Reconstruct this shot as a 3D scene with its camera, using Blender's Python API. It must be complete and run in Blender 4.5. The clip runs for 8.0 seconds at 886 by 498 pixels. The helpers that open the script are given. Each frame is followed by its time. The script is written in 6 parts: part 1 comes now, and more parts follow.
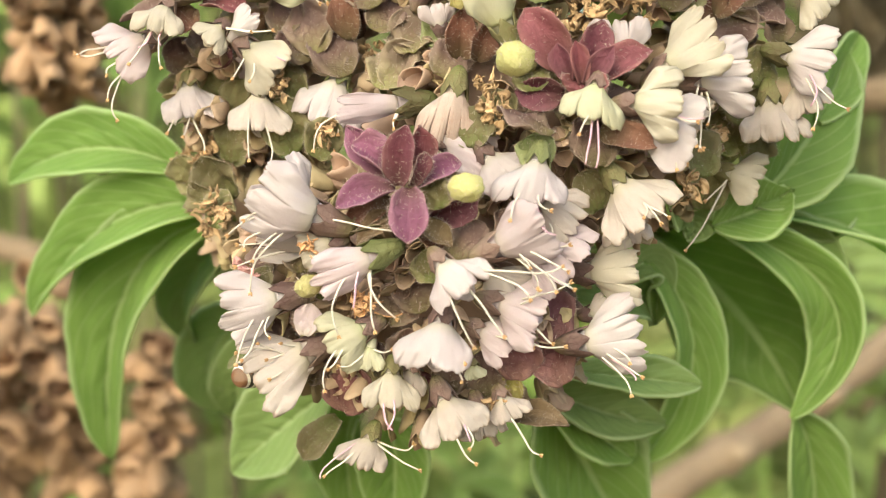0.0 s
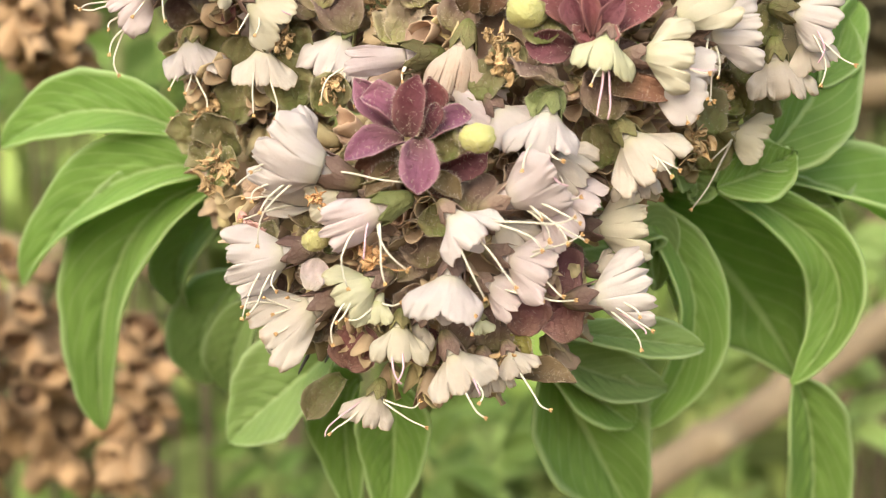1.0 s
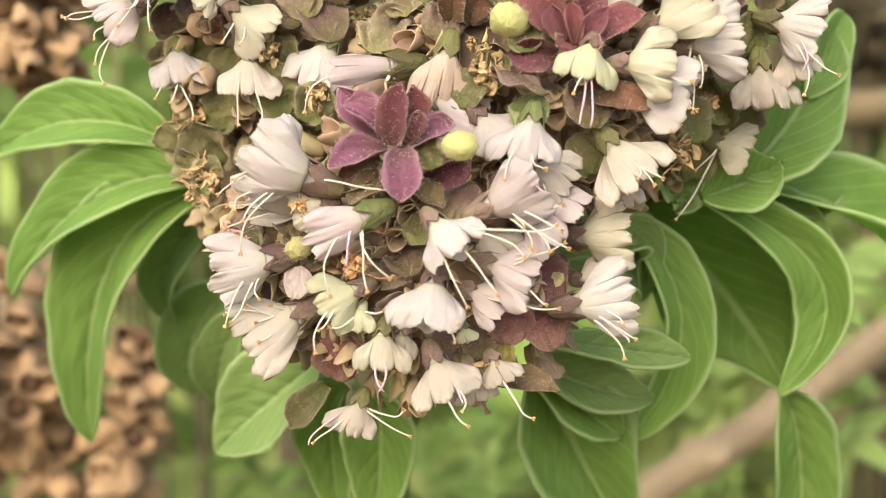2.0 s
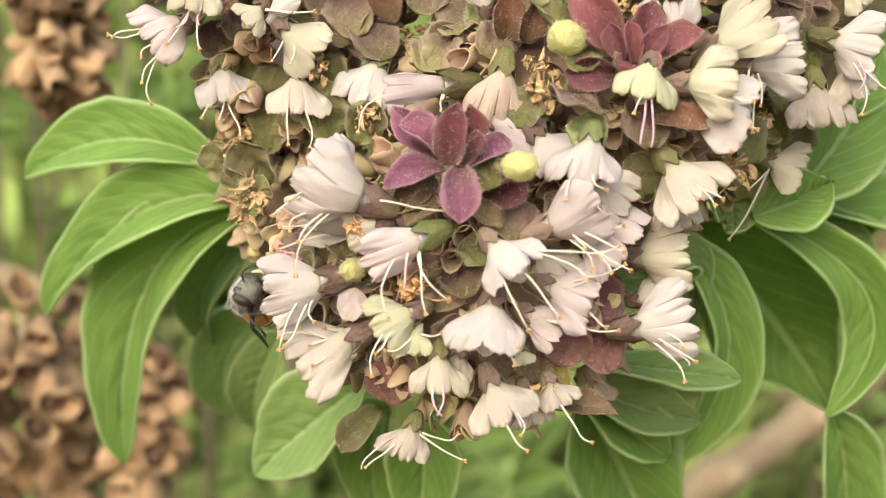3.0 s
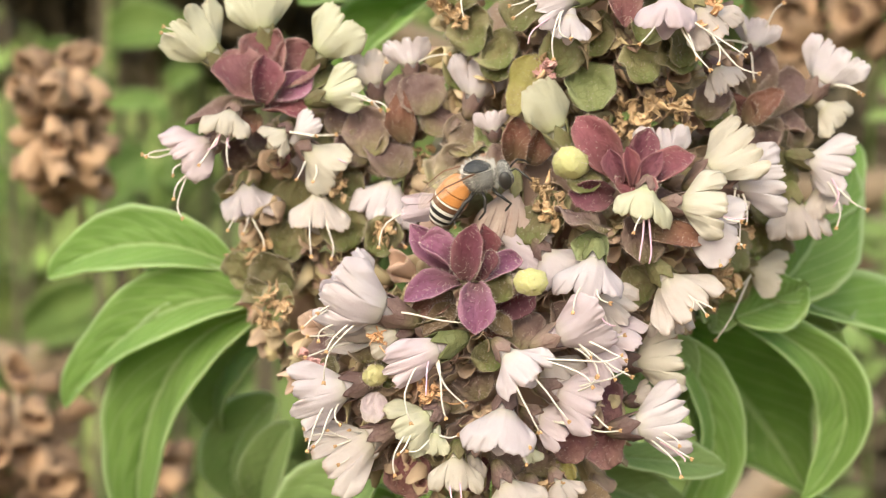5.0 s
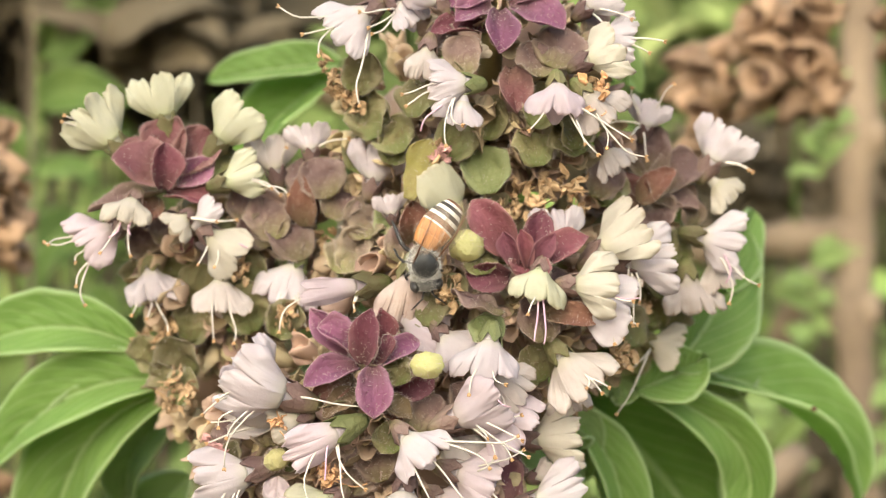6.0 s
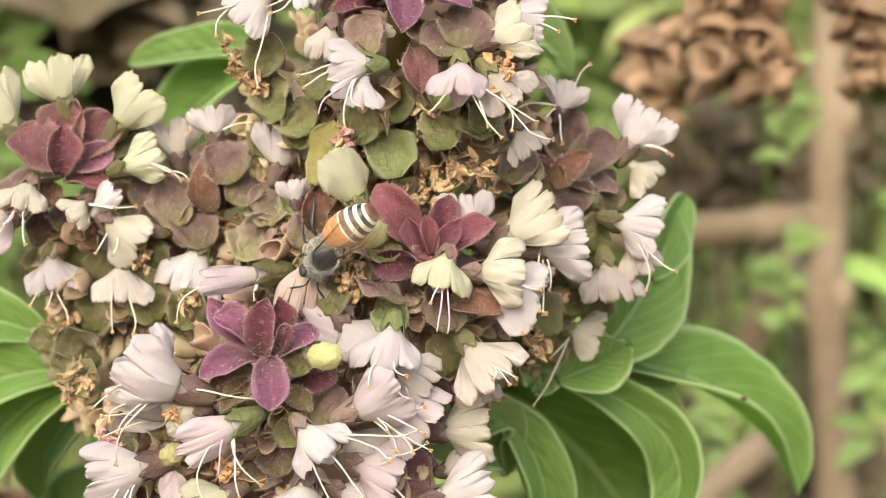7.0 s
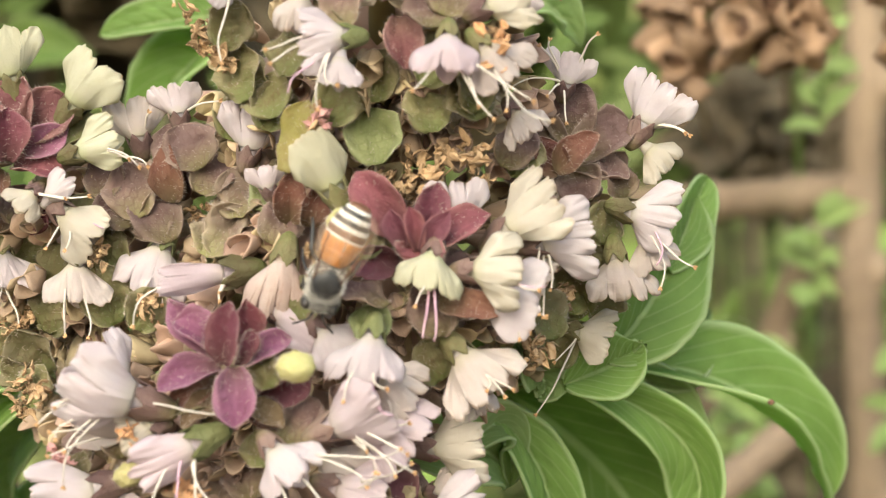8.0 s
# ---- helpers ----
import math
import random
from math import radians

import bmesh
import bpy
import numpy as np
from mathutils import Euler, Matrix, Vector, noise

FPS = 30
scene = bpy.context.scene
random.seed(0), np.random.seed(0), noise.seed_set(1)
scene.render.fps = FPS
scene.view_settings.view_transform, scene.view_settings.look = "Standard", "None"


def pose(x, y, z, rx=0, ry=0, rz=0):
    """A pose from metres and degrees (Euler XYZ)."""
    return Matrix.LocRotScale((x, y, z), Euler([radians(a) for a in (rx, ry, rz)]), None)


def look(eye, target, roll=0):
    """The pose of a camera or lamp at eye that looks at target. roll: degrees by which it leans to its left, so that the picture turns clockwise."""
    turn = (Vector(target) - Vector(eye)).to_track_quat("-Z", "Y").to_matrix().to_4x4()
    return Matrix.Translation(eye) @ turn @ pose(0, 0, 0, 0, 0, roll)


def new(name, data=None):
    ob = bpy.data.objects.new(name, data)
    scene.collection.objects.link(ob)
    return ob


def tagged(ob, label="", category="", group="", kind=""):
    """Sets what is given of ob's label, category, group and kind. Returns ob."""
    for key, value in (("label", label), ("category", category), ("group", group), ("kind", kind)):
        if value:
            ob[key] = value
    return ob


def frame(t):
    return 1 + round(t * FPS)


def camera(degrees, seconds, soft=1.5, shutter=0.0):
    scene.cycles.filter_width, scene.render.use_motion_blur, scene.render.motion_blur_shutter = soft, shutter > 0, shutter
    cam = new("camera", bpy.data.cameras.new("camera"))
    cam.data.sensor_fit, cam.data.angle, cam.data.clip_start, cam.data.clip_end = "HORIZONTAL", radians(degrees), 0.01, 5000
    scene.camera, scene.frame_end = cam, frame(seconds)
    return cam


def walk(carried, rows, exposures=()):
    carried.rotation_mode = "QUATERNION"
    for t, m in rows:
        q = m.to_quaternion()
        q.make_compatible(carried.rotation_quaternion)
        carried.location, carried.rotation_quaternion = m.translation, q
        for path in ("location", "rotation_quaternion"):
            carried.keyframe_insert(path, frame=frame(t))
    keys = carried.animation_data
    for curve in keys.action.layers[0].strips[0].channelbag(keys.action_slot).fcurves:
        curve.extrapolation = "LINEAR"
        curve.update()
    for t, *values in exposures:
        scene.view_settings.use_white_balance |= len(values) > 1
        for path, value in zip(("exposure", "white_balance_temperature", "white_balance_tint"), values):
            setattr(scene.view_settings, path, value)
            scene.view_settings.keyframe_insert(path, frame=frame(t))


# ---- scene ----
PATH = [
    (0, look((0.00966, -0.10122, 0.00084), (0.00826, -0.08128, 0.00017), -0.5)),
    (0.5, look((0.00922, -0.10164, -0.00138), (0.00804, -0.08168, -0.00197), -0.4)),
    (1, look((0.00621, -0.10072, -0.00357), (0.00534, -0.08074, -0.00407), -0.3)),
    (1.2, look((0.00673, -0.10040, -0.00485), (0.00592, -0.08042, -0.00500), -0.3)),
    (2.3, look((0.00761, -0.10121, -0.00391), (0.00670, -0.08124, -0.00412), -0.2)),
    (2.5, look((0.00616, -0.10153, -0.00312), (0.00534, -0.08155, -0.00331), -0.2)),
    (3, look((0.00250, -0.09948, -0.00384), (0.00177, -0.07949, -0.00385), -0.3)),
    (3.5, look((-0.00269, -0.09761, -0.00329), (-0.00298, -0.07761, -0.00320), -0.2)),
    (4, look((-0.00351, -0.09957, -0.00085), (-0.00383, -0.07958, -0.00047), 0)),
    (4.2, look((-0.00479, -0.10077, -0.00089), (-0.00514, -0.08078, -0.00044), -0)),
    (5.3, look((-0.00033, -0.10966, 0.00136), (-0.00002, -0.08969, 0.00242), -1)),
    (5.5, look((0.00120, -0.10964, 0.00048), (0.00168, -0.08969, 0.00183), -1.3)),
    (6, look((0.00175, -0.11038, 0.00392), (0.00254, -0.09044, 0.00527), -1.7)),
    (6.5, look((0.00672, -0.10885, 0.00116), (0.00756, -0.08892, 0.00261), -2)),
    (7, look((0.00956, -0.10692, 0.00393), (0.01037, -0.08697, 0.00508), -1.9)),
    (7.5, look((0.00738, -0.10295, 0.00542), (0.00825, -0.08299, 0.00632), -1.8)),
    (8, look((0.01315, -0.09506, 0.00676), (0.01350, -0.07508, 0.00739), -2)),
]
cam = camera(36.3, 8.0, soft=1.0, shutter=0.15)
cam.data.dof.use_dof = True
cam.data.dof.focus_distance = 0.1055
cam.data.dof.aperture_fstop = 31.0
walk(cam, PATH, exposures=[(0.0, 1.24, 6850, -4), (3.4, 1.24, 6850, -4), (4.1, 1.21, 6550, 0), (5.3, 1.18, 6450, 1), (8.0, 1.18, 6450, 1)])

# ---- light: a bright, hazy sky with a soft high sun ----
world = bpy.data.worlds.new("sky")
scene.world = world
world.use_nodes = True
wn, wl = world.node_tree.nodes, world.node_tree.links
sky = wn.new("ShaderNodeTexSky")
sky.sky_type = "NISHITA"
sky.sun_disc = False
sky.sun_elevation = radians(32)
sky.sun_rotation = radians(197)
sky.air_density, sky.dust_density = 1.0, 4.0
wl.new(sky.outputs[0], wn["Background"].inputs[0])
wn["Background"].inputs[1].default_value = 0.15
sun_data = bpy.data.lights.new("sun", "SUN")
sun_data.energy, sun_data.angle, sun_data.color = 0.9, radians(110), (1.0, 0.94, 0.84)
sun = new("sun", sun_data)
sun.matrix_world = look((-0.4, -1.3, 0.86), (0, 0, 0))

MM = 0.001


# ---- materials ----
def shader(name, rough=0.5, spec=0.3):
    m = bpy.data.materials.new(name)
    m.use_nodes = True
    n = m.node_tree.nodes
    b = n["Principled BSDF"]
    b.inputs["Roughness"].default_value = rough
    b.inputs["Specular IOR Level"].default_value = spec
    return m, n, m.node_tree.links, b


def mix_rgb(n, l, fac, a, b, blend="MIX"):
    x = n.new("ShaderNodeMix")
    x.data_type, x.blend_type = "RGBA", blend
    for s, v in ((x.inputs[0], fac), (x.inputs[6], a), (x.inputs[7], b)):
        if isinstance(v, bpy.types.NodeSocket):
            l.new(v, s)
        elif isinstance(v, (int, float)):
            s.default_value = v
        else:
            s.default_value = (*v, 1)
    return x.outputs[2]


def ramp(n, l, src, stops):
    r = n.new("ShaderNodeValToRGB")
    while len(r.color_ramp.elements) < len(stops):
        r.color_ramp.elements.new(0.5)
    for e, (p, c) in zip(r.color_ramp.elements, stops):
        e.position = p
        e.color = (*c, 1) if isinstance(c, tuple) else (c, c, c, 1)
    l.new(src, r.inputs[0])
    return r.outputs[0]


def noise_tex(n, l, scale, detail=4, rough=0.6, space="Object"):
    c = n.new("ShaderNodeTexCoord")
    x = n.new("ShaderNodeTexNoise")
    x.inputs["Scale"].default_value = scale
    x.inputs["Detail"].default_value = detail
    x.inputs["Roughness"].default_value = rough
    l.new(c.outputs[space], x.inputs["Vector"])
    return x.outputs[0]


def uv_axes(n, l):
    c = n.new("ShaderNodeTexCoord")
    s = n.new("ShaderNodeSeparateXYZ")
    l.new(c.outputs["UV"], s.inputs[0])
    return s.outputs[0], s.outputs[1]


def math_node(n, l, op, a, b=0.0, c=0.0):
    x = n.new("ShaderNodeMath")
    x.operation = op
    for i, v in enumerate((a, b, c)):
        if isinstance(v, bpy.types.NodeSocket):
            l.new(v, x.inputs[i])
        else:
            x.inputs[i].default_value = v
    return x.outputs[0]


def bump(n, l, b, height, strength=0.3, dist=0.0002):
    x = n.new("ShaderNodeBump")
    x.inputs["Strength"].default_value = strength
    x.inputs["Distance"].default_value = dist
    l.new(height, x.inputs["Height"])
    l.new(x.outputs[0], b.inputs["Normal"])


def translucent(m, n, l, b, colour, share):
    """Lets part of the light through a thin leaf or petal."""
    t = n.new("ShaderNodeBsdfTranslucent")
    l.new(colour, t.inputs[0])
    mx = n.new("ShaderNodeMixShader")
    mx.inputs[0].default_value = share
    l.new(b.outputs[0], mx.inputs[1])
    l.new(t.outputs[0], mx.inputs[2])
    l.new(mx.outputs[0], n["Material Output"].inputs[0])


def soft_material(name, lo, hi, share=0.25, rough=0.55, scale=900, vein=0.0, vein_col=(0.5, 0.3, 0.35), spread=0.12, tip=None, spec=0.25, bump_by=0.35, net=0.0, rim=None, throat=None, margin=0.0):
    """Petals, calyces and bracts: two scales of mottling, faint lengthwise veins or a net of veins, light let through."""
    m, n, l, b = shader(name, rough, spec)
    big = noise_tex(n, l, scale * 0.3, 3)
    fine = noise_tex(n, l, scale * 3.0, 3)
    col = mix_rgb(n, l, ramp(n, l, big, [(0.3, 0.0), (0.7, 1.0)]), lo, hi)
    u, v = uv_axes(n, l)
    if tip:
        col = mix_rgb(n, l, ramp(n, l, v, [(0.0, 1.0), (0.55, 0.0)]), col, tip)
    wob = math_node(n, l, "MULTIPLY_ADD", big, 0.35, u)
    wob = math_node(n, l, "MULTIPLY_ADD", fine, 0.05, wob)
    w = math_node(n, l, "ABSOLUTE", math_node(n, l, "SINE", math_node(n, l, "MULTIPLY", wob, 21.0)))
    w = ramp(n, l, w, [(0.0, 1.0), (0.22, 0.0)])
    mid_noise = noise_tex(n, l, scale * 1.16, 5, 0.7)
    w = math_node(n, l, "MULTIPLY", w, ramp(n, l, mid_noise, [(0.35, 0.2), (0.6, 1.0)]))
    if vein:
        col = mix_rgb(n, l, math_node(n, l, "MULTIPLY", w, vein), col, vein_col)
        col = mix_rgb(n, l, math_node(n, l, "MULTIPLY", ramp(n, l, mid_noise, [(0.5, 0.0), (0.75, 1.0)]), vein * 1.3), col, vein_col)
    if net:
        c = n.new("ShaderNodeTexCoord")
        cells = n.new("ShaderNodeTexVoronoi")
        cells.feature = "DISTANCE_TO_EDGE"
        cells.inputs["Scale"].default_value = scale * 1.5
        warp = n.new("ShaderNodeVectorMath")
        warp.operation = "MULTIPLY_ADD"
        noisy = n.new("ShaderNodeTexNoise")
        noisy.inputs["Scale"].default_value = scale
        l.new(c.outputs["Object"], noisy.inputs["Vector"])
        l.new(noisy.outputs["Color"], warp.inputs[0])
        warp.inputs[1].default_value = (0.0011, 0.0011, 0.0011)
        l.new(c.outputs["Object"], warp.inputs[2])
        l.new(warp.outputs[0], cells.inputs["Vector"])
        lines = ramp(n, l, cells.outputs["Distance"], [(0.0, 1.0), (0.14, 0.0)])
        lines = math_node(n, l, "MULTIPLY", lines, ramp(n, l, big, [(0.3, 0.2), (0.65, 1.0)]))
        col = mix_rgb(n, l, math_node(n, l, "MULTIPLY", lines, net), col, vein_col)
        w = math_node(n, l, "MAXIMUM", w, lines)
    if throat:
        col = mix_rgb(n, l, math_node(n, l, "MULTIPLY", ramp(n, l, v, [(0.0, 1.0), (0.3, 0.0)]), 0.5), col, throat)
    if margin:
        worn = math_node(n, l, "MULTIPLY", ramp(n, l, v, [(0.90, 0.0), (1.0, 1.0)]), ramp(n, l, mid_noise, [(0.42, 0.0), (0.62, 1.0)]))
        col = mix_rgb(n, l, math_node(n, l, "MULTIPLY", worn, margin), col, (0.44, 0.26, 0.14))
    if rim:
        au = math_node(n, l, "ABSOLUTE", math_node(n, l, "MULTIPLY_ADD", u, 2.0, -1.0))
        col = mix_rgb(n, l, math_node(n, l, "MULTIPLY", ramp(n, l, au, [(0.55, 0.0), (1.0, 1.0)]), 0.6), col, rim)
    info = n.new("ShaderNodeObjectInfo")
    hsv = n.new("ShaderNodeHueSaturation")
    l.new(math_node(n, l, "MULTIPLY_ADD", info.outputs["Random"], spread * 2, 1 - spread), hsv.inputs["Value"])
    l.new(math_node(n, l, "MULTIPLY_ADD", info.outputs["Random"], 0.02, 0.49), hsv.inputs["Hue"])
    l.new(col, hsv.inputs["Color"])
    l.new(hsv.outputs[0], b.inputs["Base Color"])
    h = math_node(n, l, "ADD", math_node(n, l, "MULTIPLY_ADD", w, 0.12 + net, math_node(n, l, "MULTIPLY", mid_noise, 1.2)), math_node(n, l, "MULTIPLY", fine, 0.6))
    bump(n, l, b, h, bump_by, 0.0003)
    translucent(m, n, l, b, hsv.outputs[0], share)
    return m


def leaf_material(name, dark, light, vein_col, edge_col, share=0.5, rough=0.5):
    m, n, l, b = shader(name, rough, 0.2)
    u, v = uv_axes(n, l)
    big = noise_tex(n, l, 120, 4)
    fine = noise_tex(n, l, 1500, 4)
    col = mix_rgb(n, l, ramp(n, l, big, [(0.3, 0.0), (0.72, 1.0)]), dark, light)
    col = mix_rgb(n, l, math_node(n, l, "MULTIPLY", ramp(n, l, fine, [(0.35, 0.0), (0.7, 1.0)]), 0.25), col, light)
    au = math_node(n, l, "ABSOLUTE", math_node(n, l, "MULTIPLY_ADD", u, 2.0, -1.0))
    mid = ramp(n, l, au, [(0.0, 1.0), (0.035, 1.0), (0.08, 0.0)])
    side = math_node(n, l, "FRACT", math_node(n, l, "MULTIPLY", math_node(n, l, "MULTIPLY_ADD", au, -0.42, v), 8.0))
    side = ramp(n, l, side, [(0.0, 1.0), (0.12, 0.0), (0.88, 0.0), (1.0, 1.0)])
    veins = math_node(n, l, "MAXIMUM", mid, math_node(n, l, "MULTIPLY", side, 0.45))
    col = mix_rgb(n, l, math_node(n, l, "MULTIPLY", veins, 0.9), col, vein_col)
    rim = ramp(n, l, au, [(0.86, 0.0), (0.96, 1.0)])
    col = mix_rgb(n, l, math_node(n, l, "MULTIPLY", rim, 0.75), col, edge_col)
    info = n.new("ShaderNodeObjectInfo")
    hsv = n.new("ShaderNodeHueSaturation")
    l.new(math_node(n, l, "MULTIPLY_ADD", info.outputs["Random"], 0.3, 0.85), hsv.inputs["Value"])
    l.new(col, hsv.inputs["Color"])
    l.new(hsv.outputs[0], b.inputs["Base Color"])
    h = math_node(n, l, "MULTIPLY_ADD", veins, -0.8, math_node(n, l, "MULTIPLY", fine, 0.5))
    bump(n, l, b, h, 0.35, 0.0004)
    translucent(m, n, l, b, hsv.outputs[0], share)
    return m


def plain_material(name, lo, hi, rough=0.6, scale=800, spec=0.3, strength=0.4, dist=0.0002, per_island=0.0, island_tint=None, island_share=1.0, per_object=0.0):
    m, n, l, b = shader(name, rough, spec)
    big = noise_tex(n, l, scale * 0.25, 4)
    fine = noise_tex(n, l, scale * 2, 4)
    col = mix_rgb(n, l, ramp(n, l, big, [(0.32, 0.0), (0.7, 1.0)]), lo, hi)
    col = mix_rgb(n, l, math_node(n, l, "MULTIPLY", fine, 0.25), col, hi)
    if per_island:
        g = n.new("ShaderNodeNewGeometry")
        hsv = n.new("ShaderNodeHueSaturation")
        if island_tint:
            col = mix_rgb(n, l, math_node(n, l, "MULTIPLY", math_node(n, l, "FRACT", math_node(n, l, "MULTIPLY", g.outputs["Random Per Island"], 7.3)), island_share), col, island_tint)
        l.new(math_node(n, l, "MULTIPLY_ADD", g.outputs["Random Per Island"], per_island, 1 - per_island / 2), hsv.inputs["Value"])
        l.new(col, hsv.inputs["Color"])
        col = hsv.outputs[0]
    if per_object:
        info = n.new("ShaderNodeObjectInfo")
        shade = n.new("ShaderNodeHueSaturation")
        l.new(math_node(n, l, "MULTIPLY_ADD", info.outputs["Random"], per_object, 1 - per_object / 2), shade.inputs["Value"])
        l.new(col, shade.inputs["Color"])
        col = shade.outputs[0]
    l.new(col, b.inputs["Base Color"])
    bump(n, l, b, fine, strength, dist)
    return m


PETAL = {
    "white": soft_material("petal_white", (0.66, 0.58, 0.615), (0.735, 0.68, 0.70), 0.53, vein=0.12, vein_col=(0.60, 0.47, 0.50), spread=0.05, bump_by=0.3, throat=(0.58, 0.55, 0.40), margin=0.15),
    "pink": soft_material("petal_pink", (0.655, 0.545, 0.595), (0.73, 0.64, 0.675), 0.53, vein=0.15, vein_col=(0.56, 0.41, 0.47), spread=0.06, bump_by=0.3, throat=(0.58, 0.52, 0.42), margin=0.12),
    "cream": soft_material("petal_cream", (0.62, 0.56, 0.49), (0.69, 0.64, 0.565), 0.52, vein=0.12, vein_col=(0.57, 0.46, 0.34), spread=0.06, bump_by=0.3, throat=(0.55, 0.52, 0.34), margin=0.4),
    "yellow": soft_material("petal_yellow", (0.57, 0.545, 0.405), (0.64, 0.62, 0.50), 0.46, vein=0.12, vein_col=(0.52, 0.50, 0.27), spread=0.05, bump_by=0.3, throat=(0.50, 0.53, 0.24), margin=0.3),
    "pale": soft_material("petal_pale", (0.60, 0.52, 0.505), (0.69, 0.625, 0.595), 0.52, vein=0.18, vein_col=(0.53, 0.40, 0.35), spread=0.08, bump_by=0.35, throat=(0.54, 0.50, 0.34), margin=0.55),
    "withered": soft_material("petal_withered", (0.52, 0.38, 0.33), (0.69, 0.60, 0.55), 0.4, vein=0.3, vein_col=(0.43, 0.23, 0.15), spread=0.1, margin=0.8),
}
CALYX = {
    "mauve": soft_material("calyx_mauve", (0.178, 0.109, 0.101), (0.331, 0.227, 0.206), 0.42, vein=0.35, vein_col=(0.15, 0.07, 0.07), tip=(0.25, 0.22, 0.10), spread=0.26, net=0.32, bump_by=0.5, rim=(0.44, 0.33, 0.28)),
    "purple": soft_material("calyx_purple", (0.148, 0.050, 0.063), (0.287, 0.135, 0.139), 0.3, vein=0.45, vein_col=(0.11, 0.035, 0.045), tip=(0.22, 0.12, 0.10), net=0.32, bump_by=0.5, rim=(0.36, 0.20, 0.19)),
    "tan": soft_material("calyx_tan", (0.160, 0.115, 0.087), (0.286, 0.216, 0.163), 0.35, vein=0.4, vein_col=(0.22, 0.12, 0.11), tip=(0.30, 0.28, 0.12), net=0.32, bump_by=0.5, rim=(0.50, 0.40, 0.30)),
    "green": soft_material("calyx_green", (0.165, 0.187, 0.070), (0.296, 0.313, 0.148), 0.35, vein=0.4, vein_col=(0.14, 0.15, 0.05), spread=0.2, net=0.3, bump_by=0.5, rim=(0.40, 0.42, 0.24)),
    "olive": soft_material("calyx_olive", (0.165, 0.152, 0.070), (0.287, 0.261, 0.135), 0.42, vein=0.4, vein_col=(0.18, 0.11, 0.065), tip=(0.20, 0.23, 0.08), spread=0.26, net=0.32, bump_by=0.5, rim=(0.40, 0.35, 0.22)),
    "lime": soft_material("calyx_lime", (0.313, 0.287, 0.078), (0.435, 0.383, 0.157), 0.4, vein=0.4, vein_col=(0.26, 0.19, 0.07), net=0.3),
}
BRACT = {
    "violet": soft_material("bract_violet", (0.17, 0.05, 0.108), (0.345, 0.155, 0.25), 0.28, rough=0.6, vein=0.5, tip=(0.12, 0.06, 0.06), vein_col=(0.09, 0.028, 0.045), spread=0.2, net=0.22, bump_by=0.5, rim=(0.40, 0.21, 0.29)),
    "wine": soft_material("bract_wine", (0.135, 0.034, 0.052), (0.265, 0.098, 0.128), 0.28, rough=0.6, vein=0.5, tip=(0.11, 0.05, 0.05), vein_col=(0.08, 0.022, 0.03), spread=0.2, net=0.22, bump_by=0.5, rim=(0.30, 0.14, 0.15)),
    "rust": soft_material("bract_rust", (0.164, 0.0656, 0.0492), (0.271, 0.139, 0.107), 0.25, rough=0.6, vein=0.5, tip=(0.12, 0.09, 0.05), vein_col=(0.0984, 0.0328, 0.0287), spread=0.2, net=0.22, bump_by=0.5),
    "brown": soft_material("bract_brown", (0.164, 0.107, 0.0656), (0.279, 0.205, 0.123), 0.25, rough=0.6, vein=0.5, tip=(0.12, 0.09, 0.05), vein_col=(0.0984, 0.0574, 0.0328), spread=0.2, net=0.22, bump_by=0.5),
}
BUD = soft_material("bud_yellow", (0.44, 0.40, 0.15), (0.57, 0.53, 0.27), 0.15, rough=0.6, spread=0.12, tip=(0.50, 0.47, 0.22), vein=0.3, vein_col=(0.36, 0.34, 0.12), bump_by=0.8)
FILAMENT = soft_material("filament", (0.62, 0.55, 0.49), (0.74, 0.69, 0.63), 0.15, rough=0.4, spread=0.05)
STYLE = soft_material("style_pink", (0.62, 0.36, 0.50), (0.78, 0.58, 0.64), 0.15, rough=0.4, spread=0.06)
ANTHER = plain_material("anther", (0.36, 0.17, 0.07), (0.66, 0.44, 0.24), 0.7, 3000, per_island=0.5)
DRY = plain_material("withered_corolla", (0.22, 0.125, 0.06), (0.54, 0.38, 0.23), 0.8, 900, per_island=0.6)
DRY_PINK = plain_material("withered_pink", (0.42, 0.19, 0.19), (0.66, 0.40, 0.38), 0.8, 900, per_island=0.5)
DRY_ORANGE = plain_material("withered_orange", (0.42, 0.19, 0.08), (0.68, 0.42, 0.24), 0.8, 900, per_island=0.5)
FUZZ = plain_material("fine_hair", (0.48, 0.38, 0.34), (0.68, 0.58, 0.52), 0.6, 2000)
RACHIS = plain_material("spike_stalk", (0.13, 0.10, 0.045), (0.24, 0.19, 0.08), 0.6, 500)
FILLER = plain_material("old_calyx", (0.32, 0.26, 0.14), (0.52, 0.43, 0.26), 0.7, 900, per_island=0.6, island_tint=(0.38, 0.25, 0.20))
LEAF = leaf_material("basil_leaf", (0.225, 0.355, 0.10), (0.315, 0.465, 0.14), (0.47, 0.59, 0.28), (0.56, 0.67, 0.38), share=0.6)
LEAF_PALE = leaf_material("basil_leaf_pale", (0.27, 0.38, 0.145), (0.36, 0.48, 0.20), (0.46, 0.57, 0.29), (0.52, 0.62, 0.36), share=0.55)
LEAF_WEED = leaf_material("weed_leaf", (0.25, 0.36, 0.115), (0.39, 0.50, 0.175), (0.42, 0.52, 0.24), (0.46, 0.56, 0.28), share=0.45)
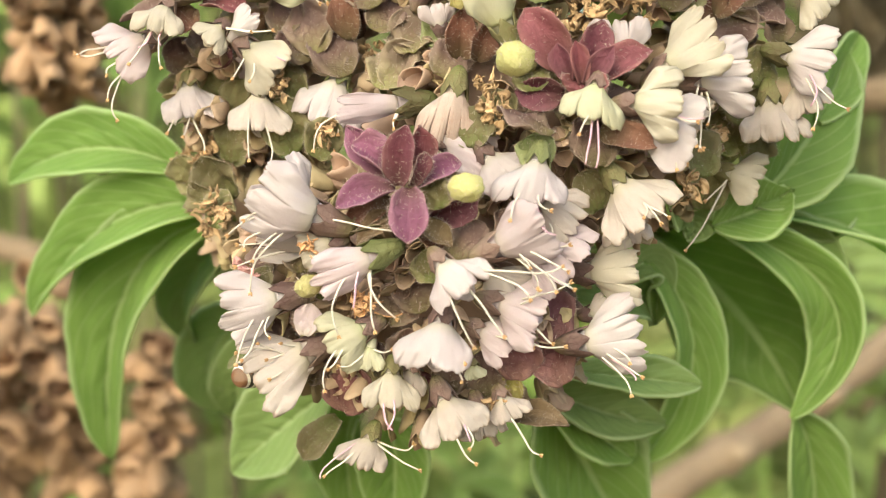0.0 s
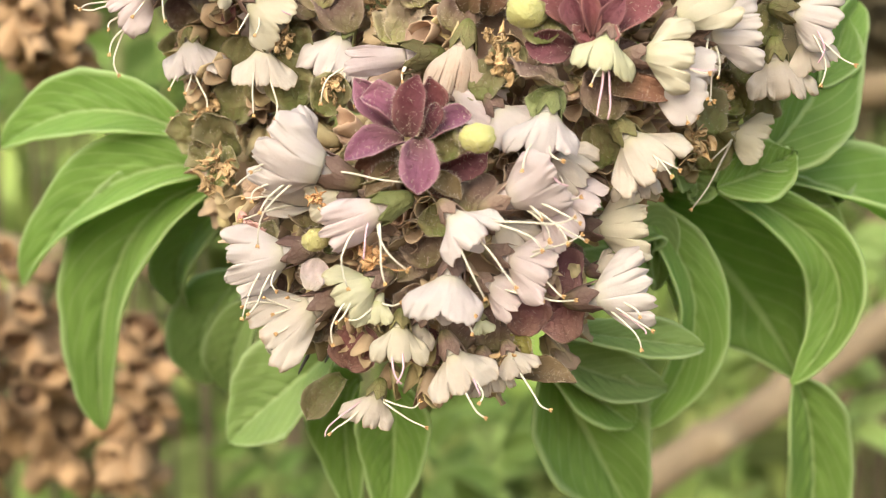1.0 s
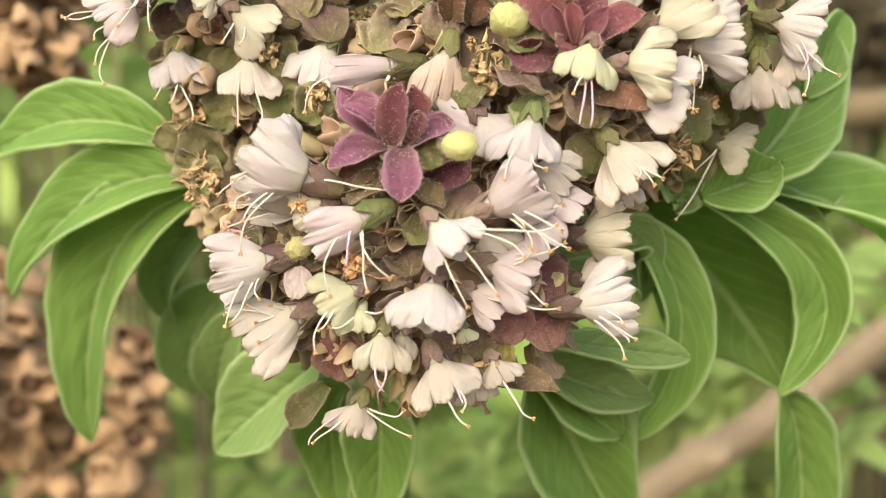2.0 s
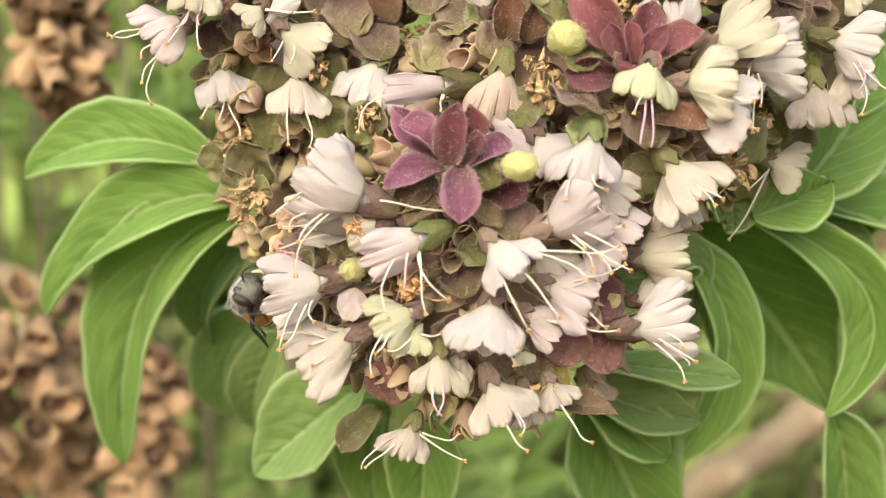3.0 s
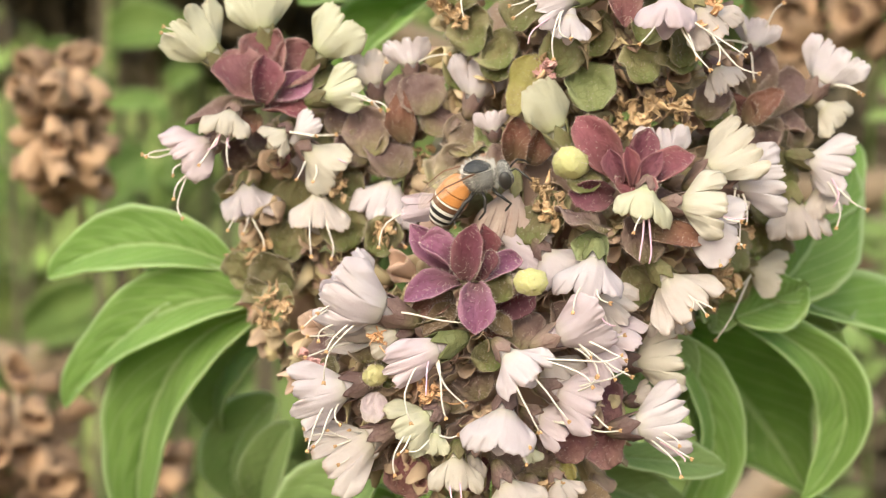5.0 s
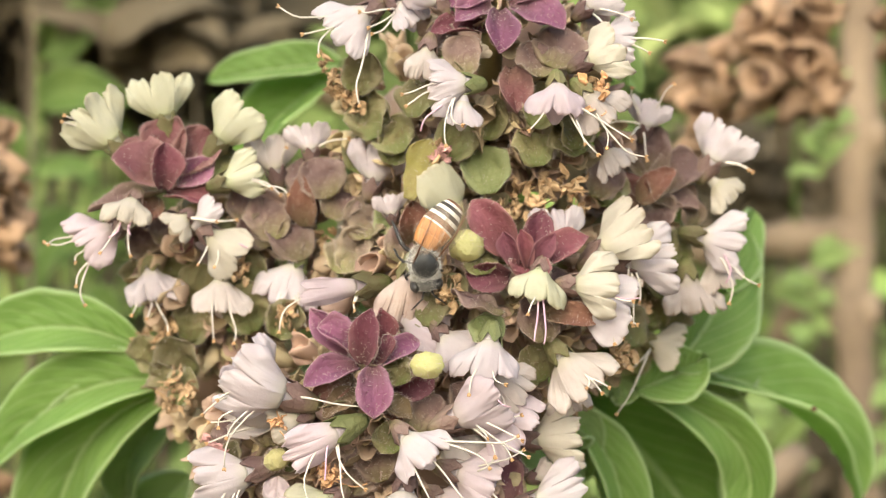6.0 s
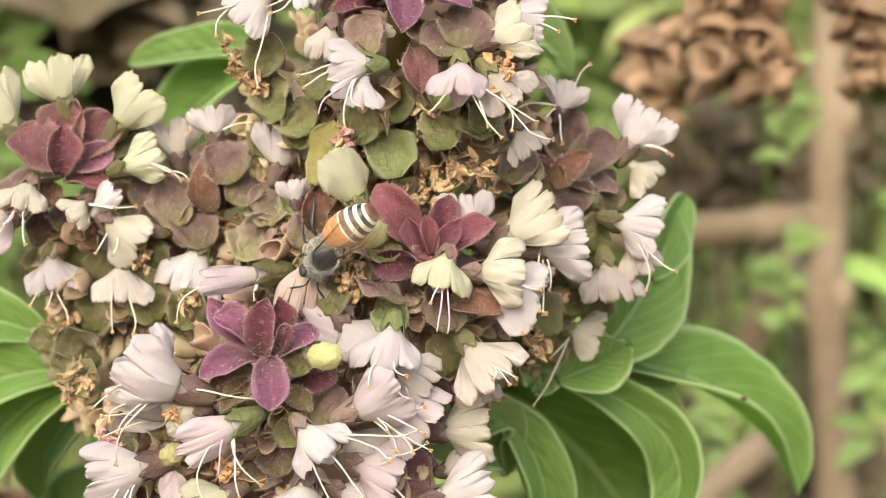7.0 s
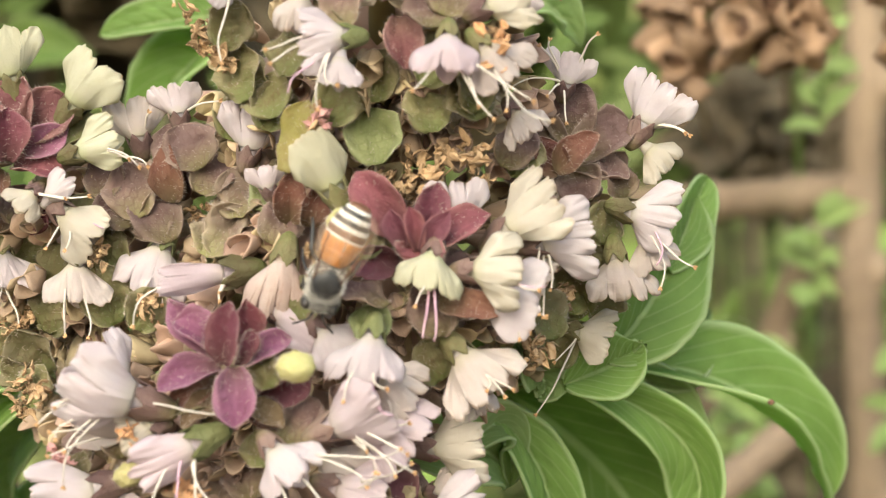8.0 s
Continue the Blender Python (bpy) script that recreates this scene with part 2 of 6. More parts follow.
# copy of the weed leaf with background shade put into its colours
LEAF_WEED_SHADE = leaf_material("weed_leaf_shaded", (0.11, 0.19, 0.05), (0.21, 0.30, 0.085), (0.26, 0.35, 0.12), (0.30, 0.40, 0.16), share=0.45)
LEAF_FAR = plain_material("far_leaf", (0.12, 0.205, 0.048), (0.25, 0.35, 0.095), 0.7, 60, per_island=0.9, island_tint=(0.29, 0.22, 0.13), island_share=0.4)
WOOD = plain_material("dry_twig", (0.17, 0.12, 0.082), (0.31, 0.23, 0.155), 0.8, 200, strength=0.6, dist=0.0006)
SEED = plain_material("dry_seed_calyx", (0.185, 0.112, 0.068), (0.385, 0.255, 0.16), 0.8, 300, strength=0.6, dist=0.0006, per_island=0.3, per_object=0.8)
# shade inside the seed calyces painted as dark colour; the leaf speck shares it
HOLLOW_SHADE_SPECK = plain_material("hollow_shade_and_speck", (0.09, 0.052, 0.035), (0.17, 0.10, 0.065), 0.9, 300)
# leaf colour kept very dark: it carries the background's shade
BRUSH_SHADE = plain_material("brush_leaf_shade", (0.06, 0.048, 0.03), (0.14, 0.11, 0.07), 0.9, 60, per_island=0.8)
SOIL = plain_material("soil_litter", (0.10, 0.075, 0.045), (0.26, 0.19, 0.11), 0.95, 40, strength=0.8, dist=0.004)


# ---- mesh building ----
class Geo:
    """Collects sheets, tubes and balls into one mesh; millimetres."""

    def __init__(self):
        self.v, self.f, self.t = [], [], []

    def sheet(self, g, thick):
        """A closed thin sheet from a grid of points, nv x nu x 3, with UV u across and v along."""
        nv, nu = g.shape[:2]
        dv = np.gradient(g, axis=0)
        du = np.gradient(g, axis=1)
        nrm = np.cross(du, dv)
        nrm /= np.maximum(np.linalg.norm(nrm, axis=2, keepdims=True), 1e-9)
        back = g - nrm * thick
        o = len(self.v)
        uv = [(j / (nu - 1), i / (nv - 1)) for i in range(nv) for j in range(nu)]
        self.v += g.reshape(-1, 3).tolist() + back.reshape(-1, 3).tolist()
        self.t += uv + uv
        k = nv * nu
        for i in range(nv - 1):
            for j in range(nu - 1):
                a = o + i * nu + j
                self.f.append((a, a + 1, a + nu + 1, a + nu))
                self.f.append((a + k, a + k + nu, a + k + nu + 1, a + k + 1))
        ring = [i for i in range(nu)] + [i * nu + nu - 1 for i in range(1, nv)] + [(nv - 1) * nu + j for j in range(nu - 2, -1, -1)] + [i * nu for i in range(nv - 2, 0, -1)]
        for a, b in zip(ring, ring[1:] + ring[:1]):
            self.f.append((o + b, o + a, o + a + k, o + b + k))

    def tube(self, pts, radii, sides=6):
        pts = np.array(pts, float)
        o = len(self.v)
        t = np.gradient(pts, axis=0)
        ref = np.array([0.31, 0.77, 0.55])
        n = len(pts)
        for i in range(n):
            d = t[i] / max(np.linalg.norm(t[i]), 1e-9)
            a = np.cross(d, ref)
            a /= max(np.linalg.norm(a), 1e-9)
            b = np.cross(d, a)
            for s in range(sides):
                w = 2 * math.pi * s / sides
                self.v.append((pts[i] + radii[i] * (a * math.cos(w) + b * math.sin(w))).tolist())
                self.t.append((s / sides, i / (n - 1)))
        for i in range(n - 1):
            for s in range(sides):
                q = (s + 1) % sides
                self.f.append((o + i * sides + s, o + i * sides + q, o + (i + 1) * sides + q, o + (i + 1) * sides + s))
        self.f.append(tuple(o + s for s in reversed(range(sides))))
        self.f.append(tuple(o + (n - 1) * sides + s for s in range(sides)))

    def ball(self, c, r, m=None, seg=10, rings=7, lump=0.0, seed=0):
        """An ellipsoid with radii r, turned by the 3 x 3 matrix m, with a lumpy skin."""
        o = len(self.v)
        m = np.eye(3) if m is None else np.array(m)
        c = np.array(c, float)
        for i in range(rings + 1):
            p = math.pi * i / rings
            for s in range(seg):
                w = 2 * math.pi * s / seg
                d = np.array((math.sin(p) * math.cos(w), math.sin(p) * math.sin(w), math.cos(p)))
                k = 1 + lump * noise.noise(Vector(d * 2.3) + Vector((seed, 0, 0)))
                self.v.append((c + m @ (d * np.array(r) * k)).tolist())
                self.t.append((s / seg, i / rings))
        for i in range(rings):
            for s in range(seg):
                q = (s + 1) % seg
                self.f.append((o + i * seg + s, o + (i + 1) * seg + s, o + (i + 1) * seg + q, o + i * seg + q))

    def blade(self, p0, p1, p2, n, width, shape="ovate", cup=0.5, fold=0.0, wave=0.0, thick=0.12, nu=11, nv=15, veins=0.0, twist=0.0, seed=0, rag=0.0):
        """A leaf, bract or lobe along the curve p0 p1 p2 with its face towards n."""
        p0, p1, p2, n = (np.array(p, float) for p in (p0, p1, p2, n))
        g = np.zeros((nv, nu, 3))
        us = np.linspace(-1, 1, nu)
        for i in range(nv):
            s = i / (nv - 1)
            c = (1 - s) ** 2 * p0 + 2 * s * (1 - s) * p1 + s * s * p2
            t = (1 - s) * (p1 - p0) + s * (p2 - p1)
            t /= max(np.linalg.norm(t), 1e-9)
            side = np.cross(t, n)
            side /= max(np.linalg.norm(side), 1e-9)
            up = np.cross(side, t)
            if twist:
                a = twist * s
                side, up = side * math.cos(a) + up * math.sin(a), up * math.cos(a) - side * math.sin(a)
            if shape == "ovate":
                h = math.sin(math.pi * min(1, s ** 0.75 * 0.97 + 0.03)) ** 0.8
            elif shape == "acute":
                h = math.sin(math.pi * min(1, s ** 1.02 * 0.88 + 0.07)) ** 0.8 * (1 if s < 0.82 else math.sqrt(max(0.0, (1 - s) / 0.18)))
            elif shape == "round":
                h = math.sqrt(max(0, 1 - (2 * (s * 0.97 + 0.03) - 1) ** 2)) * (0.9 + 0.1 * s)
            elif shape == "obovate":
                h = math.sin(math.pi * min(1, s ** 1.5 * 0.93 + 0.07)) ** 0.7
            else:
                h = math.sin(math.pi * min(1, s ** 0.85 * 0.92 + 0.02)) ** 0.85 * (1 if s < 0.9 else math.sqrt(max(0.0, 1 - ((s - 0.9) / 0.1) ** 2)))
            h = max(h, 0.02) * width / 2
            hl = h * (1 + rag * noise.noise(Vector((s * 4, 3, seed * 1.3))) + 0.5 * rag * noise.noise(Vector((s * 13, 5, seed * 1.3))))
            hr = h * (1 + rag * noise.noise(Vector((s * 4, 8, seed * 1.7))) + 0.5 * rag * noise.noise(Vector((s * 13, 2, seed * 1.7))))
            for j, u in enumerate(us):
                a = cup * u
                h = hl if u < 0 else hr
                x = h * (math.sin(a) / cup if abs(cup) > 1e-4 else u)
                z = h * ((1 - math.cos(a)) / cup if abs(cup) > 1e-4 else 0) + fold * h * abs(u)
                z += wave * h * u * u * math.sin(9 * s + 5 * u + seed) + wave * 0.7 * h * noise.noise(Vector((3 * s, 2 * u, seed * 1.7))) + wave * 0.5 * h * noise.noise(Vector((9 * s, 5 * u, seed * 0.7)))
                if veins:
                    z -= veins * 0.3 * math.exp(-(u / 0.09) ** 2) + veins * 0.45 * max(0, math.cos(2 * math.pi * 8 * (s - 0.21 * abs(u)))) ** 6 * (1 - abs(u)) - veins * 0.5
                g[i, j] = c + side * x + up * z
        self.sheet(g, thick)

    def hairs(self, pts, dirs, length, radius=0.012):
        for p, d in zip(pts, dirs):
            p, d = np.array(p, float), np.array(d, float)
            o = len(self.v)
            d = d / max(np.linalg.norm(d), 1e-9)
            a = np.cross(d, (0.3, 0.5, 0.8))
            a /= max(np.linalg.norm(a), 1e-9)
            b = np.cross(d, a)
            for k in range(3):
                w = 2.094 * k
                self.v.append((p + radius * (a * math.cos(w) + b * math.sin(w))).tolist())
                self.t.append((0, 0))
            self.v.append((p + d * length * random.uniform(0.6, 1.2)).tolist())
            self.t.append((0, 1))
            self.f += [(o, o + 1, o + 3), (o + 1, o + 2, o + 3), (o + 2, o, o + 3)]


HOME = {}


def thing(name, x, y, z, label, category, group="", kind=""):
    """A top-level Empty at a place in millimetres."""
    ob = new(name)
    ob.empty_display_size = 0.002
    ob.location = (x * MM, y * MM, z * MM)
    HOME[ob] = np.array((x, y, z), float)
    return tagged(ob, label, category, group, kind)


def part(name, geo, material, parent, label="", at=None):
    """One mesh under a thing or a part. The Geo's points are world millimetres; the origin goes to at."""
    at = np.array(geo.v[0] if at is None else at, float)
    me = bpy.data.meshes.new(name)
    me.from_pydata(((np.array(geo.v) - at) * MM).tolist(), [], geo.f)
    me.validate()
    lay = me.uv_layers.new(name="UVMap")
    idx = np.zeros(len(me.loops), dtype=np.int32)
    me.loops.foreach_get("vertex_index", idx)
    lay.data.foreach_set("uv", np.array(geo.t, dtype=np.float32)[idx].ravel())
    me.shade_smooth()
    me.materials.append(material)
    ob = new(name, me)
    HOME[ob] = at
    if parent is not None:
        ob.parent = parent
        ob.location = (at - HOME[parent]) * MM
    else:
        ob.location = at * MM
    if label:
        tagged(ob, label)
    return ob


def unit(v):
    v = np.array(v, float)
    return v / max(np.linalg.norm(v), 1e-9)


def bez(a, b, c, n):
    a, b, c = (np.array(p, float) for p in (a, b, c))
    s = np.linspace(0, 1, n)[:, None]
    return (1 - s) ** 2 * a + 2 * s * (1 - s) * b + s * s * c


# ---- the flower ----
def flower(spike, base, tip, w, tint="white", calyx="mauve", roll=0.0, stamens=(), style=None, lip=0.75, lobes=4, curl=0.25, hood=0.0, seed=0):
    """A two-lipped basil flower from its base to the edge of its upper lip, w wide, with its stamens' tips."""
    rnd = random.Random(seed)
    base, tip = np.array(base, float), np.array(tip, float)
    ax = unit(tip - base)
    L = float(np.linalg.norm(tip - base))
    w = 0.9 * min(w, 1.3 * L)
    y = np.array((0, -1.0, 0.25))
    y = unit(y - ax * (y @ ax))
    x = np.cross(y, ax)
    a = radians(roll)
    x, y = x * math.cos(a) + y * math.sin(a), y * math.cos(a) - x * math.sin(a)
    M = np.stack((x, y, ax), axis=1)
    zt = 0.30 * L
    r1 = min(0.135 * L + 0.12, 0.2 * w + 0.15)
    r0 = 0.6 * r1
    nu, nv = 24 * lobes + 1, 17
    bias = rnd.uniform(-0.22, 0.22)
    deep = {1: 0.46, 2: 0.27, 3: 0.33, 4: 0.30}[lobes]
    tilt = [rnd.uniform(-0.26, 0.24) for k in range(lobes)]
    long = [rnd.uniform(0.80, 1.02) for k in range(lobes)]
    edge = [0.0]
    for k in range(lobes):
        edge.append(edge[-1] + rnd.uniform(0.65, 1.35))
    edge = [-1 + 2 * e / edge[-1] for e in edge]

    # a smooth funnel that opens into rounded tongues with deep gaps between them
    g = np.zeros((nv, nu, 3))
    for j in range(nu):
        u0 = -1 + 2 * j / (nu - 1)
        f = min(lobes - 1, int((u0 + 1) / 2 * lobes))
        s = 2 * ((u0 + 1) / 2 * lobes - f) - 1
        u = edge[f] + (edge[f + 1] - edge[f]) * (s + 1) / 2
        one = math.sqrt(max(0.0, 1 - abs(s) ** 3.2))
        flat = (1 - s * s) ** 1.5
        e = 1 - deep + deep * one * (1 + (long[f] - 1) * 1.6) + 0.05 * noise.noise(Vector((u * 6, seed, 7))) + 0.045 * noise.noise(Vector((u * 19, seed, 2))) + 0.022 * one * math.sin(u * 23 + 2.5 * noise.noise(Vector((u * 3, seed, 5))))
        for i in range(nv):
            v = i / (nv - 1)
            arc = 1.9 + (0.48 - 1.9) * min(1, 1.5 * v) ** 0.7
            half = r1 * 1.0 + (w / 2 - r1) * (1 - (1 - v) ** 1.7)
            R = half / math.sin(min(arc, 1.57))
            px = R * math.sin(arc * u) if arc <= 1.57 else half * math.sin(arc * u)
            py = r1 + R * (math.cos(arc * u) - 1) + hood * w * 0.22 * math.sin(math.pi * (0.1 + 0.75 * v)) - curl * L * 0.42 * v * v
            pz = zt + (L - zt) * v * e * (1 - 0.22 * u ** 4 * v)
            out = max(0.0, v - 0.55) / 0.45
            py += tilt[f] * flat * L * 0.34 * out ** 1.5 + 0.09 * w * v * noise.noise(Vector((u * 1.5, v * 1.3, seed * 3.1)))
            py += 0.03 * w * v * noise.noise(Vector((u * 4, v * 3, seed * 1.9))) + 0.075 * w * out ** 3 * noise.noise(Vector((u * 8, v * 2, seed * 1.1)))
            px += bias * 0.25 * w * v * v + 0.09 * w * u * flat * out ** 1.4
            g[i, j] = (px, py, pz)
    geo = Geo()
    geo.sheet(g @ M.T + base, 0.035)
    geo.tube([base + ax * zt * i / 7 * 1.02 for i in range(8)], [r0 + (r1 - r0) * (i / 7) ** 1.5 for i in range(8)], 12)
    ob = part("flower", geo, PETAL[tint], spike, at=base)

    # the lower lip, a narrow boat under the stamens
    lo = Geo()
    g = np.zeros((11, 13, 3))
    ll, lw = lip * (L - zt) + 0.3, 0.46 * w
    droop = rnd.uniform(0.15, 0.5)
    for i in range(11):
        v = i / 10
        for j in range(13):
            u = -1 + 2 * j / 12
            th = u * 1.1
            mouth = np.array((r1 * math.sin(th), -r1 * math.cos(th), zt))
            hw = lw / 2 * math.sin(math.pi * (0.22 + 0.68 * v)) ** 0.7
            q = np.array((hw * u, -(r1 + droop * ll * v ** 1.3 - 0.55 * hw * u * u), zt + ll * v * (0.97 - 0.10 * u * u) + 0.05 * ll * v * noise.noise(Vector((u * 5, 1, seed)))))
            q[1] += 0.05 * lw * noise.noise(Vector((u * 2, v * 2, seed * 2.3 + 9)))
            k = min(1, v / 0.3)
            g[i, j] = mouth * (1 - k) + q * k
    lo.sheet(g @ M.T + base, 0.035)
    part("lower_lip", lo, PETAL[tint], ob)

    for k, st in enumerate(stamens):
        st = np.array(st, float)
        start = base + ax * zt * 0.9 + x * r1 * 0.5 * (((k % 3) - 1)) - y * r1 * 0.3
        d = np.linalg.norm(st - start)
        mid = (start * 0.5 + st * 0.5) + ax * d * rnd.uniform(0.06, 0.16) + np.array((rnd.uniform(-0.16, 0.16) * d, -0.08 * d, rnd.uniform(-0.06, 0.16) * d))
        s = Geo()
        pts = bez(start, mid, st, 12)
        hook = x * rnd.uniform(-0.13, 0.13) * d + ax * rnd.uniform(-0.12, 0.05) * d
        for q in (9, 10, 11):
            pts[q] += hook * ((q - 8) / 3) ** 1.5
        st = pts[-1]
        s.tube(pts, [0.108 - 0.004 * i for i in range(12)], 6)
        pink = style is not None and k in style
        part("stamen" if not pink else "style", s, STYLE if pink else FILAMENT, ob)
        if not pink:
            an = Geo()
            dirn = unit(pts[-1] - pts[-3])
            side = np.cross(dirn, (0.3, 0.8, 0.5))
            for h in (-1, 1):
                an.ball(st + dirn * 0.05 + side * 0.08 * h, (0.10, 0.09, 0.19), _basis(dirn + side * 0.5 * h), 8, 6, 0.35, seed + k + h)
            part("anther", an, ANTHER, ob)
    if calyx:
        cup_ob(ob, base, ax, x, y, L, calyx, seed)
    return ob


def _basis(d):
    d = unit(d)
    a = unit(np.cross(d, (0.37, 0.61, 0.7)))
    b = np.cross(d, a)
    return np.stack((a, b, d), axis=1)


def cup_ob(ob, base, ax, x, y, L, tint, seed):
    """The ribbed calyx cup round a flower's foot, with five teeth."""
    c = Geo()
    g = np.zeros((9, 31, 3))
    r = 0.115 * L + 0.35
    for i in range(9):
        v = i / 8
        for j in range(31):
            w = 2 * math.pi * j / 30
            tooth = 1 + 0.2 * v ** 3 * math.cos(5 * w)
            rr = r * (0.25 + 0.85 * v ** 0.55) * (1 + 0.05 * math.cos(10 * w)) + 0.02
            g[i, j] = base + ax * (-0.14 * L + 0.42 * L * v * tooth) + rr * (x * math.cos(w) + y * math.sin(w))
    c.sheet(g, 0.07)
    part("calyx", c, CALYX[tint], ob)


def lobe(spike, centre, r, n, up=(0, 0, 1), tint="mauve", cup=0.55, shape="round", stretch=1.0, name="calyx_lobe", seed=0, fuzz=True):
    """A rounded calyx lobe, dished, facing n."""
    rnd = random.Random(seed)
    c, n = np.array(centre, float), unit(np.array(n, float) + np.array((rnd.uniform(-0.35, 0.35), 0, rnd.uniform(-0.3, 0.35))))
    up = np.array(up, float) + np.array((rnd.uniform(-0.7, 0.7), 0, 0))
    stretch *= rnd.uniform(0.85, 1.1)
    r *= rnd.uniform(0.88, 1.02)
    u = unit(np.array(up, float) - n * (np.array(up, float) @ n))
    g = Geo()
    bow = rnd.uniform(-0.3, 0.3) * r
    g.blade(c - u * r * stretch, c + n * bow, c + u * r * stretch, n, 2 * r, shape, cup * rnd.uniform(0.1, 1.3), 0.0, 0.24, 0.07, 17, 19, 0.05, rnd.uniform(-0.35, 0.35), seed, 0.10)
    ob = part(name, g, CALYX.get(tint) or BRACT.get(tint) or PETAL[tint], spike, at=c)
    if fuzz:
        edge_fuzz(g, ob, 17, 19, seed, 0.36)
    return ob


def edge_fuzz(g, ob, nu, nv, seed, length):
    """Fine pale hairs along the rim of a blade and sparsely over its face."""
    rnd = random.Random(seed + 77)
    pts = np.array(g.v[: nu * nv]).reshape(nv, nu, 3)
    mid = pts[:, nu // 2]
    P, D = [], []
    for i in range(1, nv):
        for j in (0, nu - 1):
            for k in range(2):
                q = pts[i, j] + (pts[i - 1, j] - pts[i, j]) * rnd.random()
                P.append(q)
                D.append(unit(q - mid[i]) + np.array((rnd.uniform(-0.5, 0.5), rnd.uniform(-0.5, 0.5), rnd.uniform(-0.5, 0.5))))
    for k in range(60):
        i, j = rnd.randint(0, nv - 2), rnd.randint(0, nu - 2)
        s, t = rnd.random(), rnd.random()
        q = (pts[i, j] * (1 - s) + pts[i + 1, j] * s) * (1 - t) + (pts[i, j + 1] * (1 - s) + pts[i + 1, j + 1] * s) * t
        nrm = unit(np.cross(pts[i, j + 1] - pts[i, j], pts[i + 1, j] - pts[i, j]))
        P.append(q)
        D.append(nrm + np.array((rnd.uniform(-0.8, 0.8), rnd.uniform(-0.8, 0.8), rnd.uniform(-0.8, 0.8))))
    h = Geo()
    h.hairs(P, D, length, 0.013)
    part("fringe", h, FUZZ, ob)


def bract(spike, base, tip, width, tint="violet", n=(0, -1, 0.3), bow=0.15, cup=0.7, shape="ovate", seed=0, fuzz=True):
    """A pointed bract from base to tip, bowed along its length."""
    base, tip, n = np.array(base, float), np.array(tip, float), unit(n)
    L = np.linalg.norm(tip - base)
    g = Geo()
    rnd = random.Random(seed)
    g.blade(base, (base + tip) / 2 + n * bow * L * rnd.uniform(0.3, 2.0), tip, n, width, "acute" if shape == "ovate" and tint not in ("rust", "brown") else shape, cup * rnd.uniform(0.6, 1.5), 0.28 if shape == "ovate" else 0.05, 0.16, 0.09, 17, 21, 0.04, rnd.uniform(-0.35, 0.35), seed, 0.10)
    ob = part("bract", g, BRACT[tint] if tint in BRACT else CALYX[tint], spike, at=base)
    if fuzz:
        edge_fuzz(g, ob, 17, 21, seed, 0.38)
    return ob


def bud(spike, c, r, ax=(0, -0.5, -0.8), seed=0):
    """A closed round yellow bud, hairy, in its calyx."""
    c, ax = np.array(c, float), unit(ax)
    g = Geo()
    B = _basis(ax)
    g.ball(c, (r * 0.93, r * 0.88, r * 1.12), B, 18, 12, 0.22, seed)
    ob = part("bud", g, BUD, spike, at=c)
    rnd = random.Random(seed)
    P, D = [], []
    for k in range(190):
        d = unit((rnd.gauss(0, 1), rnd.gauss(0, 1), rnd.gauss(0, 1)))
        P.append(c + B @ (d * np.array((r * 0.93, r * 0.88, r * 1.12))))
        D.append(B @ d)
    h = Geo()
    h.hairs(P, D, 0.42, 0.015)
    part("bud_hair", h, FUZZ, ob)
    return ob


def withered(spike, c, r, seed=0, material=None):
    """A crumpled dry corolla: curled brown shreds."""
    rnd = random.Random(seed)
    c = np.array(c, float)
    g = Geo()
    for k in range(17):
        d = np.array((rnd.gauss(0, 0.38), rnd.gauss(0, 0.3), rnd.gauss(0, 0.42))) * r
        e = d + np.array((rnd.gauss(0, 0.45), rnd.gauss(0, 0.35), rnd.gauss(-0.1, 0.45))) * r
        m = (d + e) / 2 + np.array((rnd.gauss(0, 0.3), rnd.gauss(0, 0.3), rnd.gauss(0, 0.3))) * r
        if k < 15:
            g.blade(c + d, c + m, c + e, unit((rnd.gauss(0, 1), -1, rnd.gauss(0, 1))), r * rnd.uniform(0.3, 0.7), rnd.choice(("ovate", "round")), rnd.uniform(-1.9, 1.9), 0, 0.7, 0.06, 9, 10, 0, rnd.uniform(-1.5, 1.5), k + seed, 0.3)
        else:
            g.tube(bez(c + d, c + m * 1.3, c + e * 1.3, 7), [0.07] * 7, 5)
    return part("withered_corolla", g, material or DRY, spike, at=c)


def leaf(shoot, a, b, c, n, width, pale=False, shape="lance", cup=0.45, fold=0.5, wave=0.11, twist=0.0, seed=0):
    """A large basil leaf along the curve a b c."""
    g = Geo()
    g.blade(a, b, c, n, width, shape, cup, fold, wave, 0.3, 29, 65, 0.62, twist, seed, 0.07)
    return part("leaf", g, LEAF_PALE if pale else LEAF, shoot, at=a)


def speck(shoot, c):
    """A small dark dropping on a leaf."""
    g = Geo()
    g.ball(c, (0.3, 0.2, 0.26), None, 8, 6, 0.4, 3)
    return part("speck", g, HOLLOW_SHADE_SPECK, shoot, "tiny black speck on a leaf")


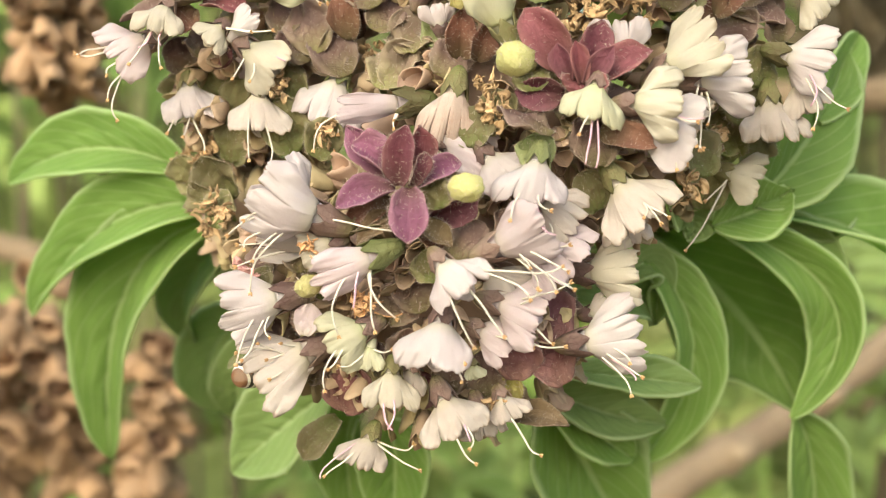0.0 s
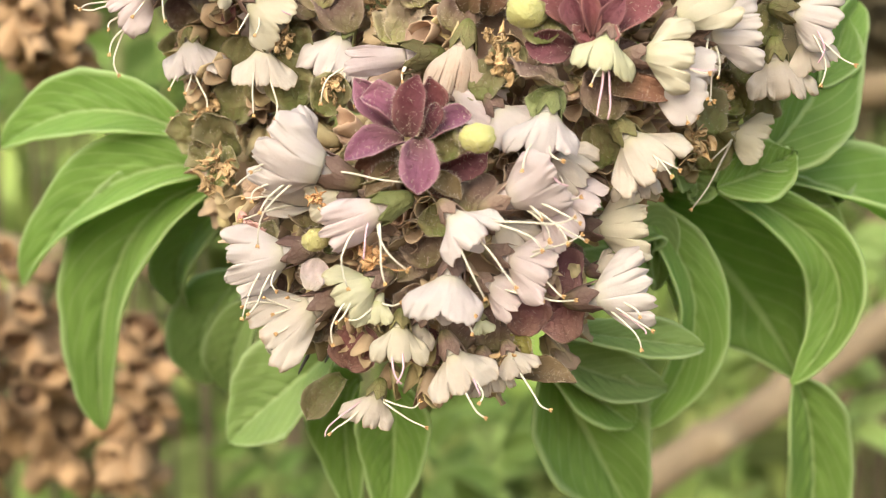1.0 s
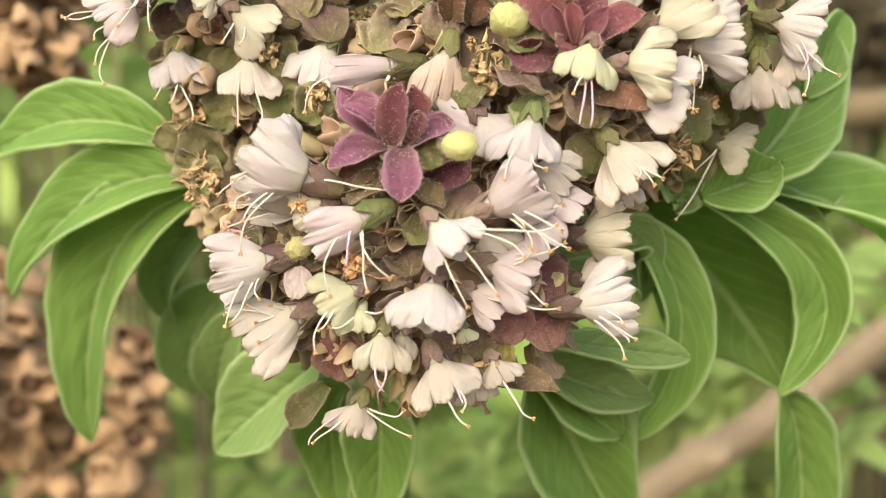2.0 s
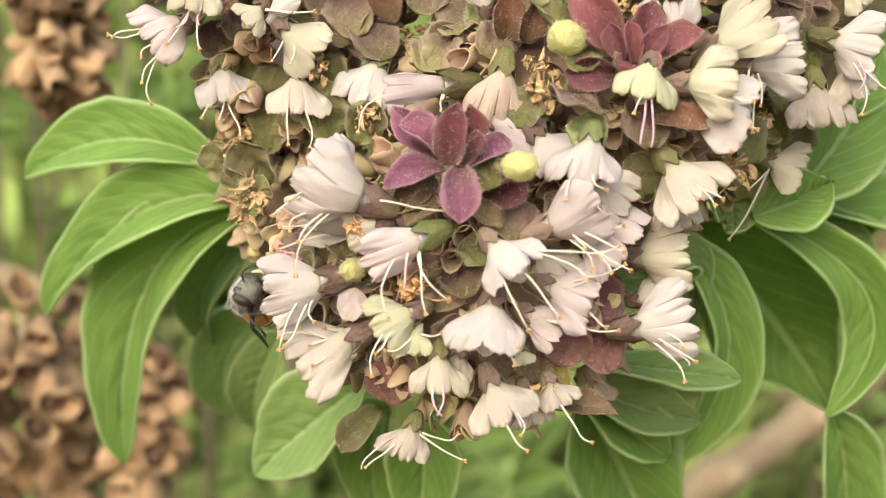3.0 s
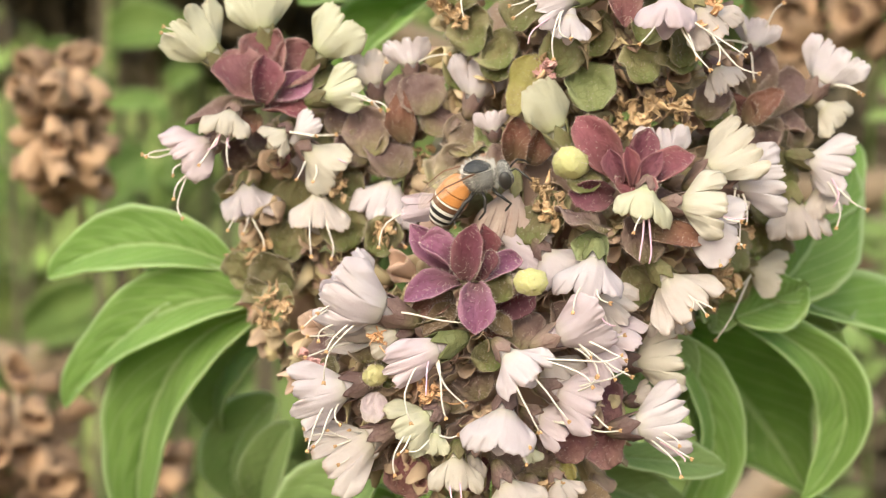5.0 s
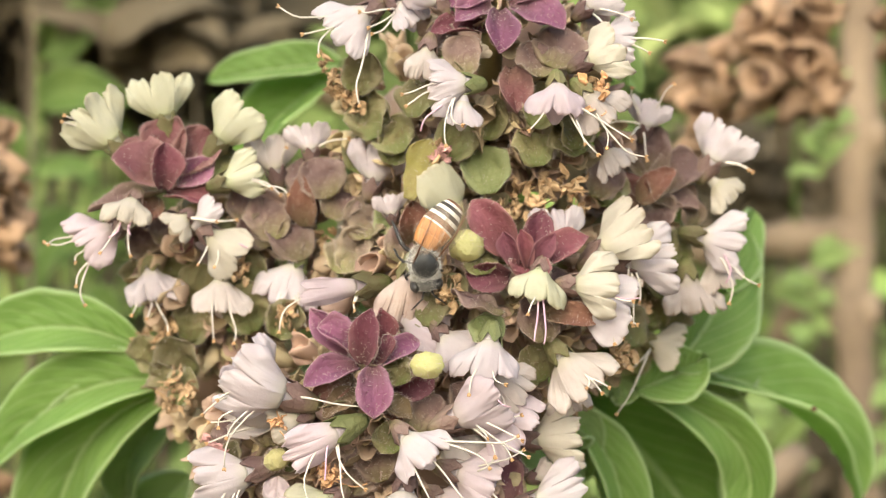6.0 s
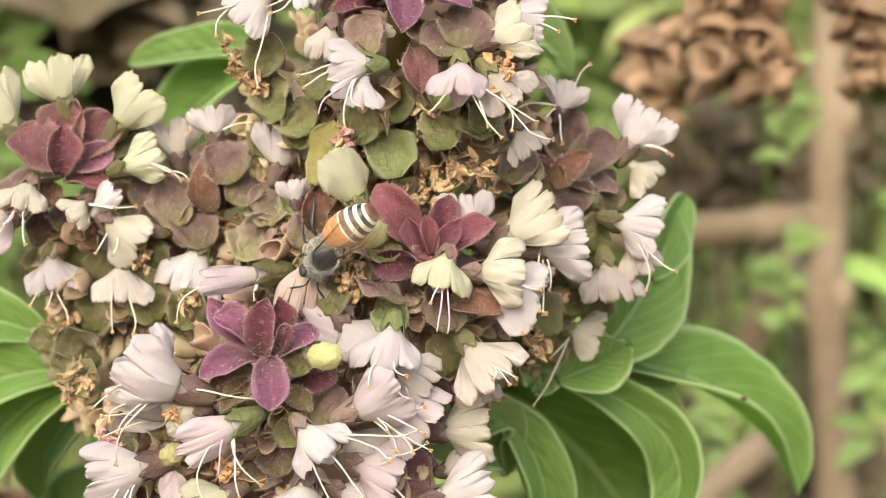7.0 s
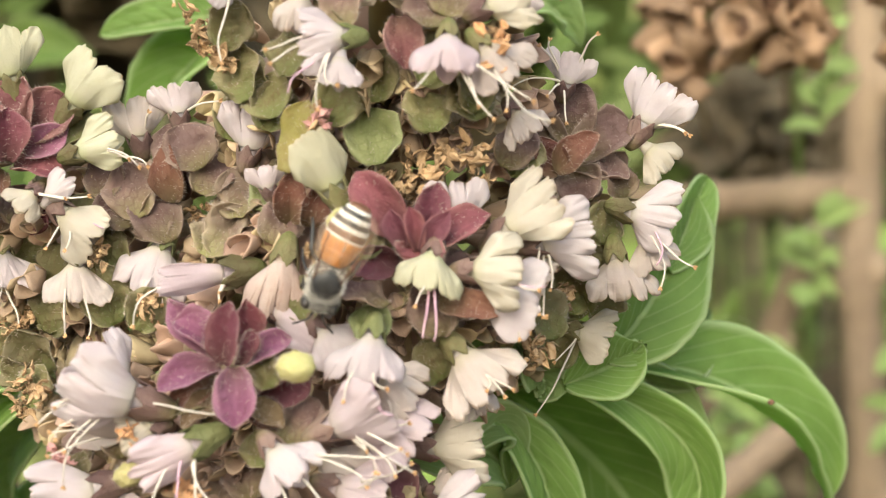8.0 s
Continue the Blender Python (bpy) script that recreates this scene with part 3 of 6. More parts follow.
# ---- ground and far growth ----
def ground_sheet():
    g = Geo()
    xs = np.concatenate((np.linspace(-900, 900, 25), [-60000, -8000, -2500, 2500, 8000, 60000]))
    xs.sort()
    grid = np.zeros((len(xs), len(xs), 3))
    for i, yy in enumerate(xs):
        for j, xx in enumerate(xs):
            grid[i, j] = (xx, yy + 500, -420 + 14 * noise.noise(Vector((xx * 0.006, yy * 0.006, 0))))
    g.sheet(grid[:, ::-1], 5)
    ob = part("ground", g, SOIL, None, at=(0, 0, -420))
    tagged(ob, "dry brown soil with leaf litter under the plants", "ground", kind="structure")


ground_sheet()


def undergrowth(name, n, box, size, seed, label, material=None):
    """Loose green blades and leaves standing behind the plant."""
    rnd = random.Random(seed)
    g = Geo()
    for k in range(n):
        p = np.array([rnd.uniform(*box[i]) for i in range(3)])
        d = unit((rnd.gauss(0, 0.8), rnd.gauss(0, 0.4), rnd.uniform(-0.6, 1.2)))
        L = rnd.uniform(*size)
        q = p + d * L
        if material is None and p[1] < 300 and -130 < p[0] < 10 and max(p[2], q[2]) > 48:
            continue
        m = (p + q) / 2 + np.array((rnd.gauss(0, 0.15), rnd.gauss(0, 0.1), rnd.uniform(0.05, 0.3))) * L
        g.blade(p, m, q, unit((rnd.gauss(0, 0.6), -1, rnd.uniform(0, 1))), L * rnd.uniform(0.25, 0.5), rnd.choice(("lance", "ovate")), rnd.uniform(0.2, 0.9), 0.1, 0.1, 0.3, 5, 8, 0, rnd.uniform(-0.6, 0.6), k)
        if k % 12 == 0:
            g.tube([(p[0] + rnd.uniform(-20, 20), p[1] + 25, -425), (p[0] + rnd.uniform(-8, 8), p[1] + 12, (p[2] - 420) / 2), p], [1.0, 0.9, 0.6], 5)
    ob = part(name, g, material or LEAF_FAR, None, at=(0, box[1][0], -420))
    return tagged(ob, label, "foliage", kind="stuff")


undergrowth("undergrowth", 1500, ((-300, 300), (315, 470), (-330, 240)), (18, 55), 3, "blurred green weeds and leaves behind the plant")
undergrowth("far_thicket", 1500, ((-900, 900), (480, 1000), (-420, 620)), (110, 240), 4, "distant green thicket of leaves")


def grass(seed=9):
    """Low tufts of grass and weeds over the soil round the plants."""
    rnd = random.Random(seed)
    v, f, t = [], [], []
    for k in range(5200):
        r, w = 150 + 2600 * rnd.random() ** 1.6, rnd.uniform(0, 6.283)
        x, y = r * math.cos(w), 300 + r * math.sin(w)
        if abs(x) < 130 and -320 < y < 60:
            continue
        h, lean, a = rnd.uniform(40, 140), rnd.uniform(-0.5, 0.5), rnd.uniform(0, 6.283)
        dx, dy = math.cos(a) * 3.0, math.sin(a) * 3.0
        ex, ey = -math.sin(a) * lean * h, math.cos(a) * lean * h
        o = len(v)
        v += [(x - dx, y - dy, -430), (x + dx, y + dy, -430), (x + dx * 0.8 + ex * 0.4, y + dy * 0.8 + ey * 0.4, -425 + h * 0.6), (x - dx * 0.8 + ex * 0.4, y - dy * 0.8 + ey * 0.4, -425 + h * 0.6), (x + ex, y + ey, -425 + h)]
        t += [(0, 0), (1, 0), (1, 0.6), (0, 0.6), (0.5, 1)]
        f += [(o, o + 1, o + 2, o + 3), (o + 3, o + 2, o + 4)]
    g = Geo()
    g.v, g.f, g.t = v, f, t
    tagged(part("grass", g, LEAF_FAR, None, at=(0, 300, -425)), "low green grass and weeds on the soil", "grass", kind="stuff")


grass()


# ---- dry neighbours behind: twigs and old seed heads ----
def twig(pts, r, label="dry brown woody twig of a neighbouring plant"):
    """A crooked dry twig with swollen joints."""
    pts = [np.array(p, float) for p in pts]
    path, rad = [], []
    for a, b in zip(pts, pts[1:]):
        for k in range(8):
            s = k / 8
            q = a + (b - a) * s
            path.append(q + r * 0.25 * np.array((noise.noise(Vector(q * 0.05)), noise.noise(Vector(q * 0.05 + 9)), 0)))
            rad.append(r * (1 + 0.35 * math.exp(-((s - 0.1) / 0.08) ** 2) + 0.12 * noise.noise(Vector(q * 0.2))))
    path.append(pts[-1])
    rad.append(r * 0.9)
    g = Geo()
    g.tube(path, rad, 12)
    ob = tagged(part("twig", g, WOOD, None, at=pts[0]), label, "twig", "dry twigs")
    for a, c in zip(pts[1:-1], pts[2:]):
        d = unit(c - a)
        q = a + d * 1.2 * r
        k = Geo()
        k.ball(q + np.array((0.55 * r, -0.55 * r, 0.1 * r)), (0.8 * r, 0.75 * r, 1.1 * r), _basis(d), 12, 8, 0.35, len(label))
        part("knot", k, WOOD, ob, at=q)
    return ob


def seed_meshes():
    """Three shapes of a dry seed calyx: a bell with a flared, cracked rim, its mouth along +z."""
    made = []
    for k in range(3):
        g = Geo()
        grid = np.zeros((8, 21, 3))
        for i in range(8):
            v = i / 7
            for j in range(21):
                w = 2 * math.pi * j / 20
                rr = (0.3 + 0.6 * v ** 0.7) * (1 + 0.20 * v * math.cos(2 * w + k) + 0.05 * v * math.cos(5 * w + k)) - 0.16 * v ** 5
                rr *= 1 + 0.35 * v * noise.noise(Vector((math.cos(w) * 1.6, math.sin(w) * 1.6, v * 1.5 + 7 * k)))
                grid[i, j] = (rr * math.cos(w), rr * math.sin(w), 1.75 * v * (1 + 0.25 * v * math.cos(w + 2 * k) + 0.05 * v * math.cos(4 * w)))
        g.sheet(grid, 0.06)
        shell = len(g.f)
        # a plug in the hollow, coloured dark for the shade inside the bell
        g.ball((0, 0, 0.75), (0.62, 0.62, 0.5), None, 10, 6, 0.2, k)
        me = bpy.data.meshes.new("seed_calyx")
        me.from_pydata((np.array(g.v) * MM).tolist(), [], g.f)
        me.shade_smooth()
        me.materials.append(SEED)
        me.materials.append(HOLLOW_SHADE_SPECK)
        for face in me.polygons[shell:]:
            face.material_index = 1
        made.append(me)
    return made


SEED_SHAPES = seed_meshes()


def seed_head(x, y, z, r, tall, size, n, seed):
    """An old brown spike with open seed calyces all round its stalk."""
    ob = thing("dry_seed_head", x, y, z - tall, "dried brown basil spike with open seed calyces", "seed head", "dry seed heads")
    g = Geo()
    g.tube([(x * 2.4, y + 330, -420), (x * 2.4, y + 300, z * 2.2 - 40), (x * 1.2, y + 45, z * 1.2 - 4), (x, y, z), (x, y, z + tall)], [1.2, 1.2, 1.0, 1.0, 0.8], 8)
    part("stalk", g, WOOD, ob, at=(x, y, z - tall))
    rnd = random.Random(seed)
    for k in range(n):
        w = k * 2.4 + rnd.uniform(-0.3, 0.3)
        h = -tall + 2 * tall * (k + 0.5) / n
        d = unit((math.cos(w), math.sin(w), rnd.uniform(-1.1, 0.1)))
        aim = unit(d + np.array((rnd.gauss(0, 0.7), rnd.gauss(0, 0.5), rnd.gauss(-0.3, 0.6))))
        c = new("seed_calyx", SEED_SHAPES[k % 3])
        c.parent = ob
        s = size * rnd.uniform(0.8, 1.15)
        rr = max(r - 1.7 * s, 0.5) * rnd.uniform(0.6, 1.0)
        c.matrix_basis = Matrix.LocRotScale(Vector((d[0] * rr, d[1] * rr, h + tall)) * MM, Vector(aim).to_track_quat("Z", "Y"), (s, s, s))
    return ob


def weed(pts, w, n, pale=True, seed=0):
    """A weed sprig behind: a thin stalk from the ground with small leaves in pairs round the place given."""
    rnd = random.Random(seed)
    a, b, c = (np.array(p, float) for p in pts)
    g = Geo()
    g.tube([(a[0] * 1.5, a[1] + 190, -420), (a[0] * 1.3, a[1] + 120, a[2] - 40), (a[0], a[1] + 20, a[2] - 6), a, b, c], [0.8, 0.8, 0.7, 0.6, 0.5, 0.3], 6)
    ob = part("weed", g, LEAF_FAR, None, at=(a[0] * 1.5, a[1] + 190, -420))
    tagged(ob, "green weed sprig with small leaves behind the flower spike", "weed", "weeds")
    tall = np.linalg.norm(c - a)
    size = 0.30 * tall + 0.35 * w
    for k in range(9):
        s = k / 8
        p = a + (c - a) * s
        d = unit(np.array((rnd.choice((-1, 1)) * rnd.uniform(0.4, 1.0), rnd.uniform(-0.8, 0.5), rnd.uniform(-0.5, 0.9))))
        q = p + d * size * rnd.uniform(0.6, 1.1)
        g = Geo()
        g.blade(p, (p + q) / 2 + np.array((0, 0, 0.15 * size)), q, (n[0] + rnd.gauss(0, 0.5), n[1], n[2] + rnd.gauss(0, 0.5)), size * rnd.uniform(0.32, 0.5), "ovate", 0.5, 0.25, 0.08, 0.3, 9, 13, 0.15, rnd.uniform(-0.4, 0.4), seed + k)
        # sprigs that are not pale take the copy with shade in its colour
        part("leaf", g, LEAF_WEED if pale else LEAF_WEED_SHADE, ob)


seed_head(-67.5, 100.0, -22.8, 11.8, 10.9, 3.2, 46, 306)
seed_head(-46.7, 98.0, -23.4, 5.8, 5.0, 3.0, 14, 307)
seed_head(-48.9, 99.0, -36.4, 6.4, 5.0, 3.2, 14, 308)
seed_head(-62.1, 104.0, -38.3, 6.0, 5.1, 3.1, 14, 309)
seed_head(-75.2, 105.0, -37.6, 5.2, 5.2, 3.1, 12, 310)
seed_head(-52.9, 71.0, 24.7, 7.1, 7.1, 2.5, 30, 311)
seed_head(62.3, 88.0, 46.3, 8.1, 8.2, 3.0, 34, 312)
seed_head(51.3, 96.0, 41.3, 5.3, 7.7, 2.9, 18, 313)
seed_head(78.1, 80.0, 44.8, 6.3, 7.1, 2.8, 20, 314)
seed_head(-54.7, 78.0, 26.3, 6.3, 9.4, 2.8, 24, 315)
twig([(127.4, 226.5, 130.5), (122.0, 226.5, 56.7), (119.0, 229.1, 13.5), (120.3, 233.0, -43.9), (120.6, 239.5, -144.0)], 4.8)
twig([(120.5, 227.8, 27.8), (111.0, 239.5, 27.7), (94.6, 265.5, 28.1), (75.1, 291.5, 29.9)], 4.8)
twig([(121.3, 229.1, 7.7), (122.2, 278.5, 19.1), (115.3, 291.5, -7.0), (106.4, 304.5, -61.9)], 4.3)
twig([(24.8, 150.0, -59.3), (42.1, 155.0, -48.5), (60.9, 165.0, -39.3), (88.7, 180.0, -22.9)], 3.6)
twig([(-80.0, 230.0, 100.8), (-55.6, 235.0, 88.4), (-27.6, 240.0, 77.0), (1.3, 250.0, 64.5)], 4.3)
twig([(-125.6, 210.0, -6.1), (-102.8, 215.0, -13.1), (-75.3, 220.0, -14.9)], 3.4)
weed([(94.8, 171.4, 54.6), (96.3, 171.4, 46.0), (93.8, 171.4, 36.4)], 10.7, (0, -1, 0.4), pale=True, seed=316)
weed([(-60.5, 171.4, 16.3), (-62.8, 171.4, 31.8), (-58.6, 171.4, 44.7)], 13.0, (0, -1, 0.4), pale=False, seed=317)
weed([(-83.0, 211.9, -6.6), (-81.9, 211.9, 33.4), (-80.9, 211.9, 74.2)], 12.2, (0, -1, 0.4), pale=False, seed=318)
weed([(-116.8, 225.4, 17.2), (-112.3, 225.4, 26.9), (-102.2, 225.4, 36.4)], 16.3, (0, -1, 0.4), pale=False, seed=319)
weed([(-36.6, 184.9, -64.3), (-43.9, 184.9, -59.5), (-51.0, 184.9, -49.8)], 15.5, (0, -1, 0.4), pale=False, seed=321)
weed([(1.5, 211.9, -70.1), (-1.1, 211.9, -61.0), (4.2, 211.9, -55.6)], 19.6, (0, -1, 0.4), pale=True, seed=322)
weed([(51.0, 184.9, -42.2), (53.3, 184.9, -32.8), (59.1, 184.9, -23.3)], 28.6, (0, -1, 0.4), pale=True, seed=323)
weed([(83.7, 198.4, -35.2), (85.9, 198.4, -19.9), (91.5, 198.4, -9.8)], 20.7, (0, -1, 0.4), pale=True, seed=324)
weed([(108.4, 230.0, 0.2), (110.5, 230.0, 11.6), (109.6, 230.0, 23.1)], 17.0, (0, -1, 0.4), pale=True, seed=325)
weed([(75.0, 200.0, -49.5), (77.4, 200.0, -42.0), (81.0, 200.0, -29.6)], 17.6, (0, -1, 0.4), pale=True, seed=326)
weed([(79.9, 190.0, -64.8), (80.5, 190.0, -52.7), (82.2, 190.0, -40.6)], 18.3, (0, -1, 0.4), pale=True, seed=327)
weed([(56.5, 200.0, -71.0), (59.0, 200.0, -62.2), (56.5, 200.0, -52.1)], 18.9, (0, -1, 0.4), pale=True, seed=328)
weed([(87.2, 210.0, -25.5), (85.2, 210.0, -15.2), (87.1, 210.0, -5.0)], 18.2, (0, -1, 0.4), pale=True, seed=329)
weed([(119.0, 200.0, -26.3), (117.8, 200.0, -13.4), (120.5, 200.0, -0.4)], 14.2, (0, -1, 0.4), pale=True, seed=330)
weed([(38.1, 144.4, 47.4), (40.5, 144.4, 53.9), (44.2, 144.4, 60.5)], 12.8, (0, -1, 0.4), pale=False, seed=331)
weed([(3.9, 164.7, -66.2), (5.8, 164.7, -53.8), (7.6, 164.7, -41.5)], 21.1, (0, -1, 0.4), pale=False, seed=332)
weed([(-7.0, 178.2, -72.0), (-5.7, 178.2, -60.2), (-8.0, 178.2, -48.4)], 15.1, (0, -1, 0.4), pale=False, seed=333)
# added brush, coloured dark to stand for shadowed gaps behind the plant
undergrowth("shade_brush", 420, ((-128, -26), (200, 270), (70, 108)), (14, 34), 334, "added dry brush behind, shade put into its dark leaf colour", BRUSH_SHADE)
undergrowth("shade_brush", 310, ((105, 160), (300, 350), (36, 62)), (10, 24), 335, "added dry brush behind, shade put into its dark leaf colour", BRUSH_SHADE)
undergrowth("shade_brush", 310, ((100, 155), (300, 350), (-58, -34)), (10, 24), 336, "added dry brush behind, shade put into its dark leaf colour", BRUSH_SHADE)


# ---- the basil plant ----
stem_geo = Geo()
stem_geo.tube([(-2, 62, -420), (-4, 54, -200), (-4, 46, -60), (-3, 38, -24), (5, 28, 6), (11, 16, 28), (12, 10, 48), (13, 10, 90)], [1.6, 1.3, 1.0, 1.0, 1.1, 1.1, 1.1, 0.9], 10)
stem = part("basil_stem", stem_geo, CALYX["green"], None, at=(-2, 62, -420))
tagged(stem, "square green-brown main stem of the basil plant", "plant stem")


def spike(x, y, z, label, stalk, bodies, seed):
    """A flower spike: its stalk and the old calyces packed round it; the flowers are added one by one."""
    ob = thing("flower_spike", x, y, z, label, "flower spike", "flower spikes of the basil")
    g = Geo()
    g.tube(bez(*stalk, 12), [1.5 - 0.05 * i for i in range(12)], 8)
    part("rachis", g, RACHIS, ob, at=stalk[0])
    rnd = random.Random(seed)
    f = Geo()
    for (cx, cy, cz, rx, ry, rz, n) in bodies:
        f.ball((cx, cy + 1.5, cz), (rx * 0.6, ry * 0.6, rz * 0.6), None, 16, 10, 0.25, seed)
        for k in range(n):
            d = unit((rnd.gauss(0, 1), -abs(rnd.gauss(0, 1)), rnd.gauss(0, 1)))
            c = np.array((cx, cy, cz)) + d * np.array((rx, ry, rz)) * rnd.uniform(0.62, 0.86)
            B = _basis(unit(d + np.array((0, 0, -0.5))))
            grid = np.zeros((6, 13, 3))
            r = rnd.uniform(0.6, 1.15)
            for i in range(6):
                v = i / 5
                for j in range(13):
                    w = 2 * math.pi * j / 12
                    rr = r * (0.3 + 0.7 * v ** 0.6)
                    grid[i, j] = c + B @ np.array((rr * math.cos(w), rr * math.sin(w), 2.4 * r * v * (1 + 0.25 * v * math.cos(w * 2 + k))))
            f.sheet(grid, 0.07)
            if k % 3:
                f.blade(c, c + B @ np.array((0.3, 0, 1.5)), c + B @ np.array((1.5, 0.5, 3.0)) * rnd.uniform(0.7, 1.0), B[:, 0], 2.3, "round", rnd.uniform(0.2, 0.9), 0, 0.3, 0.06, 7, 8, 0, rnd.uniform(-0.6, 0.6), k, 0.15)
    old = part("spent_calyx", f, FILLER, ob, "packed dull brown-green spent calyces")
    tagged(old, kind="stuff")
    return ob


spike_C = spike(1, 14, -6, "flowering basil spike with a violet bract rosette and white flowers", ((3, 34, -16), (2, 18, -8), (0, 3, 0)), [(1.5, 11, -6, 15, 10, 13, 130), (8, 12, 2, 14, 9, 7, 60), (-8, 11, -5, 8, 7, 9, 60)], 11)
spike_B = spike(10, 14, 11, "basil spike with a wine-red bract rosette and cream flowers", ((8, 28, 4), (10, 16, 10), (11, 4, 11)), [(8, 12, 9, 15, 9, 8, 90), (4, 16, 14, 12, 8, 8, 60)], 12)
spike_A = spike(-14, 19, 12, "basil spike with a dark purple bract rosette and cream flowers", ((6, 30, 2), (-8, 24, 8), (-16, 11, 17)), [(-14, 18, 11, 8.5, 8, 9, 80), (-16, 22, 2, 5, 6, 7, 40)], 13)
spike_D = spike(23, 20, 12, "basil spike with dull mauve bracts and white flowers", ((9, 30, 2), (18, 24, 8), (25, 13, 18)), [(23, 19, 12, 6, 7, 9, 60), (21, 20, 5, 6, 6, 6, 30)], 14)
spike_E = spike(12, 9, 28, "upper basil spike with violet bracts and pinkish flowers", ((9, 24, 16), (11, 12, 24), (11, 2, 30)), [(12, 9, 29, 8, 8, 12, 70), (4, 15, 22, 8, 8, 10, 70), (17, 12, 22, 6, 7, 9, 40)], 15)


def shoot(name, x, y, z, start, label):
    ob = thing("leafy_shoot", x, y, z, label, "leaves", "leafy shoots of the basil")
    g = Geo()
    g.tube(bez(start, (np.array(start) + np.array((x, y, z))) / 2 + np.array((0, 3, 2)), (x, y, z), 9), [0.9 - 0.03 * i for i in range(9)], 8)
    part("stalk", g, CALYX["green"], ob, at=start)
    return ob


shoot_left = shoot("left", -14, 24, -1, (4, 32, -10), "long folded green basil leaves beside the flower spike")
shoot_low = shoot("low", 3, 22, -14, (-3, 38, -26), "drooping green basil leaves under the flower spike")
shoot_right = shoot("right", 22, 22, -1, (4, 32, -12), "broad arching green basil leaves with pale margins")
shoot_top = shoot("top", 2, 32, 34, (10, 24, 22), "pair of slender green basil leaves high on the stem")

bract(spike_C, (-1.2, 2.2, 2.7), (-5.0, 2.2, 6.9), 2.7, 'violet', n=(-0.4, -1, 0.3), seed=1)
bract(spike_C, (-0.9, 1.2, 3.1), (-4.3, 0.2, 5.3), 3.3, 'violet', n=(-0.2, -1, 0.6), seed=2)
bract(spike_C, (0.4, 0.9, 3.0), (0.9, -0.6, 6.7), 2.7, 'wine', n=(0.5, -1, 0.2), seed=3)
bract(spike_C, (-0.6, -1.1, 2.2), (0.2, -2.6, 6.6), 2.7, 'wine', n=(-0.3, -1, 0.2), seed=4)
bract(spike_C, (-1.0, -0.1, 2.0), (-5.5, -0.1, 0.6), 2.8, 'violet', n=(-0.2, -1, 0.7), seed=5)
bract(spike_C, (0.5, -0.6, 2.2), (4.0, -0.3, 3.9), 2.2, 'violet', n=(0.3, -1, 0.6), seed=6)
bract(spike_C, (0.2, -1.5, 2.0), (0.2, -2.3, -2.1), 3.1, 'violet', n=(0, -1, 0.15), seed=7)
bract(spike_C, (1.4, 1.6, -0.4), (5.2, 1.1, 1.3), 2.7, 'wine', n=(0.4, -1, -0.2), seed=8)
bract(spike_C, (-1.2, 1.6, -0.8), (-5.1, 0.9, -1.5), 1.9, 'olive', n=(0, -0.6, 0.8), seed=9)
bract(spike_C, (-1.7, 2.0, 1.4), (-5.0, 1.5, -0.8), 2.6, 'rust', n=(-0.3, -1, 0.0), seed=10)
bract(spike_C, (1.6, 1.7, -0.8), (2.2, 1.7, -2.6), 2.6, 'rust', n=(0, -1, 0), seed=11)
bract(spike_C, (-1.1, 0.9, -0.1), (-4.0, 0.5, -2.1), 2.2, 'brown', n=(-0.2, -0.8, 0.4), seed=12)
bract(spike_C, (0.9, 1.2, -0.8), (3.2, 0.8, -2.4), 2.1, 'brown', n=(0.2, -0.8, 0.3), seed=13)
bract(spike_C, (1.9, 0.5, 1.5), (4.9, 0.1, 2.7), 2.0, 'brown', n=(0.2, -0.8, 0.5), seed=14)
bract(spike_C, (0.3, -1.3, 2.2), (1.4, -2.1, 4.7), 1.4, 'wine', n=(0.8, -1, 0.2), seed=15)
bract(spike_C, (-0.4, -0.6, 2.4), (-0.9, -1.0, 5.0), 1.3, 'violet', n=(-0.8, -1, 0.2), seed=16)
bud(spike_C, (4.5, -2.8, 2.0), 1.2, ax=(0.9, -0.4, 0.1), seed=17)
lobe(spike_C, (2.2, -0.8, 1.7), 1.5, (-0.3, -1, -0.2), tint='olive', seed=18)
bud(spike_C, (-7.9, 1.3, -5.4), 1.0, ax=(-0.5, -0.6, -0.2), seed=19)
lobe(spike_C, (-6.9, 2.7, -5.2), 1.4, (0, -1, 0.25), tint='olive', seed=20)
flower(spike_C, (-5.2, 0.8, -0.8), (-12.1, -0.8, 2.0), 7.3, 'white', 'mauve', roll=-35, stamens=[(-12.5, -1.7, 0.3), (-13.1, -1.7, -1.1), (-12.8, -1.7, -2.2), (-12.3, -1.7, -4.9), (-11.9, -1.7, -3.4), (-0.9, -1.7, -1.6)], hood=0.6, lobes=3, curl=0.1, seed=21)
flower(spike_C, (-7.5, 3.0, 0.1), (-11.1, 2.4, 3.9), 6.8, 'white', None, roll=20, lobes=3, curl=0.1, seed=22)
flower(spike_C, (-6.3, 3.1, -2.1), (-12.2, 2.1, -1.5), 5.0, 'pale', 'mauve', roll=160, stamens=[(-13.9, 1.0, -4.2), (-13.4, 1.0, -2.4)], seed=23)
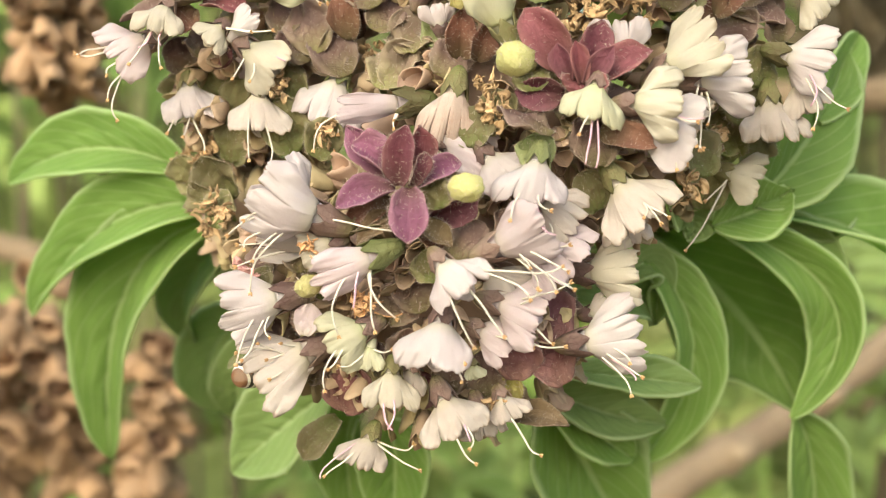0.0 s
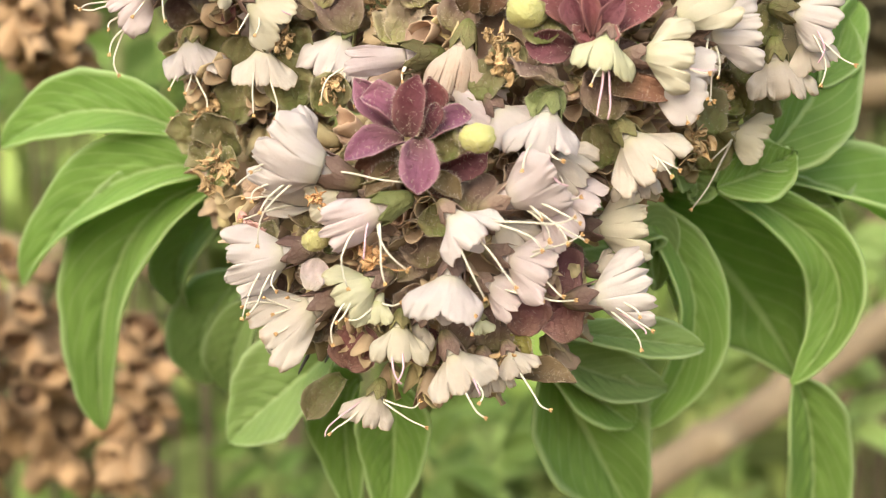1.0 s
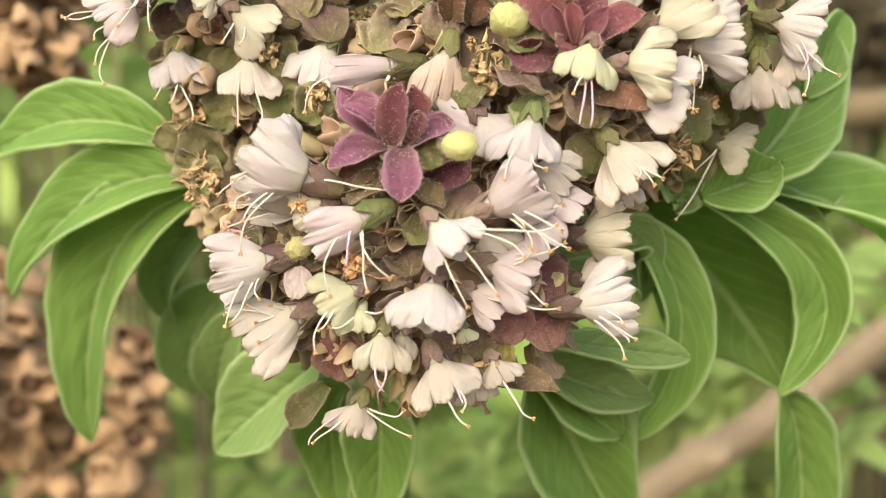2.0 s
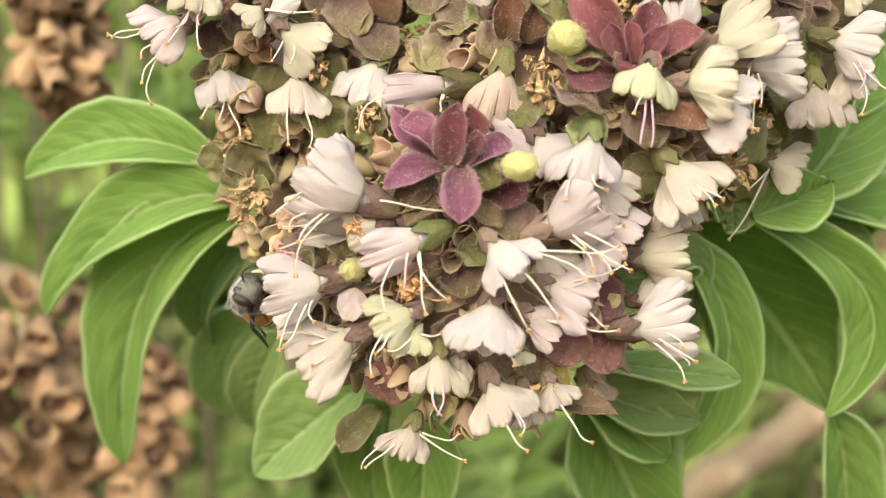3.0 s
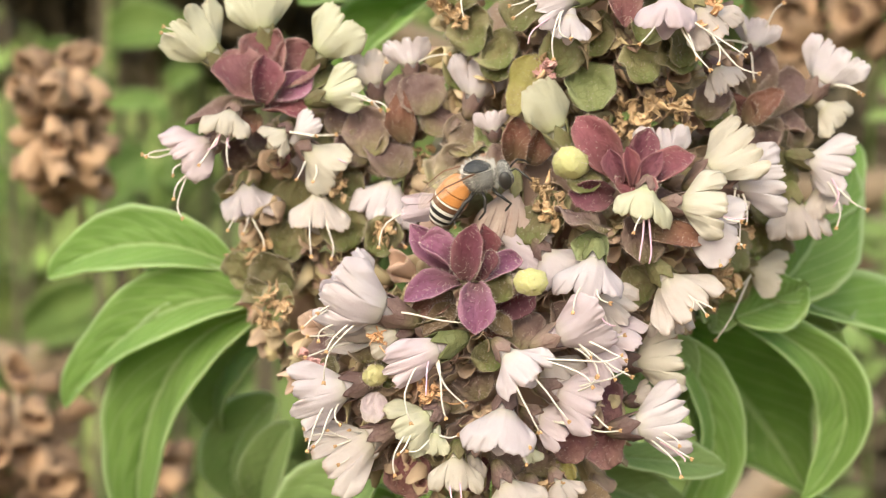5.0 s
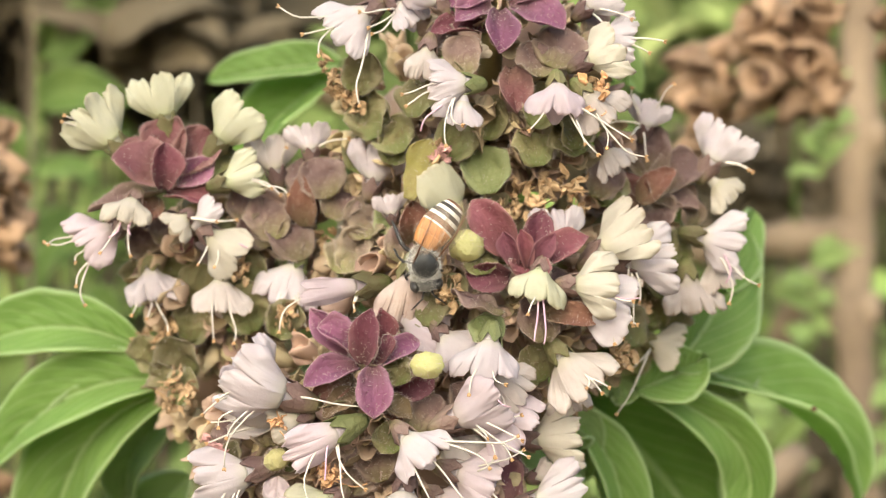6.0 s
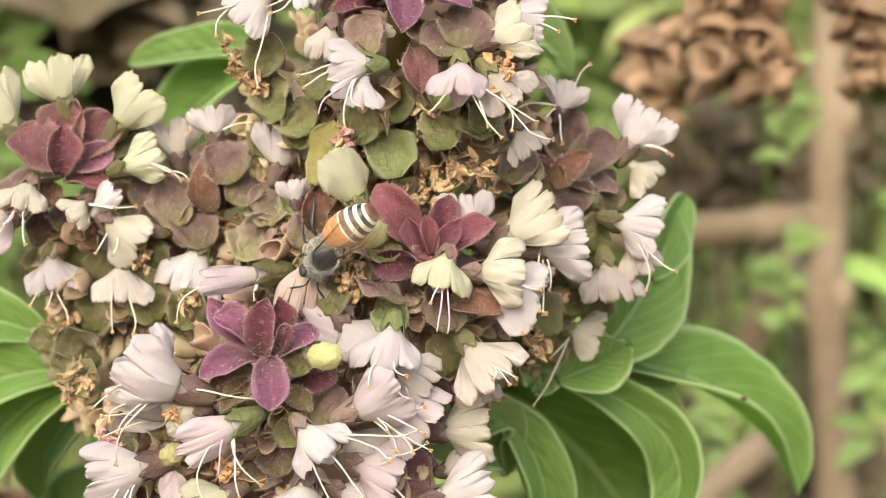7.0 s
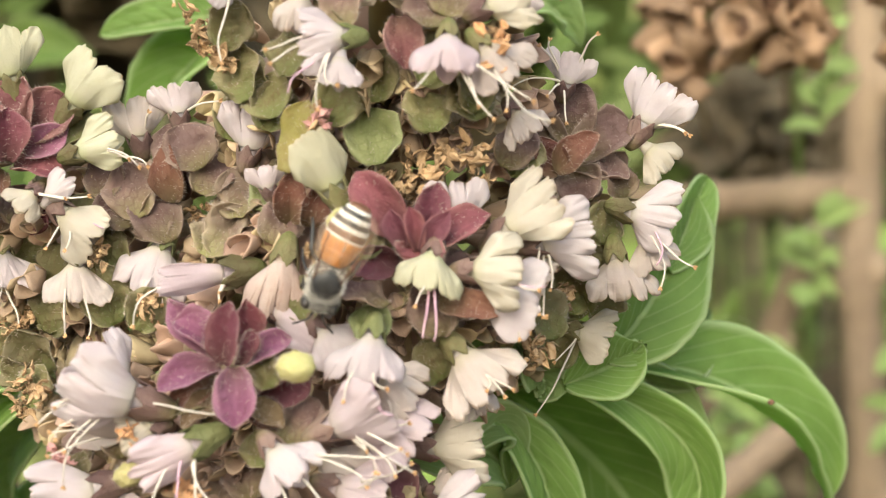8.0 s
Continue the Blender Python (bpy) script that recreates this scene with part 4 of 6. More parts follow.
flower(spike_C, (-1.2, -0.7, -2.5), (-7.2, -2.7, -4.9), 4.2, 'pink', 'green', roll=-30, stamens=[(-5.8, -3.4, -8.3), (-2.6, -3.4, -8.7), (-1.2, -3.4, -7.3), (-3.6, -3.4, -6.8)], style=(3,), lobes=3, curl=0.3, seed=24)
flower(spike_C, (-8.6, 2.2, -6.0), (-14.9, 0.7, -7.4), 6.2, 'white', 'mauve', roll=-20, stamens=[(-13.2, -0.2, -11.0), (-12.4, -0.2, -11.4), (-11.0, -0.2, -9.3)], curl=0.2, seed=25)
flower(spike_C, (-6.6, 3.0, -9.8), (-12.8, 1.6, -12.8), 7.6, 'pale', 'mauve', roll=10, stamens=[(-10.5, 0.7, -12.8), (-13.4, 0.7, -9.9), (-12.3, 0.7, -9.4)], curl=0.15, seed=26)
flower(spike_C, (2.0, -1.1, -2.9), (4.5, -3.4, -5.9), 8.9, 'white', 'mauve', roll=10, stamens=[(5.3, -4.0, -10.2), (6.8, -4.0, -8.7), (9.5, -4.0, -5.9), (11.9, -4.0, -4.5)], lobes=3, curl=0.35, seed=27)
flower(spike_C, (2.7, -0.0, -6.8), (1.8, -1.9, -12.0), 6.7, 'white', 'mauve', stamens=[(4.4, -2.7, -12.9), (4.5, -2.7, -10.7)], hood=0.5, lobes=2, curl=-0.05, seed=28)
flower(spike_C, (5.3, -0.2, -3.0), (10.8, -1.8, -0.4), 6.2, 'pink', 'mauve', roll=35, stamens=[(11.9, -2.7, -5.4), (11.4, -2.7, -5.8), (12.2, -2.7, -4.5), (10.0, -2.7, -5.2), (9.2, -2.7, -4.1)], lobes=2, hood=0.4, curl=0.05, seed=29)
flower(spike_C, (8.3, 1.3, -1.3), (12.8, 0.4, -4.3), 8.5, 'pink', 'mauve', stamens=[(11.7, -0.8, -2.5)], curl=0.2, seed=30)
flower(spike_C, (8.9, 1.4, 1.3), (13.1, 0.6, -0.8), 5.6, 'pale', 'mauve', stamens=[(10.7, -0.6, -2.1)], seed=31)
flower(spike_C, (9.9, -0.7, 4.9), (9.1, -2.7, 0.6), 7.5, 'white', 'green', stamens=[(10.5, -3.4, -2.0), (7.3, -3.4, -0.1), (10.0, -3.4, 0.0)], style=(0,), lobes=3, curl=0.3, seed=32)
flower(spike_C, (15.0, 2.6, 3.4), (18.2, 1.2, -1.0), 9.2, 'pale', 'olive', roll=5, stamens=[(19.7, 0.2, -0.3), (18.8, 0.2, -0.6), (18.2, 0.2, -0.4)], curl=0.1, seed=33)
flower(spike_C, (16.0, 4.8, 0.8), (16.8, 4.1, -2.7), 4.4, 'pale', None, seed=34)
flower(spike_C, (12.3, 4.8, -4.7), (17.6, 3.6, -4.2), 7.0, 'cream', 'mauve', roll=10, curl=0.15, seed=35)
flower(spike_C, (5.5, 1.1, -6.4), (10.3, -0.2, -7.8), 6.3, 'pink', 'mauve', stamens=[(9.5, -1.2, -5.9), (12.1, -1.2, -5.5), (11.0, -1.2, -10.3)], curl=0.25, seed=36)
flower(spike_C, (4.3, 1.8, -8.4), (7.9, 1.2, -9.9), 5.6, 'pink', 'mauve', stamens=[(11.2, -0.1, -10.6), (9.3, -0.1, -9.8)], seed=37)
flower(spike_C, (11.7, 2.8, -10.1), (17.7, 1.2, -9.0), 6.9, 'white', 'mauve', roll=15, stamens=[(17.1, 0.3, -13.6), (17.4, 0.3, -12.3), (16.8, 0.3, -11.1), (17.3, 0.3, -12.8)], style=(3,), curl=0.35, seed=38)
flower(spike_C, (13.1, 5.4, -8.1), (15.4, 5.0, -7.3), 4.4, 'pale', 'mauve', seed=39)
flower(spike_C, (-2.5, 0.7, -8.1), (-6.3, -0.5, -10.1), 5.6, 'yellow', 'mauve', roll=-10, stamens=[(-6.6, -1.5, -13.0), (-5.6, -1.5, -11.7)], lobes=3, seed=40)
flower(spike_C, (-2.9, 0.8, -9.4), (-3.4, 0.2, -11.8), 4.8, 'yellow', None, roll=20, stamens=[(-5.1, -1.1, -11.6), (-1.4, -1.1, -10.3)], lobes=3, seed=41)
flower(spike_C, (-1.4, 0.8, -11.1), (-1.6, -0.8, -14.6), 6.8, 'cream', 'olive', stamens=[(-1.4, -1.7, -16.1), (-1.0, -1.7, -15.9)], style=(0, 1), lobes=3, curl=0.3, seed=42)
flower(spike_C, (-3.5, 6.3, -17.0), (-4.7, 5.4, -20.4), 5.9, 'pale', 'olive', stamens=[(-8.2, 4.2, -21.0), (-0.1, 4.2, -20.1), (0.1, 4.2, -18.7), (-7.8, 4.2, -20.6)], style=(0,), curl=0.25, seed=43)
flower(spike_C, (2.0, 1.2, -12.9), (3.9, -0.2, -17.1), 7.6, 'pale', 'mauve', stamens=[(4.8, -1.2, -19.0), (5.2, -1.2, -17.7), (4.4, -1.2, -16.8)], style=(2,), curl=0.25, lobes=3, seed=44)
flower(spike_C, (4.7, 3.2, -14.1), (5.6, 2.6, -17.5), 4.3, 'pale', 'mauve', seed=45)
flower(spike_C, (6.5, 2.6, -13.5), (7.7, 1.6, -15.9), 4.3, 'pale', 'mauve', stamens=[(9.3, 0.5, -18.6), (6.9, 0.5, -14.3)], lobes=3, seed=46)
flower(spike_C, (-5.2, 1.6, -1.9), (-8.6, 0.7, -2.7), 3.9, 'cream', 'mauve', lobes=2, hood=0.3, seed=47)
flower(spike_C, (5.2, 1.7, -3.7), (8.0, 1.1, -6.5), 5.1, 'pale', 'mauve', lobes=3, seed=48)
flower(spike_C, (-7.6, 2.7, -9.6), (-9.6, 2.2, -11.6), 4.3, 'pale', 'mauve', stamens=[(-11.3, 0.9, -11.1), (-9.9, 0.9, -9.8)], lobes=3, seed=49)
flower(spike_C, (10.0, 1.7, -1.8), (11.2, 1.1, -3.5), 4.9, 'pink', 'mauve', lobes=3, seed=50)
flower(spike_C, (0.1, 2.2, -11.3), (-0.5, 1.8, -13.8), 4.3, 'pale', 'mauve', lobes=3, seed=51)
flower(spike_C, (4.5, 1.8, -11.2), (4.9, 1.5, -12.6), 3.1, 'yellow', 'olive', lobes=2, seed=52)
lobe(spike_C, (10.5, 4.2, -7.9), 2.2, (0.3, -1, 0.2), tint='purple', seed=53)
lobe(spike_C, (8.0, 2.8, -10.9), 2.0, (0, -1, 0.1), tint='purple', seed=54)
lobe(spike_C, (10.7, 4.2, -11.5), 2.0, (0.4, -1, 0), tint='purple', seed=55)
lobe(spike_C, (-8.8, 3.9, -2.6), 2.0, (-0.2, -1, 0.2), tint='mauve', seed=56)
lobe(spike_C, (-12.1, 5.6, -3.3), 1.8, (-0.5, -1, 0.2), tint='mauve', seed=57)
lobe(spike_C, (-8.1, 1.8, -8.0), 1.3, (-0.2, -1, 0.3), tint='pink', seed=58)
lobe(spike_C, (-1.2, 3.4, -7.0), 2.0, (0, -1, 0), tint='mauve', seed=59)
lobe(spike_C, (0.1, 3.1, -5.7), 2.1, (0, -1, 0.3), tint='mauve', seed=60)
lobe(spike_C, (-5.3, 5.0, -13.9), 2.3, (-0.2, -1, -0.2), tint='purple', seed=61)
lobe(spike_C, (-0.6, 3.2, -10.5), 2.0, (0, -1, 0), tint='mauve', seed=62)
lobe(spike_C, (0.1, 4.6, -13.8), 1.9, (0, -1, -0.2), tint='purple', seed=63)
lobe(spike_C, (5.5, 3.8, -12.4), 1.9, (0.2, -1, -0.2), tint='mauve', seed=64)
lobe(spike_C, (2.9, 3.5, -12.3), 1.8, (0, -1, -0.1), tint='mauve', seed=65)
lobe(spike_C, (6.9, 4.0, -5.3), 1.8, (0.2, -1, 0.2), tint='mauve', seed=66)
lobe(spike_C, (4.4, 1.6, -2.1), 2.0, (0, -1, 0.3), tint='mauve', seed=67)
lobe(spike_C, (11.8, 6.1, -7.3), 1.6, (0.4, -1, 0), tint='mauve', seed=68)
lobe(spike_C, (13.7, 3.9, 1.7), 1.8, (0.2, -1, 0.2), tint='olive', seed=69)
lobe(spike_C, (-5.6, 4.2, -3.5), 2.2, (0, -1, 0.2), tint='mauve', seed=70)
lobe(spike_C, (-11.7, 5.4, -9.8), 2.0, (-0.3, -1, 0), tint='mauve', seed=71)
lobe(spike_C, (-8.1, 5.3, -11.7), 2.0, (-0.2, -1, -0.1), tint='mauve', seed=72)
lobe(spike_C, (-3.4, 4.7, -11.6), 1.8, (0, -1, 0), tint='mauve', seed=73)
lobe(spike_C, (7.4, 2.6, -0.9), 1.7, (0.2, -1, 0.3), tint='mauve', seed=74)
lobe(spike_C, (12.7, 5.7, -1.4), 1.7, (0.3, -1, 0.2), tint='mauve', seed=75)
lobe(spike_C, (1.4, 1.8, -3.9), 1.7, (0, -1, 0.3), tint='olive', seed=76)
bract(spike_C, (7.2, 5.6, -16.2), (12.0, 5.1, -16.7), 2.5, 'brown', n=(0.1, -0.7, 0.7), seed=77)
bract(spike_C, (-6.6, 7.6, -16.6), (-9.6, 7.6, -20.0), 2.7, 'olive', n=(-0.3, -1, 0.3), seed=78)
withered(spike_C, (-13.5, 3.4, -4.6), 1.15, seed=79, material=DRY_PINK)
withered(spike_C, (-7.6, -0.2, -2.4), 0.75, seed=337, material=DRY_ORANGE)
lobe(spike_C, (-11.6, 3.6, -5.4), 1.5, (-0.3, -1, 0.1), tint='olive', seed=338)
lobe(spike_C, (7.5, 3.6, -13.4), 1.2, (0, -1, -0.3), tint='lime', shape='ovate', stretch=1.2, seed=80)
withered(spike_C, (-13.1, 3.6, -9.2), 1.1, seed=81)
withered(spike_C, (5.8, 2.4, -10.0), 1.0, seed=82)
withered(spike_C, (-3.6, 0.2, -6.6), 1.1, seed=83, material=DRY_ORANGE)
withered(spike_C, (11.1, 3.7, -5.3), 1.0, seed=84)
withered(spike_C, (6.7, 2.6, -14.5), 0.9, seed=85)
bract(spike_B, (12.2, 2.0, 10.5), (8.8, 2.0, 15.6), 3.4, 'wine', n=(-0.3, -1, 0.4), seed=86)
bract(spike_B, (13.5, 2.7, 10.3), (14.7, 2.2, 14.6), 2.9, 'wine', n=(0.3, -1, 0.3), seed=87)
bract(spike_B, (13.6, 1.9, 10.0), (18.3, 1.3, 12.2), 2.8, 'wine', n=(0.3, -1, 0.5), seed=88)
bract(spike_B, (12.1, 0.4, 9.9), (11.2, 0.2, 12.7), 1.9, 'wine', n=(-0.4, -1, 0.5), fuzz=False, seed=89)
bract(spike_B, (13.0, 0.4, 9.7), (12.5, -0.4, 12.8), 1.6, 'wine', n=(0.3, -1, 0.3), fuzz=False, seed=90)
bract(spike_B, (13.2, 0.5, 9.6), (15.4, 0.0, 12.4), 1.7, 'wine', n=(0.5, -1, 0.5), fuzz=False, seed=91)
bract(spike_B, (11.7, 2.0, 9.1), (8.0, 1.8, 9.4), 2.8, 'wine', n=(-0.2, -1, -0.2), seed=92)
bract(spike_B, (13.3, 0.9, 10.1), (13.2, 0.6, 8.8), 3.8, 'wine', n=(0, -0.8, 0.6), seed=93)
bract(spike_B, (14.4, 1.6, 6.0), (18.8, 1.0, 5.0), 2.5, 'rust', n=(0.2, -1, 0.4), seed=94)
bud(spike_B, (8.1, 0.8, 11.6), 1.5, ax=(-0.5, -0.6, 0.2), seed=95)
lobe(spike_B, (9.1, 1.7, 10.8), 1.8, (0.2, -1, 0), tint='olive', seed=96)
lobe(spike_B, (10.1, 3.3, 18.3), 2.3, (0, -1, 0.2), tint='green', seed=97)
lobe(spike_B, (14.0, 2.2, 19.8), 2.2, (0.2, -1, 0.2), tint='olive', seed=98)
lobe(spike_B, (17.3, 2.3, 20.9), 2.1, (0.4, -1, 0.2), tint='olive', seed=99)
lobe(spike_B, (4.5, 2.9, 18.4), 1.6, (-0.3, -1, 0.2), tint='lime', stretch=1.7, shape='obovate', seed=100)
lobe(spike_B, (7.9, 2.8, 21.2), 2.2, (-0.1, -1, 0.2), tint='olive', seed=101)
lobe(spike_B, (0.2, 5.6, 23.6), 2.3, (-0.4, -1, 0), tint='olive', seed=102)
lobe(spike_B, (2.6, 5.6, 21.1), 2.1, (-0.3, -1, 0), tint='olive', seed=103)
lobe(spike_B, (-0.4, 8.6, 20.6), 2.3, (-0.3, -1, 0.1), tint='olive', seed=104)
flower(spike_B, (7.9, 2.8, 13.0), (5.0, 1.8, 18.4), 4.8, 'yellow', 'olive', roll=10, hood=0.35, lobes=1, curl=-0.1, seed=105)
flower(spike_B, (16.2, 3.6, 10.8), (16.0, 3.3, 15.0), 6.4, 'white', 'mauve', lobes=3, hood=0.3, seed=106)
flower(spike_B, (18.3, 2.9, 10.0), (23.3, 1.2, 13.9), 6.7, 'cream', 'mauve', roll=-15, lobes=4, curl=0.15, seed=107)
flower(spike_B, (20.6, 4.0, 10.0), (26.2, 2.5, 10.7), 7.1, 'white', 'mauve', roll=20, stamens=[(21.9, 1.6, 4.9), (22.4, 1.6, 6.4), (21.0, 1.6, 6.3)], lobes=4, seed=108)
flower(spike_B, (15.8, 0.8, 8.2), (20.5, -0.9, 8.1), 6.3, 'cream', 'mauve', roll=15, stamens=[(21.4, -1.7, 6.1), (21.8, -1.7, 6.5)], style=(1,), hood=0.6, lobes=3, curl=0.2, seed=109)
flower(spike_B, (14.4, 0.6, 10.3), (13.2, -1.0, 6.6), 7.2, 'yellow', 'mauve', stamens=[(12.9, -1.9, 3.5), (14.2, -1.9, 2.9), (12.4, -1.9, 5.8)], style=(0, 1), lobes=3, curl=0.3, hood=0.3, seed=110)
flower(spike_B, (16.4, 2.4, 6.9), (21.8, 1.4, 5.2), 7.3, 'white', 'mauve', stamens=[(22.2, 0.3, 4.8), (20.8, 0.3, 3.1), (20.2, 0.3, 3.5), (22.1, 0.3, 5.3)], lobes=2, hood=0.3, curl=0, seed=111)
flower(spike_B, (19.4, 4.2, 8.4), (22.5, 3.5, 6.5), 5.7, 'pale', 'mauve', seed=112)
flower(spike_B, (3.6, 3.6, 10.7), (2.5, 2.1, 5.1), 5.2, 'withered', 'olive', hood=0.5, lobes=4, curl=0.5, seed=113)
flower(spike_B, (0.9, 4.5, 8.9), (-6.1, 2.9, 8.1), 2.7, 'pink', 'olive', roll=-30, stamens=[(-8.1, 2.1, 5.8), (-1.6, 2.1, 6.6), (-1.2, 2.1, 7.2)], lobes=2, curl=0, seed=114)
flower(spike_B, (-6.1, 9.7, 12.1), (-8.2, 8.2, 7.5), 8.2, 'white', 'green', stamens=[(-8.7, 7.3, 5.9), (-7.2, 7.3, 5.5), (-6.3, 7.3, 6.5), (-6.1, 7.3, 5.5)], lobes=4, curl=0.2, seed=115)
flower(spike_B, (5.3, 1.9, 5.2), (7.8, 1.3, 2.1), 6.1, 'white', 'mauve', lobes=2, hood=0.2, seed=116)
flower(spike_B, (1.3, 3.2, 6.4), (6.4, 2.2, 4.4), 5.3, 'pink', 'mauve', lobes=2, seed=117)
lobe(spike_B, (-0.1, 7.6, 15.0), 2.2, (-0.2, -1, 0.5), tint='tan', seed=118)
lobe(spike_B, (-0.9, 6.7, 11.8), 2.2, (-0.3, -1, 0.4), tint='tan', seed=119)
lobe(spike_B, (3.0, 5.1, 12.2), 1.9, (0.2, -1, 0.6), tint='mauve', seed=120)
lobe(spike_B, (-8.5, 10.1, 15.5), 2.1, (-0.2, -1, 0.4), tint='mauve', seed=121)
lobe(spike_B, (-7.4, 10.2, 13.4), 2.2, (-0.2, -1, 0.5), tint='mauve', seed=122)
lobe(spike_B, (-9.5, 10.4, 15.1), 1.9, (-0.2, -1, 0.4), tint='mauve', seed=123)
lobe(spike_B, (8.8, 0.1, 6.9), 2.3, (0, -0.5, 1), tint='mauve', seed=124)
lobe(spike_B, (15.7, 2.9, 8.1), 2.0, (0.2, -1, 0.5), tint='mauve', seed=125)
lobe(spike_B, (13.9, 1.6, 5.5), 2.2, (0.2, -1, 0.3), tint='mauve', seed=126)
lobe(spike_B, (4.9, 2.1, 6.7), 2.2, (0, -1, 0.2), tint='olive', seed=127)
lobe(spike_B, (-1.7, 7.5, 9.6), 1.8, (0, -1, 0.3), tint='green', seed=128)
lobe(spike_B, (22.4, 9.2, 4.8), 2.1, (0.3, -1, 0.2), tint='olive', seed=129)
lobe(spike_B, (25.5, 12.5, 6.8), 2.2, (0.3, -1, 0.2), tint='olive', seed=130)
lobe(spike_B, (9.6, 0.7, 4.7), 1.7, (0, -1, 0.3), tint='green', seed=131)
lobe(spike_B, (6.6, 2.8, 7.8), 1.9, (0, -1, 0.2), tint='olive', seed=132)
lobe(spike_B, (1.6, 7.1, 14.5), 1.4, (0, -1, 0.5), tint='green', seed=133)
lobe(spike_B, (19.8, 5.7, 6.3), 2.0, (0.3, -1, 0.2), tint='mauve', seed=134)
bract(spike_B, (3.7, 4.9, 12.2), (4.0, 4.1, 15.9), 2.9, 'rust', n=(0.1, -1, 0.3), seed=135)
bract(spike_B, (5.0, 4.1, 11.9), (5.8, 3.4, 14.8), 2.4, 'rust', n=(0.5, -1, 0.3), seed=136)
bract(spike_B, (-5.7, 10.5, 14.6), (-5.6, 9.9, 18.1), 2.2, 'rust', n=(0, -1, 0.3), seed=137)
bract(spike_B, (-5.3, 11.1, 14.6), (-4.8, 10.6, 17.4), 1.7, 'rust', n=(0, -1, 0.3), fuzz=False, seed=138)
withered(spike_B, (6.2, 1.2, 8.3), 1.3, seed=139)
withered(spike_B, (5.9, 1.9, 9.9), 0.9, seed=140)
withered(spike_B, (-3.8, 10.1, 13.1), 1.1, seed=141)
withered(spike_B, (15.4, 3.3, 16.6), 1.7, seed=142)
withered(spike_B, (12.8, 3.9, 15.5), 1.6, seed=143)
withered(spike_B, (17.4, 3.7, 16.8), 1.2, seed=144)
withered(spike_B, (6.4, 1.6, 19.5), 1.1, seed=145, material=DRY_PINK)
withered(spike_B, (18.1, 4.0, 14.4), 1.1, seed=146)
withered(spike_B, (11.6, 4.4, 14.8), 1.2, seed=147)
bract(spike_B, (-5.5, 9.0, 14.3), (-5.8, 8.0, 19.0), 2.8, 'rust', n=(-0.1, -1, 0.2), seed=148)
lobe(spike_B, (-4.0, 8.1, 18.5), 2.3, (0.1, -1, 0.3), tint='mauve', seed=149)
lobe(spike_B, (-5.4, 9.2, 18.8), 2.3, (-0.3, -1, 0.2), tint='mauve', seed=150)
lobe(spike_B, (-2.4, 8.8, 16.2), 2.2, (0.1, -1, 0.4), tint='mauve', seed=151)
lobe(spike_B, (-7.0, 9.1, 13.3), 2.2, (-0.2, -1, 0.4), tint='mauve', seed=152)
lobe(spike_B, (-8.9, 9.2, 15.4), 2.2, (-0.3, -1, 0.5), tint='mauve', seed=153)
lobe(spike_B, (-0.4, 7.4, 14.6), 2.3, (0, -1, 0.5), tint='tan', seed=154)
lobe(spike_B, (-1.6, 6.7, 11.9), 2.2, (-0.2, -1, 0.5), tint='tan', seed=155)
flower(spike_B, (2.2, 5.8, 14.2), (1.7, 5.3, 16.7), 4.8, 'white', 'mauve', lobes=3, seed=156)
bract(spike_A, (-17.5, 8.2, 18.9), (-21.7, 7.8, 21.4), 5.0, 'purple', n=(-0.3, -1, 0.5), shape='round', seed=157)
bract(spike_A, (-17.6, 9.4, 20.1), (-17.2, 8.8, 24.2), 5.3, 'purple', n=(0, -1, 0.4), shape='round', seed=158)
bract(spike_A, (-16.6, 9.1, 19.8), (-13.4, 8.8, 22.7), 4.6, 'purple', n=(0.3, -1, 0.4), shape='round', seed=159)
bract(spike_A, (-16.8, 8.5, 18.4), (-13.4, 8.6, 20.3), 2.6, 'violet', n=(0.4, -1, 0.2), shape='ovate', seed=160)
bract(spike_A, (-17.9, 7.7, 17.8), (-17.5, 7.1, 21.8), 3.1, 'wine', n=(0.4, -1, 0.2), shape='ovate', seed=161)
bract(spike_A, (-17.9, 9.2, 17.8), (-24.6, 8.7, 16.1), 3.2, 'mauve', n=(-0.1, -0.7, 0.8), shape='round', seed=162)
bract(spike_A, (-17.8, 9.0, 17.5), (-13.8, 8.6, 16.4), 2.8, 'wine', n=(0.1, -0.8, 0.7), shape='ovate', seed=163)
bract(spike_A, (-18.4, 9.3, 17.1), (-19.9, 9.1, 15.1), 2.8, 'rust', n=(0.0, -0.8, 0.5), shape='ovate', seed=164)
flower(spike_A, (-21.1, 9.1, 20.9), (-25.2, 8.0, 25.4), 7.2, 'yellow', 'olive', stamens=[(-26.7, 6.9, 24.1), (-26.0, 6.9, 23.8)], lobes=4, curl=0.1, seed=165)
flower(spike_A, (-17.4, 9.4, 22.9), (-18.7, 8.6, 28.1), 6.7, 'yellow', 'olive', lobes=3, curl=0.15, hood=0.2, seed=166)
flower(spike_A, (-13.9, 8.9, 20.9), (-9.9, 7.8, 25.2), 6.1, 'yellow', 'olive', stamens=[(-8.2, 6.8, 23.8), (-9.3, 6.8, 24.4)], hood=0.6, lobes=2, curl=-0.1, seed=167)
flower(spike_A, (-13.5, 8.0, 18.0), (-9.0, 6.7, 19.2), 4.9, 'yellow', 'olive', roll=20, stamens=[(-6.6, 5.7, 17.2), (-7.7, 5.7, 16.9), (-7.4, 5.7, 17.4)], lobes=3, seed=168)
